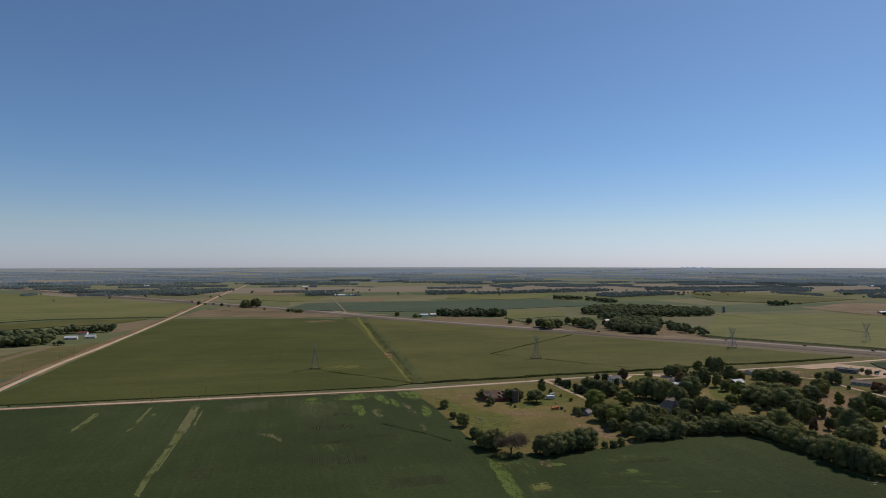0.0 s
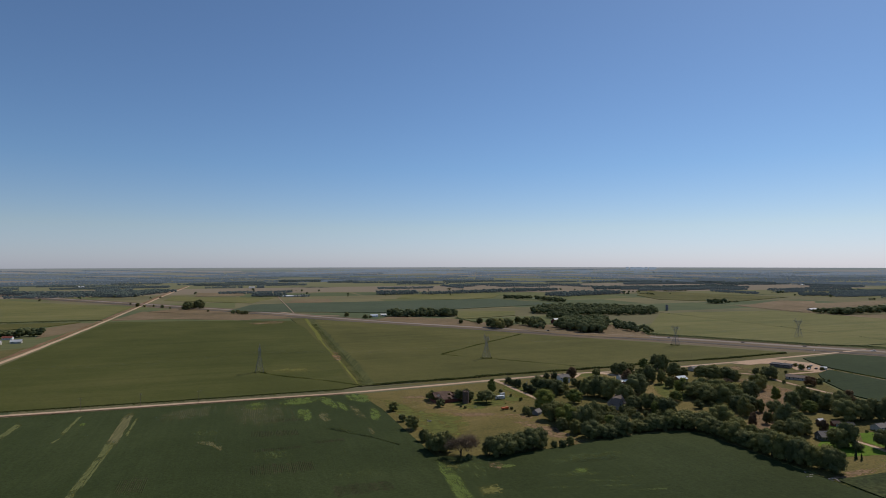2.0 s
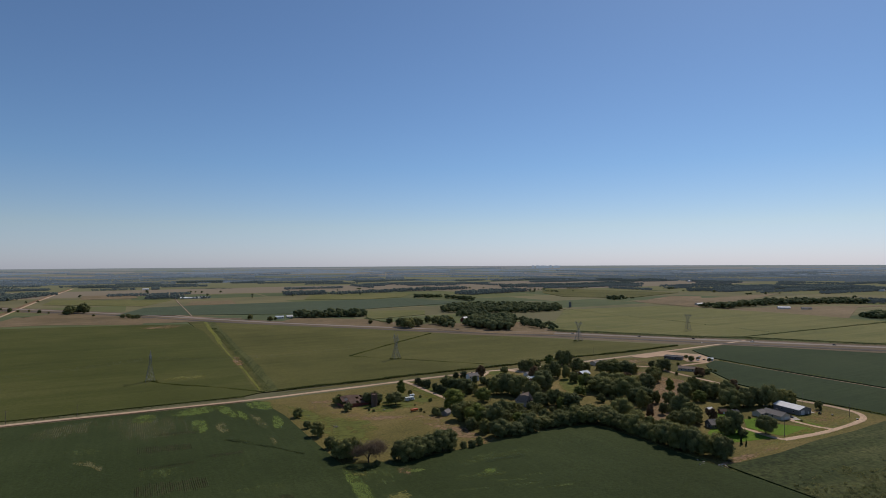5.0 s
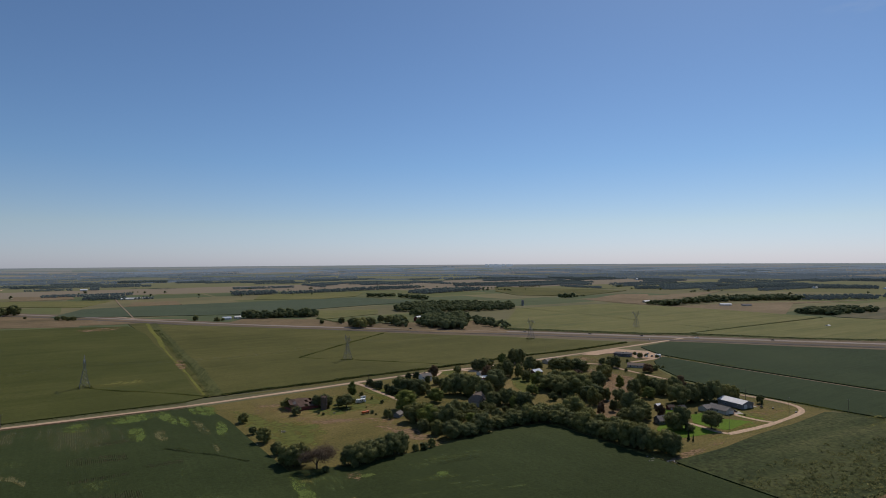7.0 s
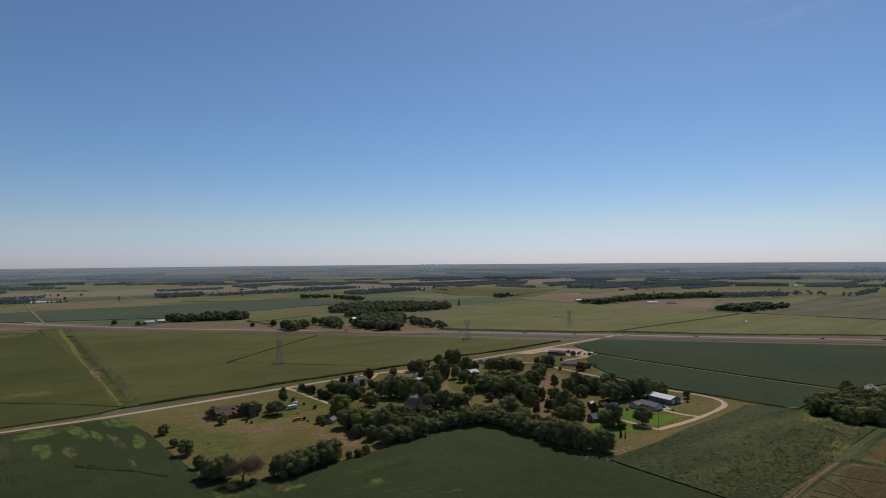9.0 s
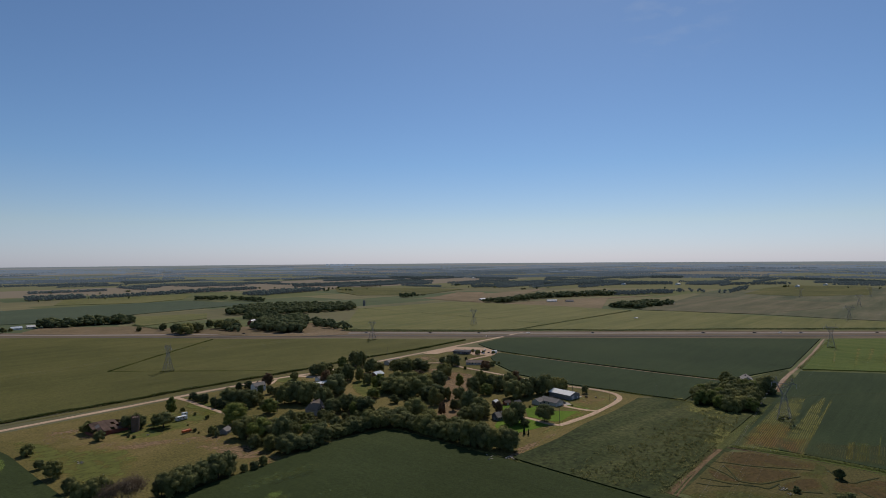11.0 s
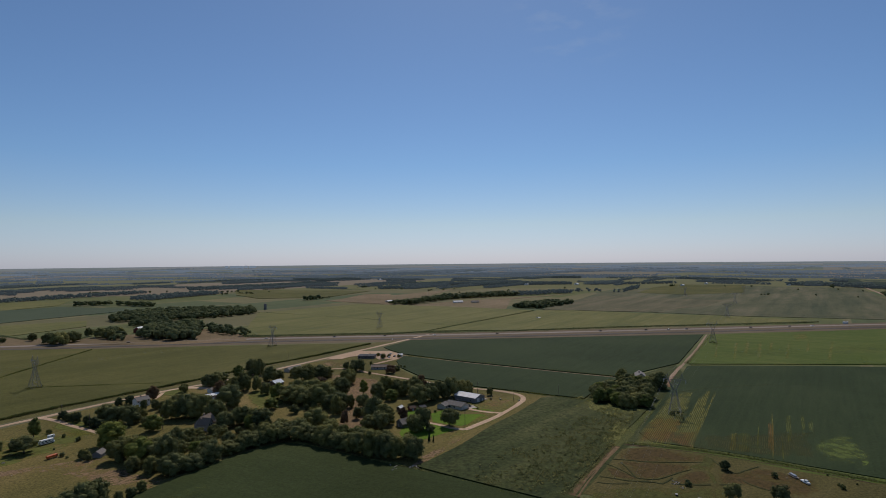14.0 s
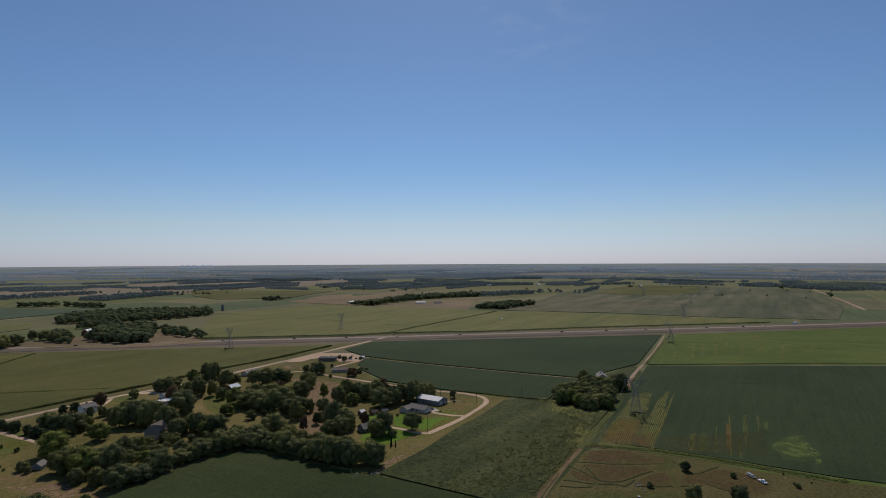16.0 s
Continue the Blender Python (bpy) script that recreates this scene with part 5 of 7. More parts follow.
# old ditches in the mown pasture, grown over with rank grass, and the pale ruts beside them
for pts in (
        [(323.3, 230.0), (328.4, 222.6), (332.9, 214.6), (343.6, 203.3), (354.2, 192.1)],
        [(314.5, 229.3), (312.8, 222.2), (310.6, 214.8), (307.2, 207.8), (308.1, 202.6), (312.6, 197.4), (320.7, 195.3), (330.6, 193.9), (339.1, 191.7)],
        [(321.8, 223.7), (315.6, 216.0), (306.6, 206.2)],
        [(294.8, 220.4), (297.5, 214.7), (300.4, 206.6), (307.2, 199.2)],
        [(286.9, 217.1), (290.6, 210.5), (296.9, 204.6)],
        [(303.3, 201.8), (307.8, 196.5), (308.9, 192.4), (319.9, 192.8)],
        [(313.4, 187.2), (320.0, 180.1), (325.2, 175.2)],
        [(328.3, 172.3), (336.6, 164.6)],
        [(363.0, 190.2), (357.4, 184.2), (350.4, 173.1), (357.6, 171.0), (369.5, 168.0)],
        [(342.2, 165.6), (339.7, 161.7), (338.4, 156.0), (338.1, 149.5)]):
    tagged(ribbon("pasture_ditch", pts, 0.7, 0.32, M["rank"], 0, 0.6, 3), "low ridge of dark rank grass along an old ditch", "ditch", kind="structure")
for pts in ([(344.9, 240.4), (327.9, 235.0), (302.9, 226.6), (281.1, 219.3), (262.4, 212.3)], [(343.4, 241.8), (323.2, 235.4), (298.7, 227.1), (277.2, 219.8), (260.4, 214.2)]):
    tagged(ribbon("wheel_track", pts, 0.5, 0.24, M["garden"], 0, 0.3, 4), "pale worn rut along the pasture", "track", kind="structure")
tagged(ribbon("field_verge", [(479.5, 275.8), (441.6, 267.6), (403.1, 257.4), (366.2, 247.3), (345.6, 241.5)], 5.0, 0.3, M["field_grass"], 0, 2.0, 4), "yellow-green grass verge between two fields", "grass", kind="structure")
tagged(leafy_edge("verge_weeds", [(479.5, 275.8), (441.6, 267.6), (403.1, 257.4), (366.2, 247.3), (345.6, 241.5)], 6.0, 0.8, 0.7, 61, "tuft"), "ragged weeds in the field verge", "weeds", kind="stuff")
tagged(ribbon("field_verge", [(356.1, 240.7), (374.3, 204.3), (382.8, 177.1), (387.9, 148.7), (392.4, 120.1)], 4.0, 0.3, M["field_grass"], 0, 1.4, 4), "green grass verge along the pasture", "grass", kind="structure")
tagged(ribbon("pasture_ditch", [(352.6, 239.4), (369.2, 202.0), (376.8, 175.0), (383.1, 147.4), (386.0, 118.8)], 1.0, 0.2, M["ditch_soil"], 0, 0.6, 4), "dark narrow ditch along the pasture", "ditch", kind="structure")

# swale between the two tall crops
tagged(ribbon("swale_floor", [(-198, 1244), (-148, 1066), (-115, 925), (-86, 818), (-57, 698), (-41, 625), (-26, 558)], 30.0, 0.77, M["olive"], 0, 1.0), "low crop in a shallow swale", "swale", kind="structure")
swale = tagged(ribbon("swale", [(-172, 1230), (-140, 1085), (-104, 925), (-80, 818), (-55, 712), (-38, 628), (-25, 560)], 12.0, 0.82, M["swale_weeds"], 3.0, 2.0, 8), "swale of dark weeds between crop fields", "swale", kind="structure")
for reach, wide in (([(-180, 1234), (-150, 1090), (-126, 985), (-108, 890)], 6.0), ([(-110, 900), (-90, 812), (-64, 706), (-46, 628), (-31, 560)], 2.0)):
    tagged(ribbon("swale_grass", reach, wide, 0.88, M["swale_grass"], 0.0, 1.6 if wide > 5 else 0.6, 6), "bright yellow-green grass in the swale", "grass", kind="structure")
tagged(leafy_edge("swale_growth", [(-150, 1110), (-122, 985), (-86, 818), (-62, 712), (-44, 628), (-31, 560)], 9.0, 1.5, 0.8, 77, "corn", 3.0), "rank weeds standing in the swale", "weeds", kind="stuff")
spread("weed_patch", [(-80, 765), (-71, 765), (-56, 686), (-68, 702)], "bare", "bare reddish place in the swale", 0.95, swale)

# the country north of the highway and west of the gravel road
for poly, h, mat, label in (
        ([(408, 926), (508, 846), (605, 770), (642, 762), (1054, 868), (1013, 1060), (904, 1331), (604, 1287), (494, 1088)], 1.6, "olive_n", "olive-green crop field north of the highway"),
        ([(647, 757), (752, 662), (921, 557), (1046, 468), (1206, 356), (1206, 479), (1152, 649), (1110, 802), (1058, 863)], 1.6, "olive_n", "olive-green crop field north of the highway"),
        ([(1097, 885), (1187, 668), (1228, 488), (1332, 271), (1729, 330), (2556, 578), (2446, 1157), (1798, 1161), (1395, 990)], 0.7, "dull", "dull-green crop field behind the highway"),
        ([(919, 1407), (969, 1222), (1047, 945), (1318, 1161), (1657, 1180), (1125, 1219), (957, 1208)], 0.4, "tan", "pinkish dry stubble field"),
        ([(926, 1536), (1264, 1590), (1631, 1724), (1050, 1312), (947, 1340)], 0.4, "tan", "pinkish dry stubble field"),
        ([(830, 1774), (995, 1650), (1321, 1865), (1008, 2359), (860, 2011)], 1.2, "olive", "bright-green crop field"),
        ([(-396, 1439), (-237, 1405), (-19, 1372), (149, 1456), (462, 1614), (318, 1867), (-7, 1784), (-304, 1707), (-392, 1660)], 0.9, "teal", "bluish-green crop field"),
        ([(134, 1194), (265, 1270), (290, 1388), (144, 1405)], 0.8, "olive_n", "olive crop field by the grove"),
        ([(11, 1897), (206, 1838), (328, 1928), (402, 2174), (33, 2136)], 0.9, "olive_n", "olive crop field"),
        ([(-308, 1732), (-177, 1758), (-209, 1928), (-320, 1898)], 0.3, "tan", "reddish bare field"),
        ([(-704, 1868), (-409, 1732), (-394, 1993), (-667, 2063), (-774, 2137)], 0.8, "olive_n", "olive crop field"),
        ([(-689, 2099), (-526, 2136), (-589, 2347), (-759, 2348)], 0.6, "tan", "pale bare ground by a pond"),
        ([(-584, 1439), (-449, 1389), (-294, 1244), (-221, 1244), (-215, 1312), (-396, 1439), (-547, 1552)], 0.3, "pasture", "brown dry pasture by the highway"),
        ([(-564, 1231), (-598, 1457), (-449, 1389), (-294, 1244), (-288, 1218), (-467, 1257)], 0.3, "pasture", "brown dry pasture by the highway"),
        ([(-894, 1096), (-790, 1194), (-594, 1244), (-685, 1593), (-1009, 1785), (-1499, 2138), (-1813, 2218)], 1.5, "olive_n", "olive crop field west of the road"),
        ([(-786, 963), (-754, 995), (-693, 1047), (-629, 1096), (-605, 1194), (-767, 1160), (-870, 1066)], 1.2, "olive", "olive crop field west of the road"),
        ([(-544, 948), (-537, 1003), (-571, 1182), (-605, 1182), (-613, 1096)], 0.3, "tan", "reddish bare field"),
        ([(-546, 686), (-550, 786), (-517, 818), (-498, 853), (-466, 737), (-444, 635), (-433, 558)], 0.2, "verge", "yellow-green pasture with a bare track"),
        ([(-490, 616), (-514, 679), (-525, 751), (-537, 812), (-549, 812), (-540, 751), (-522, 656)], 0.32, "tan", "reddish bare strip across a pasture"),
        ([(-39, 1194), (120, 1066), (266, 962), (282, 1003), (208, 1095), (124, 1206), (-5, 1284)], 0.3, "pasture", "brown dry pasture by the highway"),
        ([(340, 962), (398, 904), (403, 1003), (381, 1047)], 0.3, "pasture", "brown dry pasture by the grove")):
    field("crop_field", poly, h, mat, label)
for poly, h, mat, label in (
        ([(1089, 871), (1396, 988), (1610, 1043), (1621, 898), (1635, 690), (1442, 650), (1187, 668)], 0.9, "dull_brown", "dull brownish-green field round a wood"),
        ([(1806, 1037), (2189, 1176), (2472, 1219), (2570, 975), (2039, 782), (1816, 869)], 1.0, "olive", "bright-green crop field"),
        ([(1276, 505), (1367, 277), (1636, 314), (1925, 473), (1741, 629)], 0.8, "dull", "dark dull-green crop field"),
        ([(211, 1011), (264, 940), (317, 897), (388, 871), (417, 918), (408, 1065), (302, 1075), (227, 1085)], 0.4, "pasture", "pinkish-brown bare pasture under a grove"),
        ([(918, 1492), (963, 1269), (1258, 1658), (1182, 1706)], 0.5, "pasture", "pinkish dry stubble field")):
    field("crop_field", poly, h, mat, label)
tagged(ribbon("far_road", [(2751, 618), (2306, 480), (1926, 362), (1616, 270)], 6.5, 0.9, M["gravel_dull"], 0, 1.0), "straight pale gravel road between far fields", "road", kind="structure")
tagged(ribbon("farm_road", [(-423, 2175), (-351, 1868), (-288, 1615), (-228, 1373)], 2.4, 1.1, M["gravel_dull"], 0, 1.0), "pale farm road through the crops", "road", kind="structure")
tagged(ribbon("highway_ramp", [(-295, 1457), (-226, 1357), (-170, 1312), (-118, 1298)], 9.0, 0.5, M["gravel_dull"], 0, 2.0), "pale gravel crossing of the highway", "road", kind="structure")

# crop edges, ditches and hedgerows too fine to count
for pts, w, h, gap, mat, shift in (
        ([(-18, 562), (63, 584), (124, 604), (217, 627), (320, 661), (400, 679), (454, 698), (497, 711)], 2.4, 2.2, 0.55, "corn", 0),
        ([(-349, 472), (-185, 509), (-45, 543)], 3, 1.8, 2.0, "corn", 0),
        ([(-349, 449), (-185, 487), (-30, 522)], 3, 1.3, 2.0, "corn", 0),
        ([(-16, 555), (63, 577), (124, 598), (217, 620), (320, 653), (400, 673), (450, 690)], 2.2, 0.7, 1.6, "tuft", 0),
        ([(408, 917), (505, 840), (601, 765), (638, 756)], 7, 3.4, 2.2, "far_leaf", 0),
        ([(638, 756), (748, 789), (900, 831), (1052, 870)], 4, 2.4, 2.4, "far_leaf", 0),
        ([(637, 746), (746, 658), (914, 553), (1038, 464), (1190, 360)], 7, 3.2, 2.2, "far_leaf", 0),
        ([(406, 911), (497, 834), (583, 770)], 6, 3.4, 2.2, "far_leaf", 0),
        ([(-137, 632), (-108, 609), (-70, 588), (-29, 558)], 1.6, 1.7, 0.7, "corn", 0),
        ([(60, 737), (114, 812), (204, 932)], 2.0, 1.9, 0.7, "corn", 0),
        ([(60, 737), (113, 702), (159, 671), (202, 642)], 1.2, 1.5, 0.7, "corn", 0),
        ([(-44, 418), (-34, 414), (-19, 400), (2, 379)], 0.8, 1.3, 1.0, "corn", 0),
        ([(-894, 1096), (-879, 1160), (-732, 1194), (-582, 1231)], 5, 3.0, 2.2, "far_leaf", 0),
        ([(610, 1301), (675, 1037), (705, 894), (725, 788)], 4, 2.4, 3.0, "far_leaf", 0),
        ([(468, 595), (491, 526), (508, 457), (524, 395), (534, 356)], 3.0, 1.5, 1.4, "corn", 0),
        ([(411, 401), (418, 378), (422, 356), (428, 329), (431, 315)], 2.5, 1.5, 1.2, "corn", 0),
        ([(643, 330), (730, 248), (801, 178)], 2.5, 1.4, 1.6, "corn", 0),
        ([(356, 239), (371, 209), (380, 179), (384, 152), (392, 111)], 3.0, 1.3, 0.9, "corn", 0),
        ([(897, 419), (758, 375), (647, 341)], 2.5, 1.5, 1.8, "tuft", 5),
        ([(231, 299), (237, 266), (244, 233)], 2.5, 1.3, 0.9, "corn", 0),
        ([(346, 244), (302, 230), (260, 218)], 3.5, 1.6, 0.9, "tuft", 0),
        ([(-403, 534), (-441, 667), (-490, 891), (-565, 1206)], 2.5, 0.9, 3.0, "tuft", 9),
        ([(131, 1218), (159, 1126)], 5, 3, 2.0, "far_leaf", 0)):
    tagged(leafy_edge("crop_edge", pts, w, h, gap, int(abs(pts[0][0])) + 3, mat, shift), "ragged leafy edge of tall growth along a field", "crop edge", kind="stuff")


# ---- trees ----
# homestead with the fallen barn
plant("shrub", [(0.9, 465.5, 7), (33.2, 499.8, 7.5), (38.3, 474.9, 6.5), (44.7, 346.4, 4), (96.1, 522.2, 3.5), (101.6, 505.2, 2.5), (106.7, 489.1, 3), (121.3, 520.0, 5), (125.0, 518.7, 5), (128.2, 515.3, 5), (94.7, 455.0, 1.5), (92.0, 479.0, 1.2), (54.7, 472.5, 2), (57.6, 468.1, 2), (93.2, 460.6, 2.5)], "homestead shrubs")
plant("green", [(7.4, 434.6, 5.5), (13.9, 413.2, 10), (21.1, 385.7, 8), (25.4, 368.0, 11), (29.0, 361.9, 12), (33.1, 363.3, 13), (56.1, 493.6, 10), (63.7, 490.9, 9), (61.8, 497.3, 9), (74.2, 496.7, 7)], "homestead trees")
plant("shade", [(77.3, 484.2, 9.5, 13.0)], "homestead trees")
plant("tall", [(85.9, 512.9, 14.5)], "homestead trees")
plant("bare", [(40.8, 352.3, 17)], "homestead trees")
plant("green", [(58.5, 354.6, 11), (63.3, 352.9, 12.5), (68.8, 354.9, 13), (74.4, 356.9, 12), (80.5, 360.8, 12), (86.7, 364.0, 13), (91.5, 366.6, 13)], "clump of trees in the grass")
plant("green", [(100.6, 364.6, 5), (106.4, 365.5, 5), (112.0, 368.8, 6)], "clump of shrubs in the grass")
# along the gravel road and its driveways
plant("juniper", [(109.7, 558.0, 6.5, 6.1), (112.7, 550.9, 6.5, 7.0), (115.6, 541.8, 7.7, 6.9), (119.6, 527.7, 7.1, 5.5), (121.7, 519.7, 6.2, 7.5), (124.7, 513.0, 5.8, 6.6), (150.5, 573.5, 7.6, 6.2), (159.0, 574.0, 6.7, 6.7)], "roadside junipers")
plant("green", [(132.4, 531.4, 13.8, 12.1), (136.9, 518.9, 13.1, 12.8), (142.5, 509.8, 14.3, 13.5), (160.4, 541.8, 8.2, 5.5), (169.1, 541.6, 7.8, 6.5), (171.9, 531.7, 8.2, 6.4), (149.6, 499.4, 6.3, 5.9), (206.6, 588.0, 8.3, 6.8), (237.7, 594.0, 13.0, 13.1), (246.6, 600.4, 10.5, 10.0), (240.5, 558.1, 15.5, 13.5), (246.0, 553.3, 15.5, 12.5), (287.2, 627.4, 15.5, 12.0), (255.0, 545.3, 13.4, 8.3), (282.1, 576.2, 12.8, 12.3), (292.8, 578.0, 9.6, 10.2), (254.5, 527.1, 11.1, 9.1)], VILLAGE)
plant("russet", [(176.8, 575.0, 11.3, 8.9), (223.8, 551.2, 13.6, 10.1)], VILLAGE)
plant("light", [(149.2, 478.0, 11.2, 11.7)], VILLAGE)
plant("broad", [(231.0, 596.5, 13.0, 11.9), (214.9, 507.8, 15.5, 19.6), (288.0, 614.1, 15.3, 13.0)], VILLAGE)
plant("tall", [(260.3, 597.4, 15.4, 9.0)], VILLAGE)
# round the old house
plant("broad", [(167.9, 500.4, 14.2, 13.8), (176.9, 498.1, 15.4, 16.5), (185.2, 490.8, 15.4, 17.4), (189.0, 472.3, 15.4, 14.4)], VILLAGE)
plant("green", [(190.6, 517.8, 13.7, 11.9), (180.6, 521.6, 12.7, 11.8), (186.7, 449.0, 14.1, 12.9), (196.0, 450.8, 13.1, 9.1), (201.3, 450.1, 12.0, 10.8), (205.0, 442.9, 11.5, 9.9), (206.7, 433.5, 13.7, 13.0), (149.4, 429.2, 11.7, 9.5), (159.9, 441.5, 8.4, 8.4)], VILLAGE)
plant("light", [(199.3, 438.1, 10.1, 5.3)], VILLAGE)
plant("shrub", [(148.6, 437.9, 7.4, 6.0), (181.7, 443.9, 5.5, 6.4), (176.1, 445.1, 4.7, 5.5), (169.1, 447.6, 5.1, 6.3), (177.5, 438.4, 5.1, 5.5)], VILLAGE)
# western edge of the village
plant("light", [(120.4, 463.2, 15.4, 16.5), (124.7, 416.0, 15.5, 15.7), (151.6, 403.2, 9.4, 9.1)], VILLAGE)
plant("green", [(115.3, 429.0, 13.7, 11.7), (121.1, 430.3, 15.5, 13.3), (131.3, 415.1, 15.4, 13.8), (134.9, 405.2, 15.2, 11.6), (142.1, 408.6, 11.4, 9.0), (149.3, 388.0, 9.2, 10.8), (153.0, 389.5, 15.2, 12.9), (167.5, 393.8, 9.1, 13.4), (174.9, 395.5, 8.7, 10.0), (179.6, 395.9, 10.6, 12.3), (186.6, 397.6, 10.4, 13.2), (193.6, 398.0, 12.7, 12.6), (200.7, 398.4, 13.3, 12.8), (207.9, 396.3, 11.7, 12.9), (211.8, 387.9, 13.4, 12.7), (116.6, 404.0, 8.1, 8.5), (123.3, 394.5, 9.0, 8.4)], VILLAGE)
plant("broad", [(130.7, 383.2, 11.8, 14.1), (140.7, 384.4, 9.1, 13.8)], VILLAGE)
plant("shrub", [(150.3, 420.6, 5.7, 8.7)], VILLAGE)
# along the soybean field
plant("broad", [(231.2, 402.6, 15.4, 16.7), (223.7, 349.4, 12.3, 12.7), (230.3, 323.2, 15.0, 12.2)], VILLAGE)
plant("green", [(229.3, 381.0, 12.9, 12.2), (215.5, 379.7, 10.0, 12.6), (218.2, 369.4, 11.6, 13.1), (221.4, 359.6, 11.3, 12.9), (225.8, 340.3, 13.8, 12.5), (228.0, 331.4, 14.3, 12.3), (233.4, 317.2, 14.0, 9.4), (239.3, 316.1, 15.5, 12.2), (241.4, 309.6, 15.5, 11.4), (208.2, 406.4, 11.5, 10.8), (215.7, 396.4, 13.0, 10.7), (228.4, 363.7, 11.0, 9.5), (232.0, 352.8, 11.5, 10.1), (237.4, 345.0, 10.7, 10.0), (241.4, 335.5, 10.6, 9.2), (171.6, 405.2, 10.1, 9.4), (194.7, 404.4, 10.5, 9.8)], VILLAGE)
# gardens in the middle of the village
plant("light", [(234.8, 476.5, 7.7, 10.0), (254.3, 504.0, 12.6, 12.7)], VILLAGE)
plant("green", [(259.3, 494.0, 15.4, 14.5), (271.6, 441.9, 15.3, 15.4), (288.4, 481.1, 15.4, 16.7), (299.2, 478.9, 15.3, 17.9), (305.5, 557.3, 15.3, 16.8), (314.3, 557.1, 15.5, 14.7), (324.1, 554.0, 14.7, 14.8), (332.3, 554.5, 12.0, 10.3), (311.1, 581.3, 8.7, 9.3), (374.0, 558.6, 11.4, 10.8), (367.3, 560.3, 10.2, 9.6), (282.1, 437.5, 9.5, 5.9), (262.7, 426.3, 12.6, 6.5), (267.5, 426.6, 10.5, 5.7), (266.7, 405.4, 9.2, 5.5), (288.6, 429.3, 13.5, 8.6), (274.7, 509.3, 12.6, 13.1)], VILLAGE)
plant("broad", [(257.4, 483.5, 15.4, 19.9), (261.4, 470.8, 15.4, 22.4), (269.8, 459.6, 15.5, 20.4), (278.8, 489.6, 15.4, 19.7), (329.5, 511.0, 15.3, 14.6)], VILLAGE)
plant("russet", [(307.1, 525.6, 9.6, 9.7), (389.2, 524.0, 9.9, 10.6), (252.1, 399.8, 10.2, 4.9)], VILLAGE)
plant("shrub", [(371.0, 579.0, 6.8, 7.4), (403.8, 532.1, 5.4, 7.2), (273.9, 409.8, 5.6, 3.9)], VILLAGE)
plant("tall", [(313.5, 464.8, 15.5, 6.9)], VILLAGE)
# by the ranch houses and the loop road
plant("green", [(314.5, 445.4, 15.3, 11.6), (328.0, 452.0, 15.5, 12.9), (334.1, 443.7, 15.4, 11.8), (346.5, 435.6, 15.5, 12.8), (351.8, 411.3, 15.5, 11.5), (377.5, 401.2, 14.1, 8.8), (357.2, 407.9, 13.4, 9.6), (272.4, 393.2, 15.5, 13.3), (274.8, 383.9, 15.5, 13.2), (274.6, 378.2, 12.9, 9.8), (278.1, 408.4, 9.4, 7.8), (277.2, 351.6, 14.3, 10.5), (284.0, 351.1, 14.1, 9.4), (389.8, 387.6, 7.2, 4.9), (257.4, 377.9, 8.7, 9.5)], VILLAGE)
plant("light", [(319.5, 432.9, 10.9, 10.5)], VILLAGE)
plant("broad", [(337.5, 437.8, 15.4, 13.7), (330.3, 409.0, 15.5, 16.7), (340.7, 408.9, 15.5, 14.1), (362.2, 406.3, 15.4, 12.5), (373.1, 405.1, 15.5, 12.7), (263.1, 373.0, 12.6, 12.7)], VILLAGE)
plant("russet", [(355.3, 435.2, 15.4, 9.0), (288.6, 378.0, 10.3, 6.6)], VILLAGE)
plant("shrub", [(283.9, 344.0, 5.0, 6.6)], VILLAGE)
plant("shade", [(302.4, 344.4, 13.9, 12.0)], VILLAGE)
plant("shrub", [(319.9, 378.8, 2), (310.2, 361.3, 2), (349.7, 363.3, 1.4), (102.0, 447.4, 6), (103.0, 440.6, 4)], VILLAGE)
plant("cypress", [(270.6, 329.7, 5.8), (271.7, 326.9, 4.2)], "columnar evergreens on the lawn")
# undergrowth and young trees that close the edge of the village
for seed, gap, kinds, low, high, poly in (
        (41, 12.0, ["shrub", "green", "shrub"], 3.5, 7.0, [(112, 436), (124, 398), (132, 388), (162, 397), (192, 401), (206, 399), (218, 382), (230, 338), (239, 312), (248, 320), (236, 352), (222, 386), (206, 404), (176, 404), (150, 402), (136, 424), (122, 446)]),
        (42, 10.0, ["shrub", "green"], 3.5, 6.5, [(150, 440), (184, 448), (214, 430), (246, 412), (226, 402), (176, 408), (146, 416)]),
        (43, 9.0, ["shrub", "green"], 4.0, 7.0, [(240, 452), (258, 444), (290, 456), (318, 492), (300, 500), (262, 478)]),
        (44, 11.0, ["green", "shrub"], 3.5, 6.5, [(128, 536), (146, 506), (172, 520), (200, 512), (190, 534), (160, 545)]),
        (45, 11.0, ["green", "shrub"], 4.0, 7.0, [(308, 440), (340, 430), (372, 404), (378, 410), (346, 442), (318, 450)]),
        (46, 12.0, ["green", "shrub"], 4.0, 7.5, [(234, 602), (266, 604), (292, 616), (282, 628), (262, 612), (240, 608), (236, 560), (262, 552), (252, 580)])):
    for gx, gy in spots_in(poly, gap, seed):
        plant(pick.choice(kinds), [(gx, gy, pick.uniform(low, high))], VILLAGE)
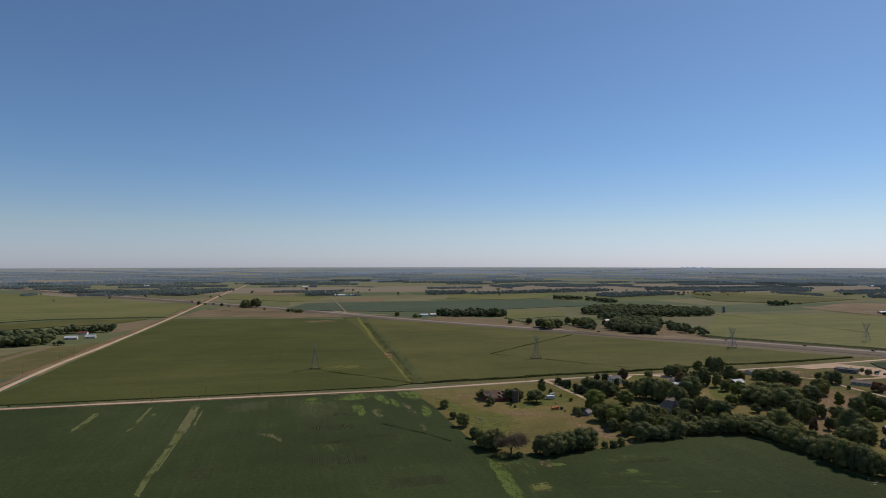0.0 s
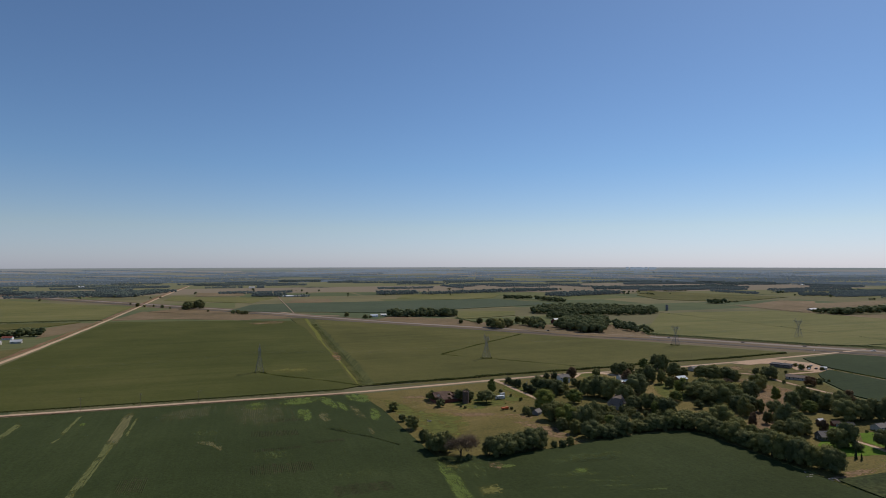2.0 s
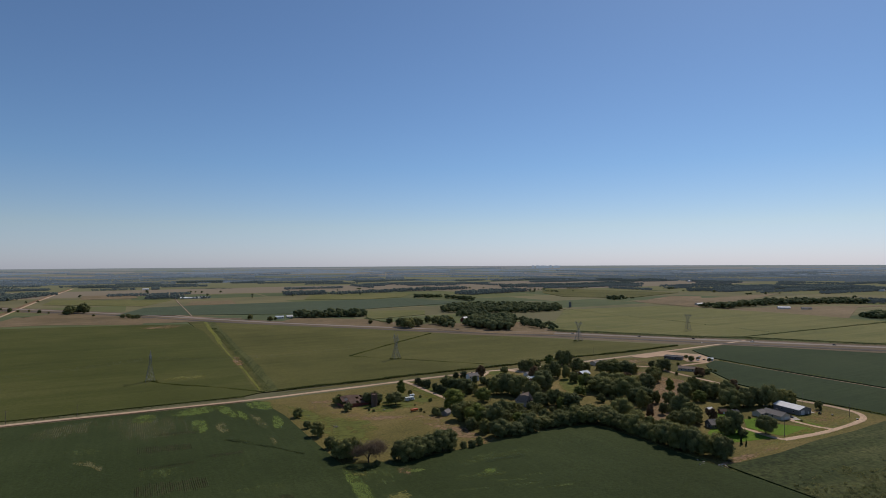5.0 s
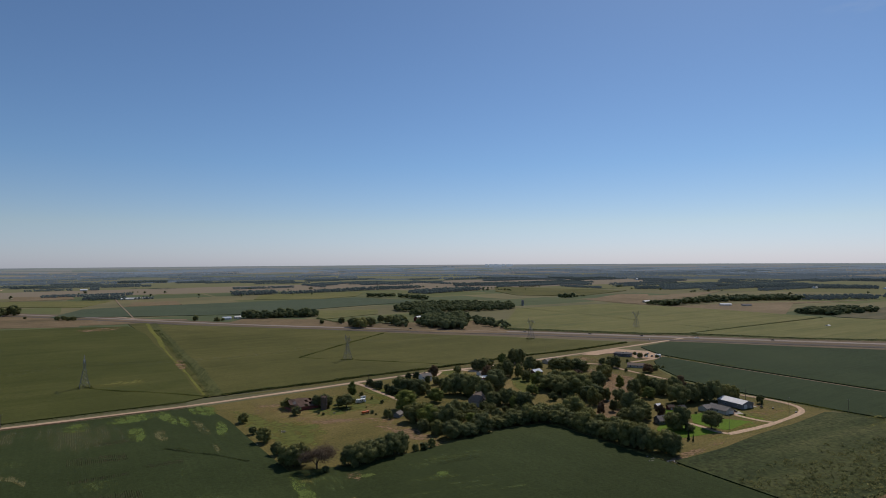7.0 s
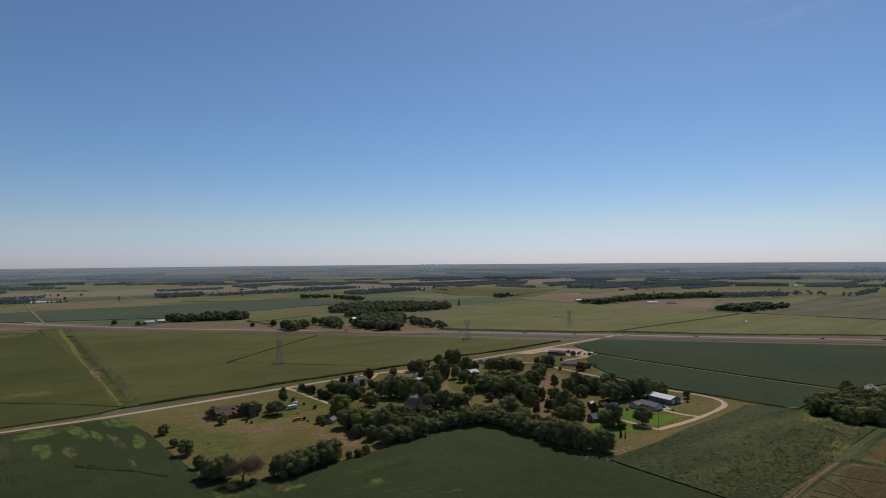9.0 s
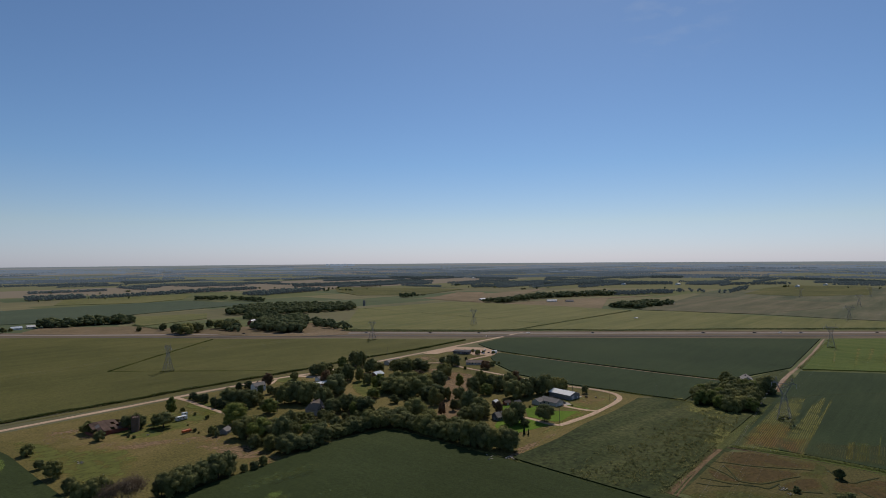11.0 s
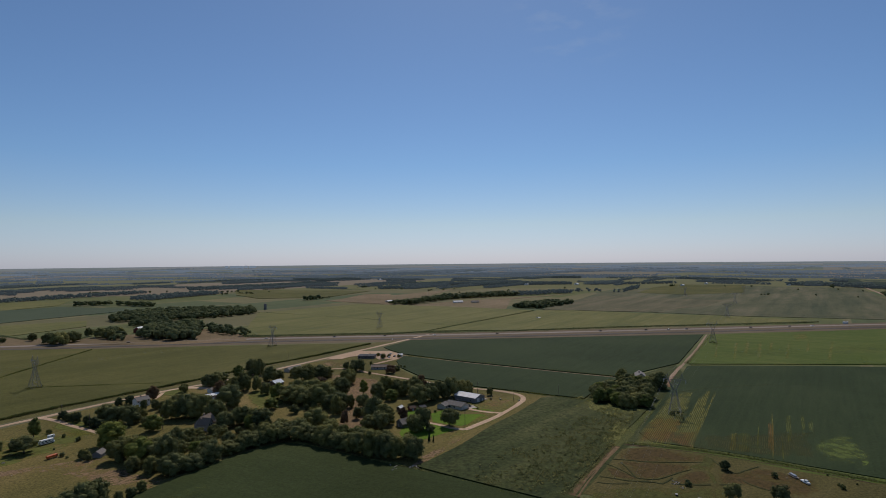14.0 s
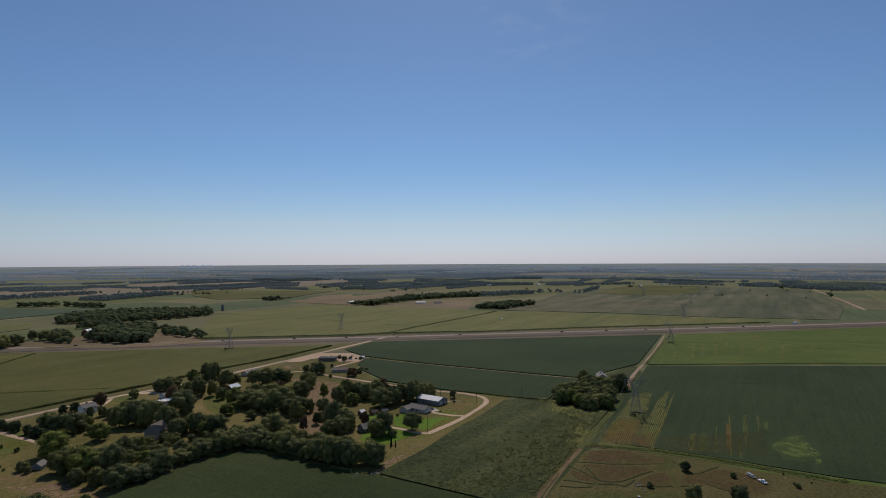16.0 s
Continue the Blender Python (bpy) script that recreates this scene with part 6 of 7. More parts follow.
# trees by the ranch house and the lot
plant("green", [(370.4, 534.6, 4), (404.7, 580.7, 4)], VILLAGE)
plant("shrub", [(418.0, 537.6, 3), (417.1, 543.3, 3), (444.1, 620.9, 4), (438.7, 603.5, 6), (448.1, 604.9, 4), (382.0, 580.1, 8), (456.5, 596.1, 4)], "small trees by the lot")
# farmhouse grove
for gx, gy in spots_in([(425, 306), (431, 290), (436, 271), (466, 280), (531, 304), (514, 314), (509, 327), (480, 330), (455, 325)], 10.5, 4):
    plant(pick.choice(["green", "light", "broad"]), [(gx, gy, pick.uniform(9, 12.5))], "farmhouse grove")
plant("green", [(518.2, 338.0, 12), (515.7, 299.2, 15), (522.2, 305.7, 13)], "farmhouse grove")
# bushes in the mown pasture
plant("juniper", [(352.0, 178.6, 5.5)], "pasture bushes")
plant("shrub", [(315.9, 160.8, 7.5), (330.6, 144.4, 7.5), (359.2, 156.4, 3), (366.6, 127.8, 2.6), (370.2, 130.3, 1.5), (316.5, 182.8, 3), (382.0, 138.2, 1.2), (378.3, 124.4, 1)], "pasture bushes")
# single trees along the highway
plant("broad", [(-512.3, 1512.3, 20), (-490.7, 1531.7, 23), (-512.1, 1551.7, 14), (175.1, 1046.9, 16), (185.0, 1028.8, 18), (203.5, 1046.9, 16), (245.4, 1075.1, 15), (251.0, 1046.8, 15)], "highway trees")
plant("green", [(-675.3, 1615.0, 11), (162.4, 1105.1, 12), (236.2, 1105.0, 14), (277.0, 1084.9, 12), (-99.5, 1270.1, 11), (128.4, 1115.5, 8), (-658.1, 1615.0, 6), (-634.6, 1614.9, 6), (-596.5, 1572.3, 8), (-733.9, 1707.7, 5)], "highway trees")
plant("shrub", [(-364.0, 1372.8, 9), (-353.3, 1372.8, 9), (-340.1, 1357.1, 8), (-332.2, 1357.1, 9), (-440.1, 1439.2, 5), (-569.2, 1551.8, 4), (-58.4, 1230.7, 9), (-48.1, 1243.6, 6)], "highway trees")

# woods too far off to count
N0 = 0
for pts, depth, h in (
        ([(-1486, 2260), (-907, 2063)], 170, 14), ([(-917, 2063), (-874, 2444)], 130, 14), ([(-630, 791), (-558, 818)], 42, 15), ([(-558, 818), (-531, 818)], 9, 7), ([(-689, 865), (-598, 884)], 34, 14), ([(-651, 818), (-588, 841)], 20, 13),
        ([(-629, 940), (-553, 979)], 16, 14), ([(-1025, 3077), (-846, 3076)], 70, 13), ([(-487, 2062), (-383, 2062)], 60, 14),
        ([(-46, 2136), (93, 2175)], 70, 15), ([(116, 2136), (352, 2257)], 40, 13), ([(352, 2257), (690, 2393)], 45, 14),
        ([(345, 1867), (438, 1838)], 30, 13), ([(438, 1838), (485, 1682)], 30, 13), ([(580, 1959), (860, 2135)], 110, 14),
        ([(884, 2493), (1245, 2492)], 220, 14), ([(1245, 2492), (1638, 2659)], 120, 13), ([(1785, 2920), (2085, 3070)], 100, 13),
        ([(-11, 1270), (56, 1257)], 35, 15), ([(56, 1270), (132, 1257)], 40, 16), ([(-381, 2027), (-278, 2062)], 15, 9),
        ([(-702, 3641), (-455, 3641)], 120, 14), ([(-2338, 3079), (-2105, 3001)], 150, 13), ([(-1938, 2726), (-1701, 2606)], 90, 13), ([(-2186, 3645), (-2062, 3644)], 150, 14),
        ([(1782, 3239), (1932, 3238)], 60, 12), ([(1348, 3426), (1664, 3330)], 60, 12), ([(-288, 3532), (-236, 3532)], 50, 14),
        ([(971, 1219), (1215, 1290)], 60, 13), ([(1215, 1290), (1455, 1243)], 90, 14), ([(1455, 1243), (1686, 1196)], 70, 13),
        ([(1743, 1235), (1796, 1164)], 12, 14), ([(1082, 952), (1109, 895)], 110, 13), ([(1109, 895), (1291, 920)], 80, 12),
        ([(1425, 1934), (1569, 1888)], 70, 13), ([(890, 1582), (944, 1591)], 25, 15), ([(961, 1610), (992, 1612)], 15, 8),
        ([(1880, 1111), (2162, 1215)], 20, 12), ([(1791, 1113), (1811, 1086)], 15, 14), ([(2654, 851), (2650, 598)], 250, 14),
        ([(2606, 660), (2498, 456)], 120, 14), ([(3131, 1534), (2962, 1041)], 60, 12), ([(1818, 1884), (2231, 1578)], 140, 13),
        ([(1830, 2293), (1884, 1988)], 40, 11), ([(1754, 3291), (1805, 3036)], 70, 13), ([(1882, 3082), (1978, 2927)], 90, 14),
        ([(2870, 2182), (2952, 2038)], 90, 14), ([(2347, 1405), (2580, 1271)], 50, 12), ([(1548, 3628), (1766, 3459)], 60, 12)):
    (ax, ay), (bx, by) = pts
    N0 += 1
    far = math.hypot(ax, ay)
    near = far < 1300
    spots = strip_spots(ax, ay, bx, by, depth if near else min(depth, 100), 9.5 if near else 12.5, N0)
    # woods past 1900 m get a little haze as emission in their leaves
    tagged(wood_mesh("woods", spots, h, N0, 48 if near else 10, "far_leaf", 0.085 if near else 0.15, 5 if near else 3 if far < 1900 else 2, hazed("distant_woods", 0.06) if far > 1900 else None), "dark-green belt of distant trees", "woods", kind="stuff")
for poly, h in (([(316, 1326), (388, 1270), (481, 1256), (587, 1270), (632, 1388), (558, 1456), (456, 1492), (361, 1456)], 13.5), ([(288, 1011), (317, 947), (344, 947), (393, 1047), (417, 1148), (345, 1148)], 16),
                ([(386, 1029), (393, 978), (410, 918), (434, 962), (432, 1038), (423, 1105)], 11), ([(245, 1029), (254, 994), (279, 1047), (290, 1126), (273, 1148)], 13), ([(319, 1194), (380, 1170), (400, 1270), (346, 1297)], 12)):
    N0 += 1
    tagged(wood_mesh("woods", spots_in(poly, 12.0, N0), h, N0, 46, "far_leaf", 0.1, 5), "dark-green wood of deciduous trees beside the highway", "woods", kind="stuff")
# hedges and woods of the open country behind
r = random.Random(21)
spots = []
ca, sn = math.cos(radians(GRID)), math.sin(radians(GRID))
for _ in range(130):
    az, d = radians(r.uniform(-52, 95)), 2300 + 1300 * r.random() ** 0.8
    x, y = HUB[0] + d * math.sin(az), HUB[1] + d * math.cos(az)
    ln, turn = r.uniform(80, 420), r.random() < 0.75
    dx, dy = (ca, sn) if turn else (-sn, ca)
    thick = r.choice((16, 24, 60))
    spots += strip_spots(x, y, x + dx * ln, y + dy * ln, thick, 8.5, r.randint(0, 9999))
spots = [p for p in spots if math.hypot(p[0] - HUB[0], p[1] - HUB[1]) < 3690]
# the leaves glow faintly bluish to stand for haze
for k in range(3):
    tagged(wood_mesh("woods", spots[k::3], 10.5, 900 + k, 5, leaf=0.2, lobes=2, material=hazed("hazy_hedgerows", 0.09)), "scattered hedgerows and woods of the far plain", "woods", kind="stuff")

# lone trees and thin hedges in the middle distance
r = random.Random(33)
near = []
for _ in range(75):
    az, d = radians(r.uniform(-48, 92)), r.uniform(2000, 2650)
    x, y = HUB[0] + d * math.sin(az), HUB[1] + d * math.cos(az)
    near.append((x, y))
    if r.random() < 0.35:
        dx, dy = (ca, sn) if r.random() < 0.7 else (-sn, ca)
        near += [(x + dx * 11 * k + r.uniform(-4, 4), y + dy * 11 * k + r.uniform(-4, 4)) for k in range(1, r.randint(3, 12))]
tagged(wood_mesh("woods", near, 9.0, 950, 24, leaf=0.12, lobes=4), "lone trees and thin hedges between far fields", "woods", kind="stuff")

# weeds standing up out of the poor field
tuft_spots = spots_in([(300, 300), (352, 302), (420, 296), (430, 272), (384, 256), (339, 243), (276, 224), (256, 221), (243, 251), (240, 290)], 1.7, 8)
keep = []
for x, y in tuft_spots:
    thick = 0.5 - max(0.0, (y - 250 - (x - 250) * 0.24)) * 0.032 - max(0.0, x - 385) * 0.01
    thick += 0.6 * noise.noise(Vector((x * 0.06, y * 0.06, 2))) + 0.5 * noise.noise(Vector((x * 0.16, y * 0.16, 5)))
    if pick.random() < thick:
        keep.append((x + pick.uniform(-0.8, 0.8), y + pick.uniform(-0.8, 0.8), pick.uniform(0.4, 1.4)))
tc = np.array([(x, y, 0.7 + 0.6 * g) for x, y, g in keep for _ in range(9)]) + np.random.default_rng(3).normal(0, 0.5, (len(keep) * 9, 3)) * np.array([1, 1, 0.35])
v, f = leaf_quads(tc, np.random.default_rng(4).normal(0, 1, tc.shape), np.repeat([g for _, _, g in keep], 9) * np.random.default_rng(5).uniform(0.25, 0.7, len(tc)), 6)
tagged(new("weeds", mesh_of("weeds", v.tolist(), f.tolist(), M["field_weed"])), "straw-coloured weeds standing above the soybeans", "weeds", kind="stuff")


# the models have served: only their copies stand in the place
for models in MODELS.values():
    for src in models:
        for ob in (*src.children, src):
            bpy.data.objects.remove(ob)


# ---- pylons and poles ----
def pylon(x, y, turn, wide, h=30.0):
    """A lattice pylon: four tapering legs, bracing, cross arms with hanging insulators."""
    t = empty("pylon", x, y, 0, turn)
    w0, w1, waist = (4.3 if wide else 2.7), 1.0, h * (0.6 if wide else 0.8)

    def corner(k, z):
        s = w0 + (w1 - w0) * min(z / waist, 1.0)
        if wide and z > waist:
            s = w1 + (z - waist) * 0.46
        return Vector((s * (1 if k in (0, 3) else -1), min(s, w1 + 3.3) * (1 if k < 2 else -1) * (1 if z <= waist else w1 / s), z))
    for k in range(4):
        bm = bmesh.new()
        for a, b in ((-0.3, waist), (waist, h * 0.86 if wide else h)):
            strut(bm, corner(k, a), corner(k, b), 0.16)
        part("leg", bm, M["steel"], t)
    bm = bmesh.new()
    levels = [0, 4.5, 8.5, 12, 15, 17.5, 20, 22.2, 24.2, 26, 28] if not wide else [0, 4.5, 8.5, 12, 15, waist, 22, 25.5]
    for za, zb in zip(levels, levels[1:]):
        for k in range(4):
            strut(bm, corner(k, za), corner((k + 1) % 4, zb), 0.08, 3)
            strut(bm, corner((k + 1) % 4, za), corner(k, zb), 0.08, 3)
            strut(bm, corner(k, zb), corner((k + 1) % 4, zb), 0.08, 3)
    part("bracing", bm, M["steel"], t)
    arms = ((h * 0.86, 8.2, (-7.6, 0, 7.6)),) if wide else ((h * 0.7, 4.2, (-4, 4)), (h * 0.83, 5.0, (-4.8, 4.8)), (h * 0.95, 3.6, (-3.4, 3.4)))
    for z, reach, drops in arms:
        bm = bmesh.new()
        for sgn in (-1, 1):
            for dy in (-0.5, 0.5):
                strut(bm, (-reach, 0, z), (reach, dy, z) if sgn > 0 else (reach, 0, z), 0.11)
            strut(bm, (0, 0, z + 2.0), (sgn * reach, 0, z), 0.11)
            for q in range(1, 5):
                strut(bm, (sgn * reach * q / 5, 0, z), (sgn * reach * (q - 0.5) / 5, 0, z + 2.0 * (1 - (q - 0.5) / 5)), 0.06, 3)
        if wide:
            for sgn in (-1, 1):
                strut(bm, (sgn * 4.0, 0, z), (sgn * 4.9, 0, h), 0.14)
                strut(bm, (sgn * 6.2, 0, z), (sgn * 4.9, 0, h), 0.11)
        part("cross_arm", bm, M["steel"], t)
        for dx in drops:
            bm = bmesh.new()
            strut(bm, (dx, 0, z), (dx, 0, z - 2.6), 0.1, 6)
            for q in range(5):
                strut(bm, (dx, 0, z - 0.5 - q * 0.42), (dx, 0, z - 0.6 - q * 0.42), 0.2, 6)
            part("insulator", bm, M["glass_ins"], t)
    for k in range(4):
        c = corner(k, 0)
        part("footing", boxed(c.x - .5, c.x + .5, c.y - .5, c.y + .5, -0.4, 0.5, bevel=0.05), M["rubble"], t)
    return tagged(t, "grey lattice steel pylon with a wide cross arm in fields" if wide else "narrow grey lattice steel pylon in a crop field", "pylon", "pylons of the power lines")


def cables(name, stands, offsets):
    """Sagging cables from pylon to pylon."""
    bm = bmesh.new()
    for (xa, ya), (xb, yb) in zip(stands, stands[1:]):
        d = Vector((xb - xa, yb - ya, 0)).normalized()
        n = Vector((-d.y, d.x, 0))
        for off, z in offsets:
            prev = None
            for k in range(17):
                t = k / 16
                p = Vector((xa + (xb - xa) * t, ya + (yb - ya) * t, z - 4 * 7.0 * t * (1 - t))) + n * off
                if prev is not None:
                    strut(bm, prev, p, 0.016, 3)
                prev = p
    me = bpy.data.meshes.new(name)
    bm.to_mesh(me)
    bm.free()
    me.materials.append(M["wire"])
    return tagged(new(name, me), "thin sagging power cables between pylons", "cables", kind="stuff")


LINE_A = [(-139, 635), (112, 703), (391, 790), (617, 852)]
LINE_B = [(40, 100), (442, 250), (827, 382), (1174, 499), (1535, 622), (1920, 742)]
for i, (x, y) in enumerate(LINE_A):
    pylon(x, y, 105, True)
for x, y in LINE_B[1:]:
    pylon(x, y, 108, True)
pylon(1734, 839, 105, True)
cables("power_cables", [(-420, 560)] + LINE_A + [(880, 925)], ((-7.6, 23.2), (0, 23.2), (7.6, 23.2)))
cables("power_cables", LINE_B, ((-7.6, 23.2), (0, 23.2), (7.6, 23.2), (-4.9, 30), (4.9, 30)))
for k, (x, y) in enumerate(LINE_A[:3] + LINE_B[1:3]):
    sp = [(x + pick.uniform(-7, 7), y + pick.uniform(-4, 4)) for _ in range(22)]
    tagged(wood_mesh("rank_weeds", sp, 1.6, 300 + k, 14, "corn", 0.25, 2), "rank dark weeds round a pylon's foot", "weeds", kind="stuff")


def pole(x, y, turn, h=10.0, lamp=False):
    t = empty("utility_pole", x, y, 0, turn)
    bm = bmesh.new()
    strut(bm, (0, 0, -0.3), (0, 0, h), 0.17, 8, 0.11)
    part("post", bm, M["wood_pole"], t)
    part("cross_arm", boxed(-1.2, 1.2, -0.06, 0.06, h - 0.7, h - 0.55), M["wood_pole"], t)
    for dx in (-1.1, 0, 1.1):
        bm = bmesh.new()
        strut(bm, (dx, 0, h - 0.55), (dx, 0, h - 0.3), 0.06, 6)
        part("insulator", bm, M["glass_ins"], t)
    return tagged(t, "grey wooden utility pole with a short cross arm", "utility pole", "utility poles")


for x, y in [(311, 338), (389, 401), (393, 364), (354, 453)] + [(-321, 474), (-242, 486), (-202, 498), (-159, 506)] + [(110, 564), (119, 518), (155, 478), (349, 666), (428, 344)] + [(-450, 686), (-454, 719), (-438, 610)]:
    pole(x, y, 60)


# ---- buildings ----
def house(name, label, x, y, turn, ln, wd, eave, rise, wall, roof, doors=(), windows=(), over=0.5, chimney=False, category="house", ridge_end=0.0, base=0.0):
    """A gabled building, its ridge along its own x. doors, windows: (side, place along it, width, height, sill), sides f, b, l, r."""
    t = empty(name, x, y, base, turn)
    hx, hy = ln / 2, wd / 2
    bm = bmesh.new()
    prof = [(-hy, -0.3), (hy, -0.3), (hy, eave), (0, eave + rise), (-hy, eave)]
    ends = [[bm.verts.new((sx, py, pz)) for py, pz in prof] for sx in (-hx, hx)]
    bm.faces.new(ends[0][::-1])
    bm.faces.new(ends[1])
    for k in range(5):
        bm.faces.new((ends[0][k], ends[0][(k + 1) % 5], ends[1][(k + 1) % 5], ends[1][k]))
    bmesh.ops.recalc_face_normals(bm, faces=bm.faces)
    part("wall", bm, M[wall], t)
    slope = math.atan2(rise, hy)
    run = hy + over
    for sgn in (-1, 1):
        bm = bmesh.new()
        z_low, z_top = eave - over * math.tan(slope), eave + rise
        quad = [(-hx - over, sgn * run, z_low), (hx + over, sgn * run, z_low), (hx + over - ridge_end, 0, z_top), (-hx - over + ridge_end, 0, z_top)]
        lo = [bm.verts.new((a, b, c + 0.04)) for a, b, c in quad]
        hi = [bm.verts.new((a, b, c + 0.24)) for a, b, c in quad]
        bm.faces.new(lo[::-1])
        bm.faces.new(hi)
        for k in range(4):
            bm.faces.new((lo[k], lo[(k + 1) % 4], hi[(k + 1) % 4], hi[k]))
        bmesh.ops.recalc_face_normals(bm, faces=bm.faces)
        part("roof", bm, M[roof], t)
    bm = boxed(-hx - over + ridge_end, hx + over - ridge_end, -0.16, 0.16, eave + rise + 0.12, eave + rise + 0.3, bevel=0.04)
    part("ridge_cap", bm, M[roof], t)

    def on(side, at, w, h, sill, depth):
        if side in "fb":
            s = -1 if side == "f" else 1
            y0, y1 = sorted((s * (hy + 0.002), s * (hy + depth)))
            return (at - w / 2, at + w / 2, y0, y1, sill, sill + h)
        s = -1 if side == "l" else 1
        x0, x1 = sorted((s * (hx + 0.002), s * (hx + depth)))
        return (x0, x1, at - w / 2, at + w / 2, sill, sill + h)
    for d in doors:
        part("door", boxed(*on(*d, 0.07), bevel=0.02), M["door"], t, "pale door")
    for side, at, w, h, sill in windows:
        fr = part("window", boxed(*on(side, at, w + 0.24, h + 0.24, sill - 0.12, 0.06), bevel=0.015), M["trim"], t, "white-framed window")
        part("pane", boxed(*on(side, at, w, h, sill, 0.085)), M["dark_glass"], fr)
    if chimney:
        part("chimney", boxed(-0.5, 0.5, 0.6, 1.5, eave, eave + rise + 1.0, bevel=0.04), M["brick"], t, "brick chimney")
    return tagged(t, label, category)


def rowed(side, n, gap, w=1.0, h=1.3, sill=1.0, mid=0.0):
    return [(side, mid + (k - (n - 1) / 2) * gap, w, h, sill) for k in range(n)]


A = GRID
house("metal_shed", "large grey metal shed with a pale ribbed roof and white doors", 366.3, 388.3, -82, 21.0, 13.0, 3.9, 1.9, "grey_wall", "metal_roof",
                  doors=[("r", -2.5, 3.6, 3.4, 0.0), ("r", 3.6, 1.0, 2.1, 0.0)], windows=[("f", 6.0, 1.0, 0.9, 1.4), ("f", -4.0, 1.0, 0.9, 1.4)], category="shed")
house("house", "low grey-roofed house with a white garage door", 341.5, 377.5, -82, 16.0, 9.0, 2.8, 2.2, "cream", "shingle",
      doors=[("r", 1.0, 4.8, 2.3, 0.0), ("f", 1.0, 1.0, 2.05, 0.2)], windows=rowed("f", 3, 4.2, 1.4, 1.1, 1.0, -3.5), chimney=True)
house("garage_wing", "small grey-roofed wing of a house", 333, 384, A, 7.0, 7.0, 2.6, 1.9, "cream", "shingle", windows=rowed("f", 2, 3.0), category="house")
house("house", "small grey house with a brown shingle roof beside trees", 281, 367, A - 20, 9.5, 8.0, 2.7, 2.6, "grey_wall", "shingle",
      doors=[("l", 1.0, 1.0, 2.05, 0.1)], windows=rowed("f", 2, 4.0) + rowed("l", 1, 1, mid=-2.0))
house("garden_shed", "small brown garden shed with a faded roof", 305, 403, A, 4.5, 3.5, 2.2, 1.1, "brown_wall", "metal_roof", doors=[("f", 0, 1.2, 1.9, 0)], category="shed")
house("garden_shed", "small reddish shed among trees", 311, 396, A - 20, 5.0, 3.6, 2.2, 1.2, "red_wall", "shingle_brown", doors=[("f", 0, 1.2, 1.9, 0)], category="shed")
house("garden_shed", "small dark garden shed on the lawn", 318, 392, A - 20, 5.0, 3.6, 2.2, 1.2, "brown_wall", "shingle_dark", doors=[("f", 0, 1.2, 1.9, 0)], category="shed")
house("garden_shed", "small white shed under trees", 336, 413, A, 3.6, 3.0, 2.1, 0.8, "white", "metal_roof", doors=[("f", 0, 1.0, 1.9, 0)], category="shed")
house("shed", "small grey shed with a grey roof at the tree edge", 109.5, 445.5, A + 35, 6.5, 5.0, 2.2, 1.6, "grey_boards", "shingle", doors=[("f", 1.5, 2.0, 1.9, 0)], category="shed")
house("farmhouse", "white two-storey farmhouse with a grey roof", 164, 560.5, A, 10.5, 7.0, 5.2, 2.2, "white", "shingle",
      doors=[("f", 3.5, 1.0, 2.1, 0.2)], windows=rowed("f", 4, 2.8, 0.9, 1.4, 3.8) + rowed("f", 3, 2.8, 0.9, 1.4, 1.0, -1.5) + rowed("r", 2, 3.0, 0.9, 1.4, 3.8), chimney=True)
house("old_house", "tall grey old house with steep dark gables among trees", 178.5, 462, A + 20, 11.5, 9.5, 4.0, 4.6, "grey_boards", "shingle_warm",
             windows=rowed("f", 3, 3.2, 0.9, 1.5, 2.6) + rowed("l", 2, 3.0, 0.9, 1.5, 2.6), chimney=True)
house("old_house_wing", "steep grey gabled wing of an old house", 176.3, 456.5, A - 70, 8.0, 6.5, 4.2, 3.9, "grey_boards", "shingle_warm", windows=rowed("r", 2, 2.4, 0.9, 1.5, 3.2))
house("open_shed", "shed with a bright pale metal roof and red walls", 216, 545, A - 8, 11.5, 9.0, 3.4, 0.9, "red_wall", "metal_roof", doors=[("f", -2, 2.6, 2.4, 0)], category="shed")
house("garage", "low white garage with a grey roof", 226, 569, A, 9.0, 7.0, 2.7, 1.6, "white", "shingle", doors=[("f", -2, 2.6, 2.1, 0), ("f", 2, 2.6, 2.1, 0)], category="garage")
house("house", "house with a bright bluish metal roof beside trees", 279, 556, A + 6, 10.5, 8.5, 2.6, 2.3, "brown_wall", "blue_roof", doors=[("f", 1, 1.0, 2.05, 0.1)], windows=rowed("f", 3, 3.6))
house("long_house", "long low grey-roofed house by the gravel road", 325, 609, A + 4, 19.0, 9.0, 2.8, 1.9, "cream", "shingle", windows=rowed("f", 5, 3.4), doors=[("f", 1.6, 1.0, 2.05, 0.1)])
house("house", "low pale-roofed house under trees", 296, 598, A, 12.0, 8.0, 2.7, 1.8, "white", "shingle", windows=rowed("f", 3, 3.4))
house("ranch_house", "low pale ranch house with a brownish roof beside the field", 396, 553, A - 55, 17.0, 8.0, 2.7, 1.8, "cream", "shingle_warm", windows=rowed("f", 4, 3.6), doors=[("f", 1.8, 1.0, 2.05, 0.1)])
house("garden_shed", "small pale shed near the ranch house", 407, 537, A - 55, 5.0, 4.0, 2.3, 1.2, "white", "metal_roof", doors=[("f", 0, 1.2, 1.9, 0)], category="shed")
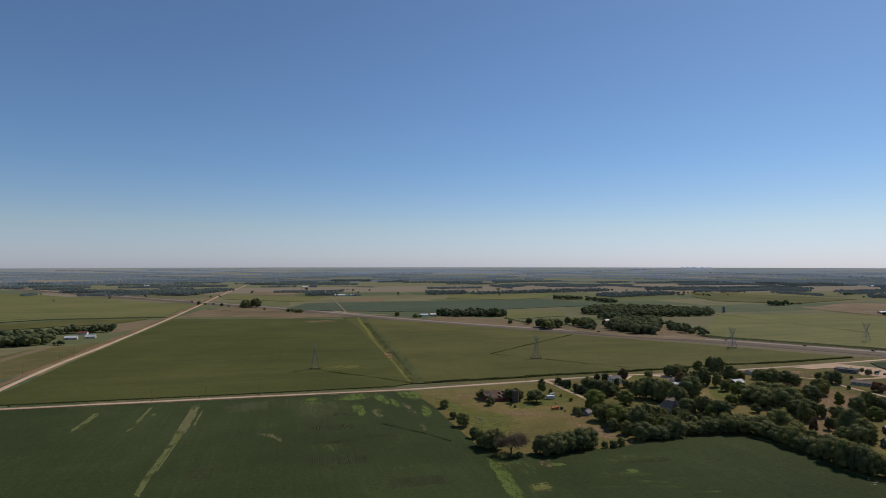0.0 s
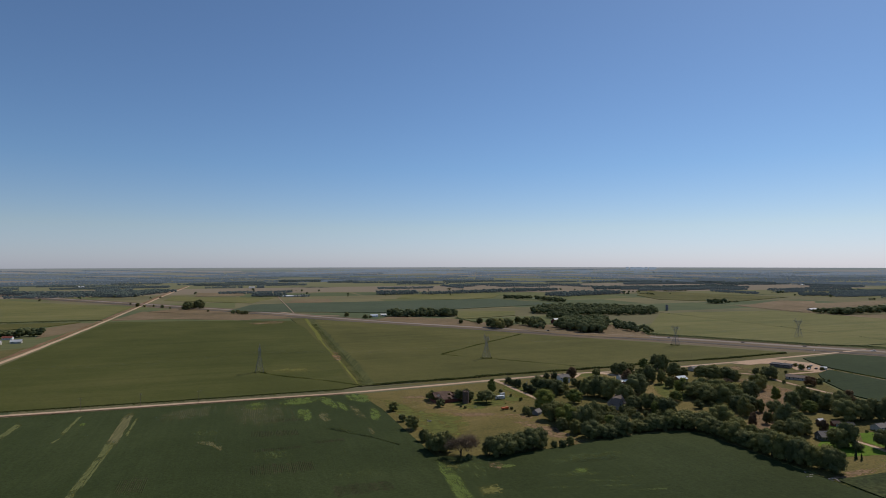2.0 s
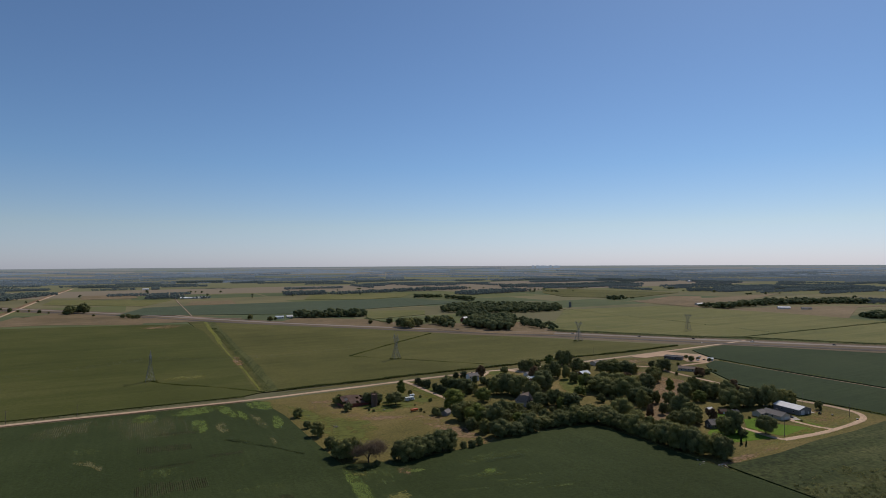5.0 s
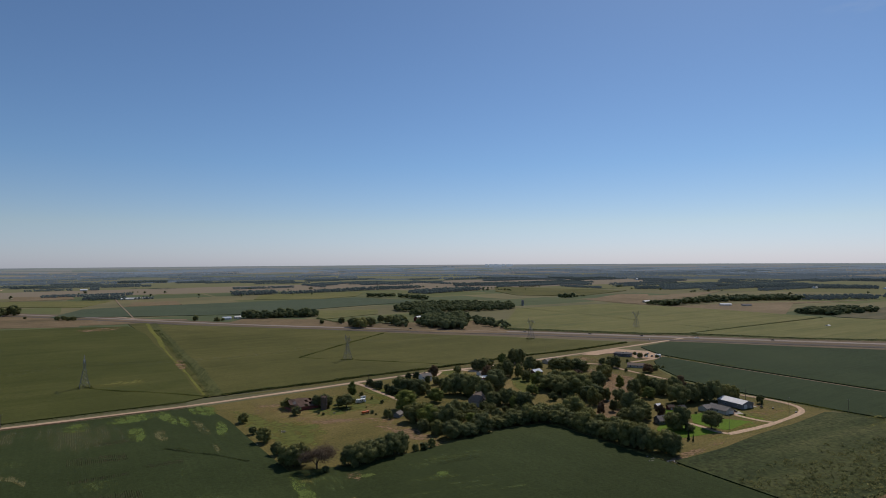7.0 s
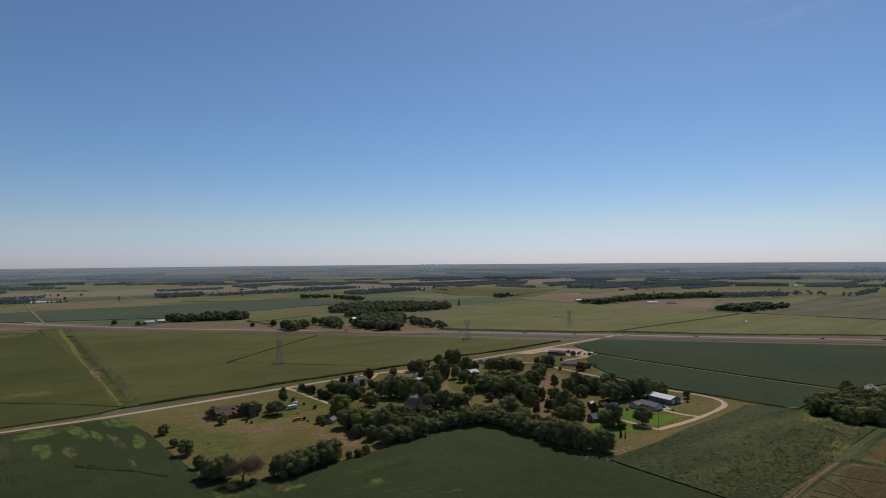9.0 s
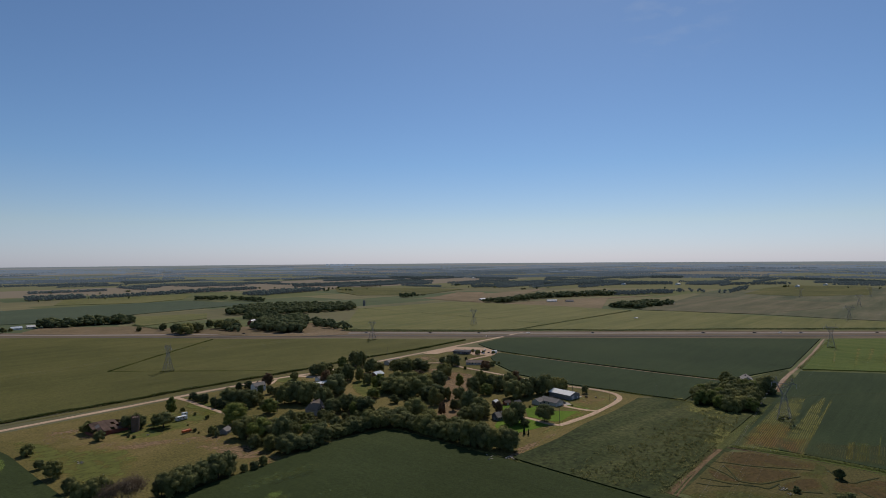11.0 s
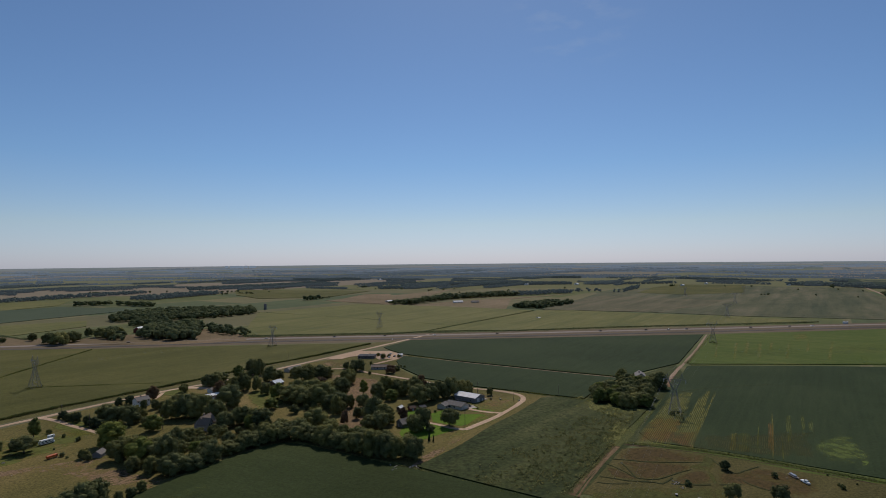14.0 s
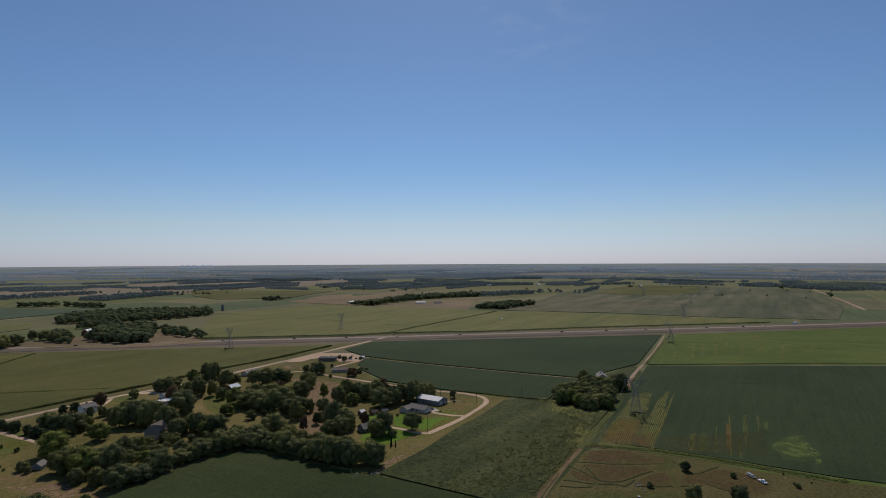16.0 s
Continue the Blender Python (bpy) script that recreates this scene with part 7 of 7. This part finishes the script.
house("farmhouse", "grey-roofed farmhouse hidden in a grove", 545, 334, A + 20, 17.0, 9.0, 3.2, 2.6, "cream", "shingle", windows=rowed("f", 4, 3.4), chimney=True)
house("barn", "weathered reddish barn with a bright metal roof by the wood", 309, 1104, A + 30, 15.0, 11.0, 5.5, 3.6, "red_wall", "metal_roof", doors=[("f", 0, 3.5, 3.6, 0)], category="barn")
# flat-roofed office by the lot
office = empty("office_building", 428, 621, 0, A - 62)
part("wall", boxed(-9.5, 9.5, -6.5, 6.5, -0.3, 2.9, bevel=0.05), M["brick"], office)
part("roof", boxed(-10.2, 10.2, -7.2, 7.2, 2.9, 3.5, bevel=0.06), M["black_roof"], office, "flat dark roof with a deep edge")
for k in range(5):
    w = part("window", boxed(-8.4 + k * 3.7, -6.6 + k * 3.7, -6.58, -6.5, 0.9, 2.2), M["trim"], office, "white-framed window")
    part("pane", boxed(-8.3 + k * 3.7, -6.7 + k * 3.7, -6.6, -6.51, 1.0, 2.1), M["dark_glass"], w)
part("door", boxed(9.5, 9.58, -0.8, 0.8, 0.0, 2.3), M["door"], office, "pale double door")
part("roof_unit", boxed(-1.2, 1.2, -1, 1, 3.5, 4.3, bevel=0.06), M["steel"], office, "grey roof unit")
tagged(office, "low dark brick building with a flat black roof", "building")
house("kiosk", "small white shed at the edge of the parking yard", 461, 600, A - 40, 5.5, 4.0, 2.4, 0.9, "white", "metal_roof", doors=[("f", 0, 1.2, 1.9, 0)], category="shed")

# fallen barn: sagging roof with holes over low broken walls
ruin = empty("collapsed_barn", 43.5, 497, 0, A + 8, 1.2)
r = random.Random(9)
for nm, d in (("wall", (-9, 8, -8.2, -7.8, -0.2, 2.1)), ("wall", (8, 8.4, -8, 7, -0.2, 2.6)), ("wall", (-9.4, -9, -8, 5, -0.2, 1.5))):
    part(nm, boxed(*d, bevel=0.03), M["red_wall"], ruin, "broken faded red board wall")
for half in (-1, 1):
    for k in range(9):
        for j in range(4):
            if r.random() < 0.08:
                continue
            x0, y0 = -9.4 + k * 2.05, half * (0.2 + j * 2.2)
            bm = boxed(x0, x0 + 1.98, min(y0, y0 + half * 2.15), max(y0, y0 + half * 2.15), -0.05, 0.05)
            for v in bm.verts:
                rise = 6.4 - abs(v.co.y) * 0.42 - 1.6 * max(0, (v.co.x + 2) / 10) ** 2 - (1.6 if v.co.x < -6 else 0) * abs(v.co.y) / 8
                v.co.z += max(0.35, rise + 0.5 * noise.noise(Vector((v.co.x * 0.25, v.co.y * 0.25, 1))))
            part("roof_panel", bm, M["shingle_brown"] if r.random() > 0.05 else M["shingle"], ruin)
for k in range(9):
    bm = bmesh.new()
    a = Vector((r.uniform(-14, -8), r.uniform(-10, -4), 0.1))
    strut(bm, a, a + Vector((r.uniform(-4, 4), r.uniform(-3, 3), r.uniform(0, 0.9))), 0.12)
    part("plank", bm, M["brown_wall"], ruin)
tagged(ruin, "collapsed brown barn with a sagging holed roof", "barn")

silo = empty("silo", 60, 485, 0, 0)
bm = bmesh.new()
strut(bm, (0, 0, -0.3), (0, 0, 9.6), 2.5, 28)
part("body", bm, M["brown_wall"], silo)
for k in range(8):
    bm = bmesh.new()
    strut(bm, (0, 0, 0.6 + k * 1.15), (0, 0, 0.7 + k * 1.15), 2.56, 28)
    part("hoop", bm, M["shingle_dark"], silo)
bm = bmesh.new()
for k in range(14):
    a = k * math.tau / 14
    strut(bm, (2.3 * math.cos(a), 2.3 * math.sin(a), 9.5), (2.3 * math.cos(a), 2.3 * math.sin(a), 9.9 + 0.4 * (k % 3)), 0.3, 4)
part("broken_rim", bm, M["brown_wall"], silo, "broken open top rim")
tagged(silo, "dark brown roofless silo overgrown by trees", "silo")


# ---- vehicles and clutter ----
def wheel(parent, x, y, r):
    bm = bmesh.new()
    strut(bm, (x, y - 0.12, r), (x, y + 0.12, r), r, 14)
    w = part("wheel", bm, M["tyre"], parent)
    bm = bmesh.new()
    strut(bm, (x, y - 0.14, r), (x, y + 0.14, r), r * 0.55, 10)
    part("rim", bm, M["steel"], w)


def car(x, y, turn, paint, label, pickup=False, z=0.3, group=""):
    t = empty("pickup_truck" if pickup else "car", x, y, z, turn)
    ln = 5.6 if pickup else 4.6
    part("body", boxed(-ln / 2, ln / 2, -0.93, 0.93, 0.35, 1.02, bevel=0.12), M[paint], t)
    bm = boxed(-0.3 if pickup else -1.7, 1.4, -0.84, 0.84, 1.0, 1.75 if pickup else 1.5, bevel=0.08)
    for v in bm.verts:
        if v.co.z > 1.25:
            v.co.x = v.co.x * 0.8 + 0.1
            v.co.y *= 0.86
    cab = part("cab", bm, M[paint], t)
    bm = boxed(-0.1 if pickup else -1.4, 1.32, -0.87, 0.87, 1.14, 1.42)
    part("glass", bm, M["dark_glass"], cab)
    for sx in (-ln / 2 + 0.95, ln / 2 - 0.95):
        for sy in (-0.85, 0.85):
            wheel(t, sx, sy, 0.36)
    for sy in (-0.6, 0.6):
        part("headlight", boxed(ln / 2 - 0.03, ln / 2 + 0.02, sy - 0.18, sy + 0.18, 0.65, 0.82), M["glass_ins"], t)
    return tagged(t, label, "truck" if pickup else "car", group)


ROAD = "vehicles on the highway"
for k, (x, y, s) in enumerate(((894, 515, 0), (925, 493, 1), (950, 475, 2), (1041, 410, 0), (1098, 370, 0), (1130, 346, 1), (699, 658, 0), (833, 560, 0), (420, 869, 2), (500, 808, 0), (260, 975, 0), (620, 716, 1), (560, 762, 0))):
    car(x, y, -36 if k % 2 else 144, ("paint_dark", "paint_white", "paint_grey")[s], ("dark car on the pale highway", "white pickup truck on the pale highway", "silver car on the pale highway")[s], s == 1, 0.42, ROAD)
car(350, 374, A - 80, "paint_dark", "dark pickup truck parked on a concrete pad", True, 0.26)
for x, y, s in ((440, 622, 0), (449, 624, 2), (452, 612, 1), (455, 603, 0), (462, 620, 2), (447, 603, 1)):
    car(x, y, A + 20, ("paint_dark", "paint_white", "paint_grey")[s], ("dark car in a gravel yard", "white pickup truck in a gravel yard", "silver car in a gravel yard")[s], s == 1, 0.3, "vehicles in the yard")
tagged(prism("driveway_7", [(346, 368), (352, 366), (355, 374), (349, 377)], -0.1, 0.3, M["rubble"]), "pale concrete pad before a garage", "driveway", kind="structure")
tagged(prism("driveway_8", [(371, 381), (378, 379), (380, 386), (373, 388)], -0.1, 0.3, M["rubble"]), "pale concrete apron before a shed", "driveway", kind="structure")

rv = empty("motorhome", 90.5, 496, 0.08, 18)
part("body", boxed(-4.3, 3.0, -1.25, 1.25, 0.55, 3.1, bevel=0.15), M["paint_white"], rv)
part("cab", boxed(2.9, 4.4, -1.1, 1.1, 0.5, 1.7, bevel=0.2), M["paint_white"], rv)
part("overcab", boxed(2.6, 4.1, -1.2, 1.2, 1.9, 3.05, bevel=0.15), M["paint_white"], rv)
part("windscreen", boxed(3.0, 3.8, -1.0, 1.0, 1.7, 1.95), M["dark_glass"], rv)
part("stripe", boxed(-4.2, 2.9, -1.27, -1.25, 1.05, 1.35), M["paint_dark"], rv, "dark side stripe")
for k in range(3):
    part("window", boxed(-3.4 + k * 2.0, -2.3 + k * 2.0, -1.28, -1.25, 1.75, 2.4), M["dark_glass"], rv)
for sx in (-2.6, 3.4):
    for sy in (-1.05, 1.05):
        wheel(rv, sx, sy, 0.42)
tagged(rv, "white motorhome with dark windows parked on grass", "motorhome")
trailer = empty("camper_trailer", 95, 509, 0.08, 20)
part("body", boxed(-2.2, 2.2, -1.05, 1.05, 0.5, 2.3, bevel=0.25), M["paint_white"], trailer)
part("window", boxed(-0.8, 0.6, -1.07, -1.05, 1.3, 1.8), M["dark_glass"], trailer)
for sy in (-0.95, 0.95):
    wheel(trailer, 0, sy, 0.34)
tagged(trailer, "small white camper trailer parked on grass", "trailer")
wagon = empty("farm_wagon", 88, 461, 0.08, 24)
part("box", boxed(-3.0, 3.0, -1.1, 1.1, 0.8, 2.0, bevel=0.06), M["paint_red"], wagon, "faded red wagon box")
part("drawbar", boxed(3.0, 4.6, -0.08, 0.08, 0.6, 0.75), M["steel"], wagon)
for sx in (-2.0, 2.0):
    for sy in (-0.95, 0.95):
        wheel(wagon, sx, sy, 0.42)
tagged(wagon, "faded red farm wagon standing in dry grass", "wagon")
car(362, 143, 232, "paint_white", "white pickup truck parked in a mown pasture", True, 0.12)
flat = empty("flatbed_trailer", 366.5, 149.5, 0.12, 232)
part("deck", boxed(-3.6, 2.6, -1.1, 1.1, 0.55, 0.75, bevel=0.03), M["rubble"], flat)
part("drawbar", boxed(2.6, 4.0, -0.07, 0.07, 0.5, 0.62), M["steel"], flat)
part("load", boxed(-3.0, 1.6, -0.8, 0.8, 0.75, 1.5, bevel=0.15), M["paint_grey"], flat, "grey load")
for sy in (-1.0, 1.0):
    wheel(flat, -0.6, sy, 0.36)
tagged(flat, "loaded flatbed trailer behind a pickup truck", "trailer")
part_count = 0
for x, y, n, s, label in ((314, 188, 12, 1.0, "heap of pale brush and rubble in a pasture"), (311, 183, 9, 0.9, "heap of pale brush and rubble in a pasture"), (362, 152, 3, 0.6, "few pale boxes lying in a pasture"),
                          (224, 306, 14, 1.6, "pile of pale broken concrete at the field corner"), (232, 298, 10, 1.4, "pile of pale broken concrete at the field corner"), (26, 433, 12, 1.3, "heap of dead pale branches"), (66, 470, 8, 0.8, "low heap of debris in the grass")):
    heap = empty("debris_pile", x, y, 0, r.uniform(0, 90))
    for k in range(n):
        bm = bmesh.new()
        a = Vector((r.gauss(0, s), r.gauss(0, s), 0.05 + r.uniform(0, 0.5)))
        b = a + Vector((r.uniform(-1, 1), r.uniform(-1, 1), r.uniform(-0.2, 0.4))) * s
        strut(bm, a, b, r.uniform(0.12, 0.3) * s, 5)
        part("chunk", bm, M["rubble"], heap)
    tagged(heap, label, "debris pile")
for x, y in ((300, 181), (303, 171), (392, 357), (385, 371), (375, 396)):
    box_ob = empty("feed_trough", x, y, 0.1, r.uniform(0, 90))
    part("tub", boxed(-0.9, 0.9, -0.6, 0.6, 0.0, 0.8, bevel=0.1), M["paint_dark"], box_ob)
    part("rim", boxed(-0.95, 0.95, -0.65, 0.65, 0.72, 0.82, bevel=0.03), M["steel"], box_ob)
    tagged(box_ob, "dark tub standing on short grass", "trough")
tractor = empty("tractor", 379, 376, 0.1, A + 20)
part("body", boxed(-1.4, 1.6, -0.45, 0.45, 0.7, 1.5, bevel=0.1), M["paint_dark"], tractor)
part("seat", boxed(-1.2, -0.5, -0.35, 0.35, 1.5, 2.0, bevel=0.08), M["paint_dark"], tractor)
for sx, rr in ((-1.0, 0.75), (1.2, 0.45)):
    for sy in (-0.8, 0.8):
        wheel(tractor, sx, sy, rr)
tagged(tractor, "old dark tractor parked on bare ground", "tractor")

# far farmsteads: white sheds and roofs
for x, y, ln, wd, turn, wall, roof, nm, label in (
        (-562, 884, 17, 6, A, "cream", "metal_roof", "farm_shed", "long low shed with a pale roof"), (-541, 898, 14, 5, A, "cream", "metal_roof", "farm_shed", "low farm shed with a pale roof"),
        (-580, 942, 13, 9, A, "white", "red_wall", "farmhouse", "white farmhouse with a faded red roof"), (-612, 908, 10.5, 7, A + 90, "white", "metal_roof", "farmhouse", "white farmhouse among trees"),
        (-42, 1272, 16, 9, A, "white", "blue_roof", "farm_shed", "white farm shed by the highway"), (-22, 1284, 12, 8, A, "cream", "metal_roof", "farm_shed", "pale farm shed by the highway"),
        (75, 1290, 14, 8, A, "white", "metal_roof", "farmhouse", "white house beside trees"), (-368, 2062, 30, 14, A, "white", "metal_roof", "farm_shed", "large white farm shed far off"),
        (-340, 2062, 26, 12, A, "white", "metal_roof", "farm_shed", "large white farm shed far off"), (-312, 2070, 24, 12, A, "white", "metal_roof", "farm_shed", "large white farm shed far off"),
        (630, 1400, 18, 10, A, "grey_wall", "shingle", "farmhouse", "grey farmhouse at the wood's end"), (1010, 1340, 24, 10, A, "cream", "metal_roof", "farm_shed", "low pale shed in the fields"),
        (1120, 1180, 26, 10, A - 40, "white", "metal_roof", "farm_shed", "long pale farm shed"), (1150, 1145, 20, 10, A - 40, "cream", "shingle", "farmhouse", "low farmhouse beside trees"),
        (925, 755, 7, 5, A, "white", "metal_roof", "hut", "small pale hut at a field corner"), (1212, 318, 8, 3, -36, "white", "metal_roof", "trailer_hut", "white box trailer beside the highway")):
    house(nm, label, x, y, turn, ln, wd, 3.0 if ln > 10 else 2.4, 2.4 if ln > 10 else 0.9, wall, roof, doors=[("f", 0, 3.0 if ln > 10 else 1.2, 3.0 if ln > 10 else 1.9, 0)], windows=rowed("f", 2, ln * 0.6, 1.2, 1.0, 1.4), category="building")
for x, y in [(2592, 1143), (2662, 839), (2238, 1568), (2068, 1716), (2385, 1153), (2699, 608)] + [(-659, 2788), (1699, 2994), (2100, 2849), (-1485, 2926)]:
    house("farm_shed", "large white farm building on the far plain", x, y, A, 26.0, 13.0, 4.0, 3.0, "white", "metal_roof", doors=[("f", 0, 4.0, 3.4, 0)], category="building")
far_silo = empty("silo", 660, 1372, 0, 0)
bm = bmesh.new()
strut(bm, (0, 0, -0.3), (0, 0, 13), 3.2, 20)
part("body", bm, M["grey_wall"], far_silo)
bm = bmesh.new()
strut(bm, (0, 0, 13), (0, 0, 14.6), 3.3, 20, 0.6)
part("roof", bm, M["shingle_dark"], far_silo)
tagged(far_silo, "tall grey silo beside a far farmhouse", "silo")
sign = empty("road_sign", 531, 706, 0.2, 20)
bm = bmesh.new()
strut(bm, (0, 0, 0), (0, 0, 4.5), 0.1, 8)
part("post", bm, M["steel"], sign)
part("panel", boxed(-1.2, 1.2, -0.05, 0.05, 3.2, 4.6, bevel=0.02), M["paint_white"], sign, "plain white panel")
tagged(sign, "white sign panel on a post by the road", "sign")
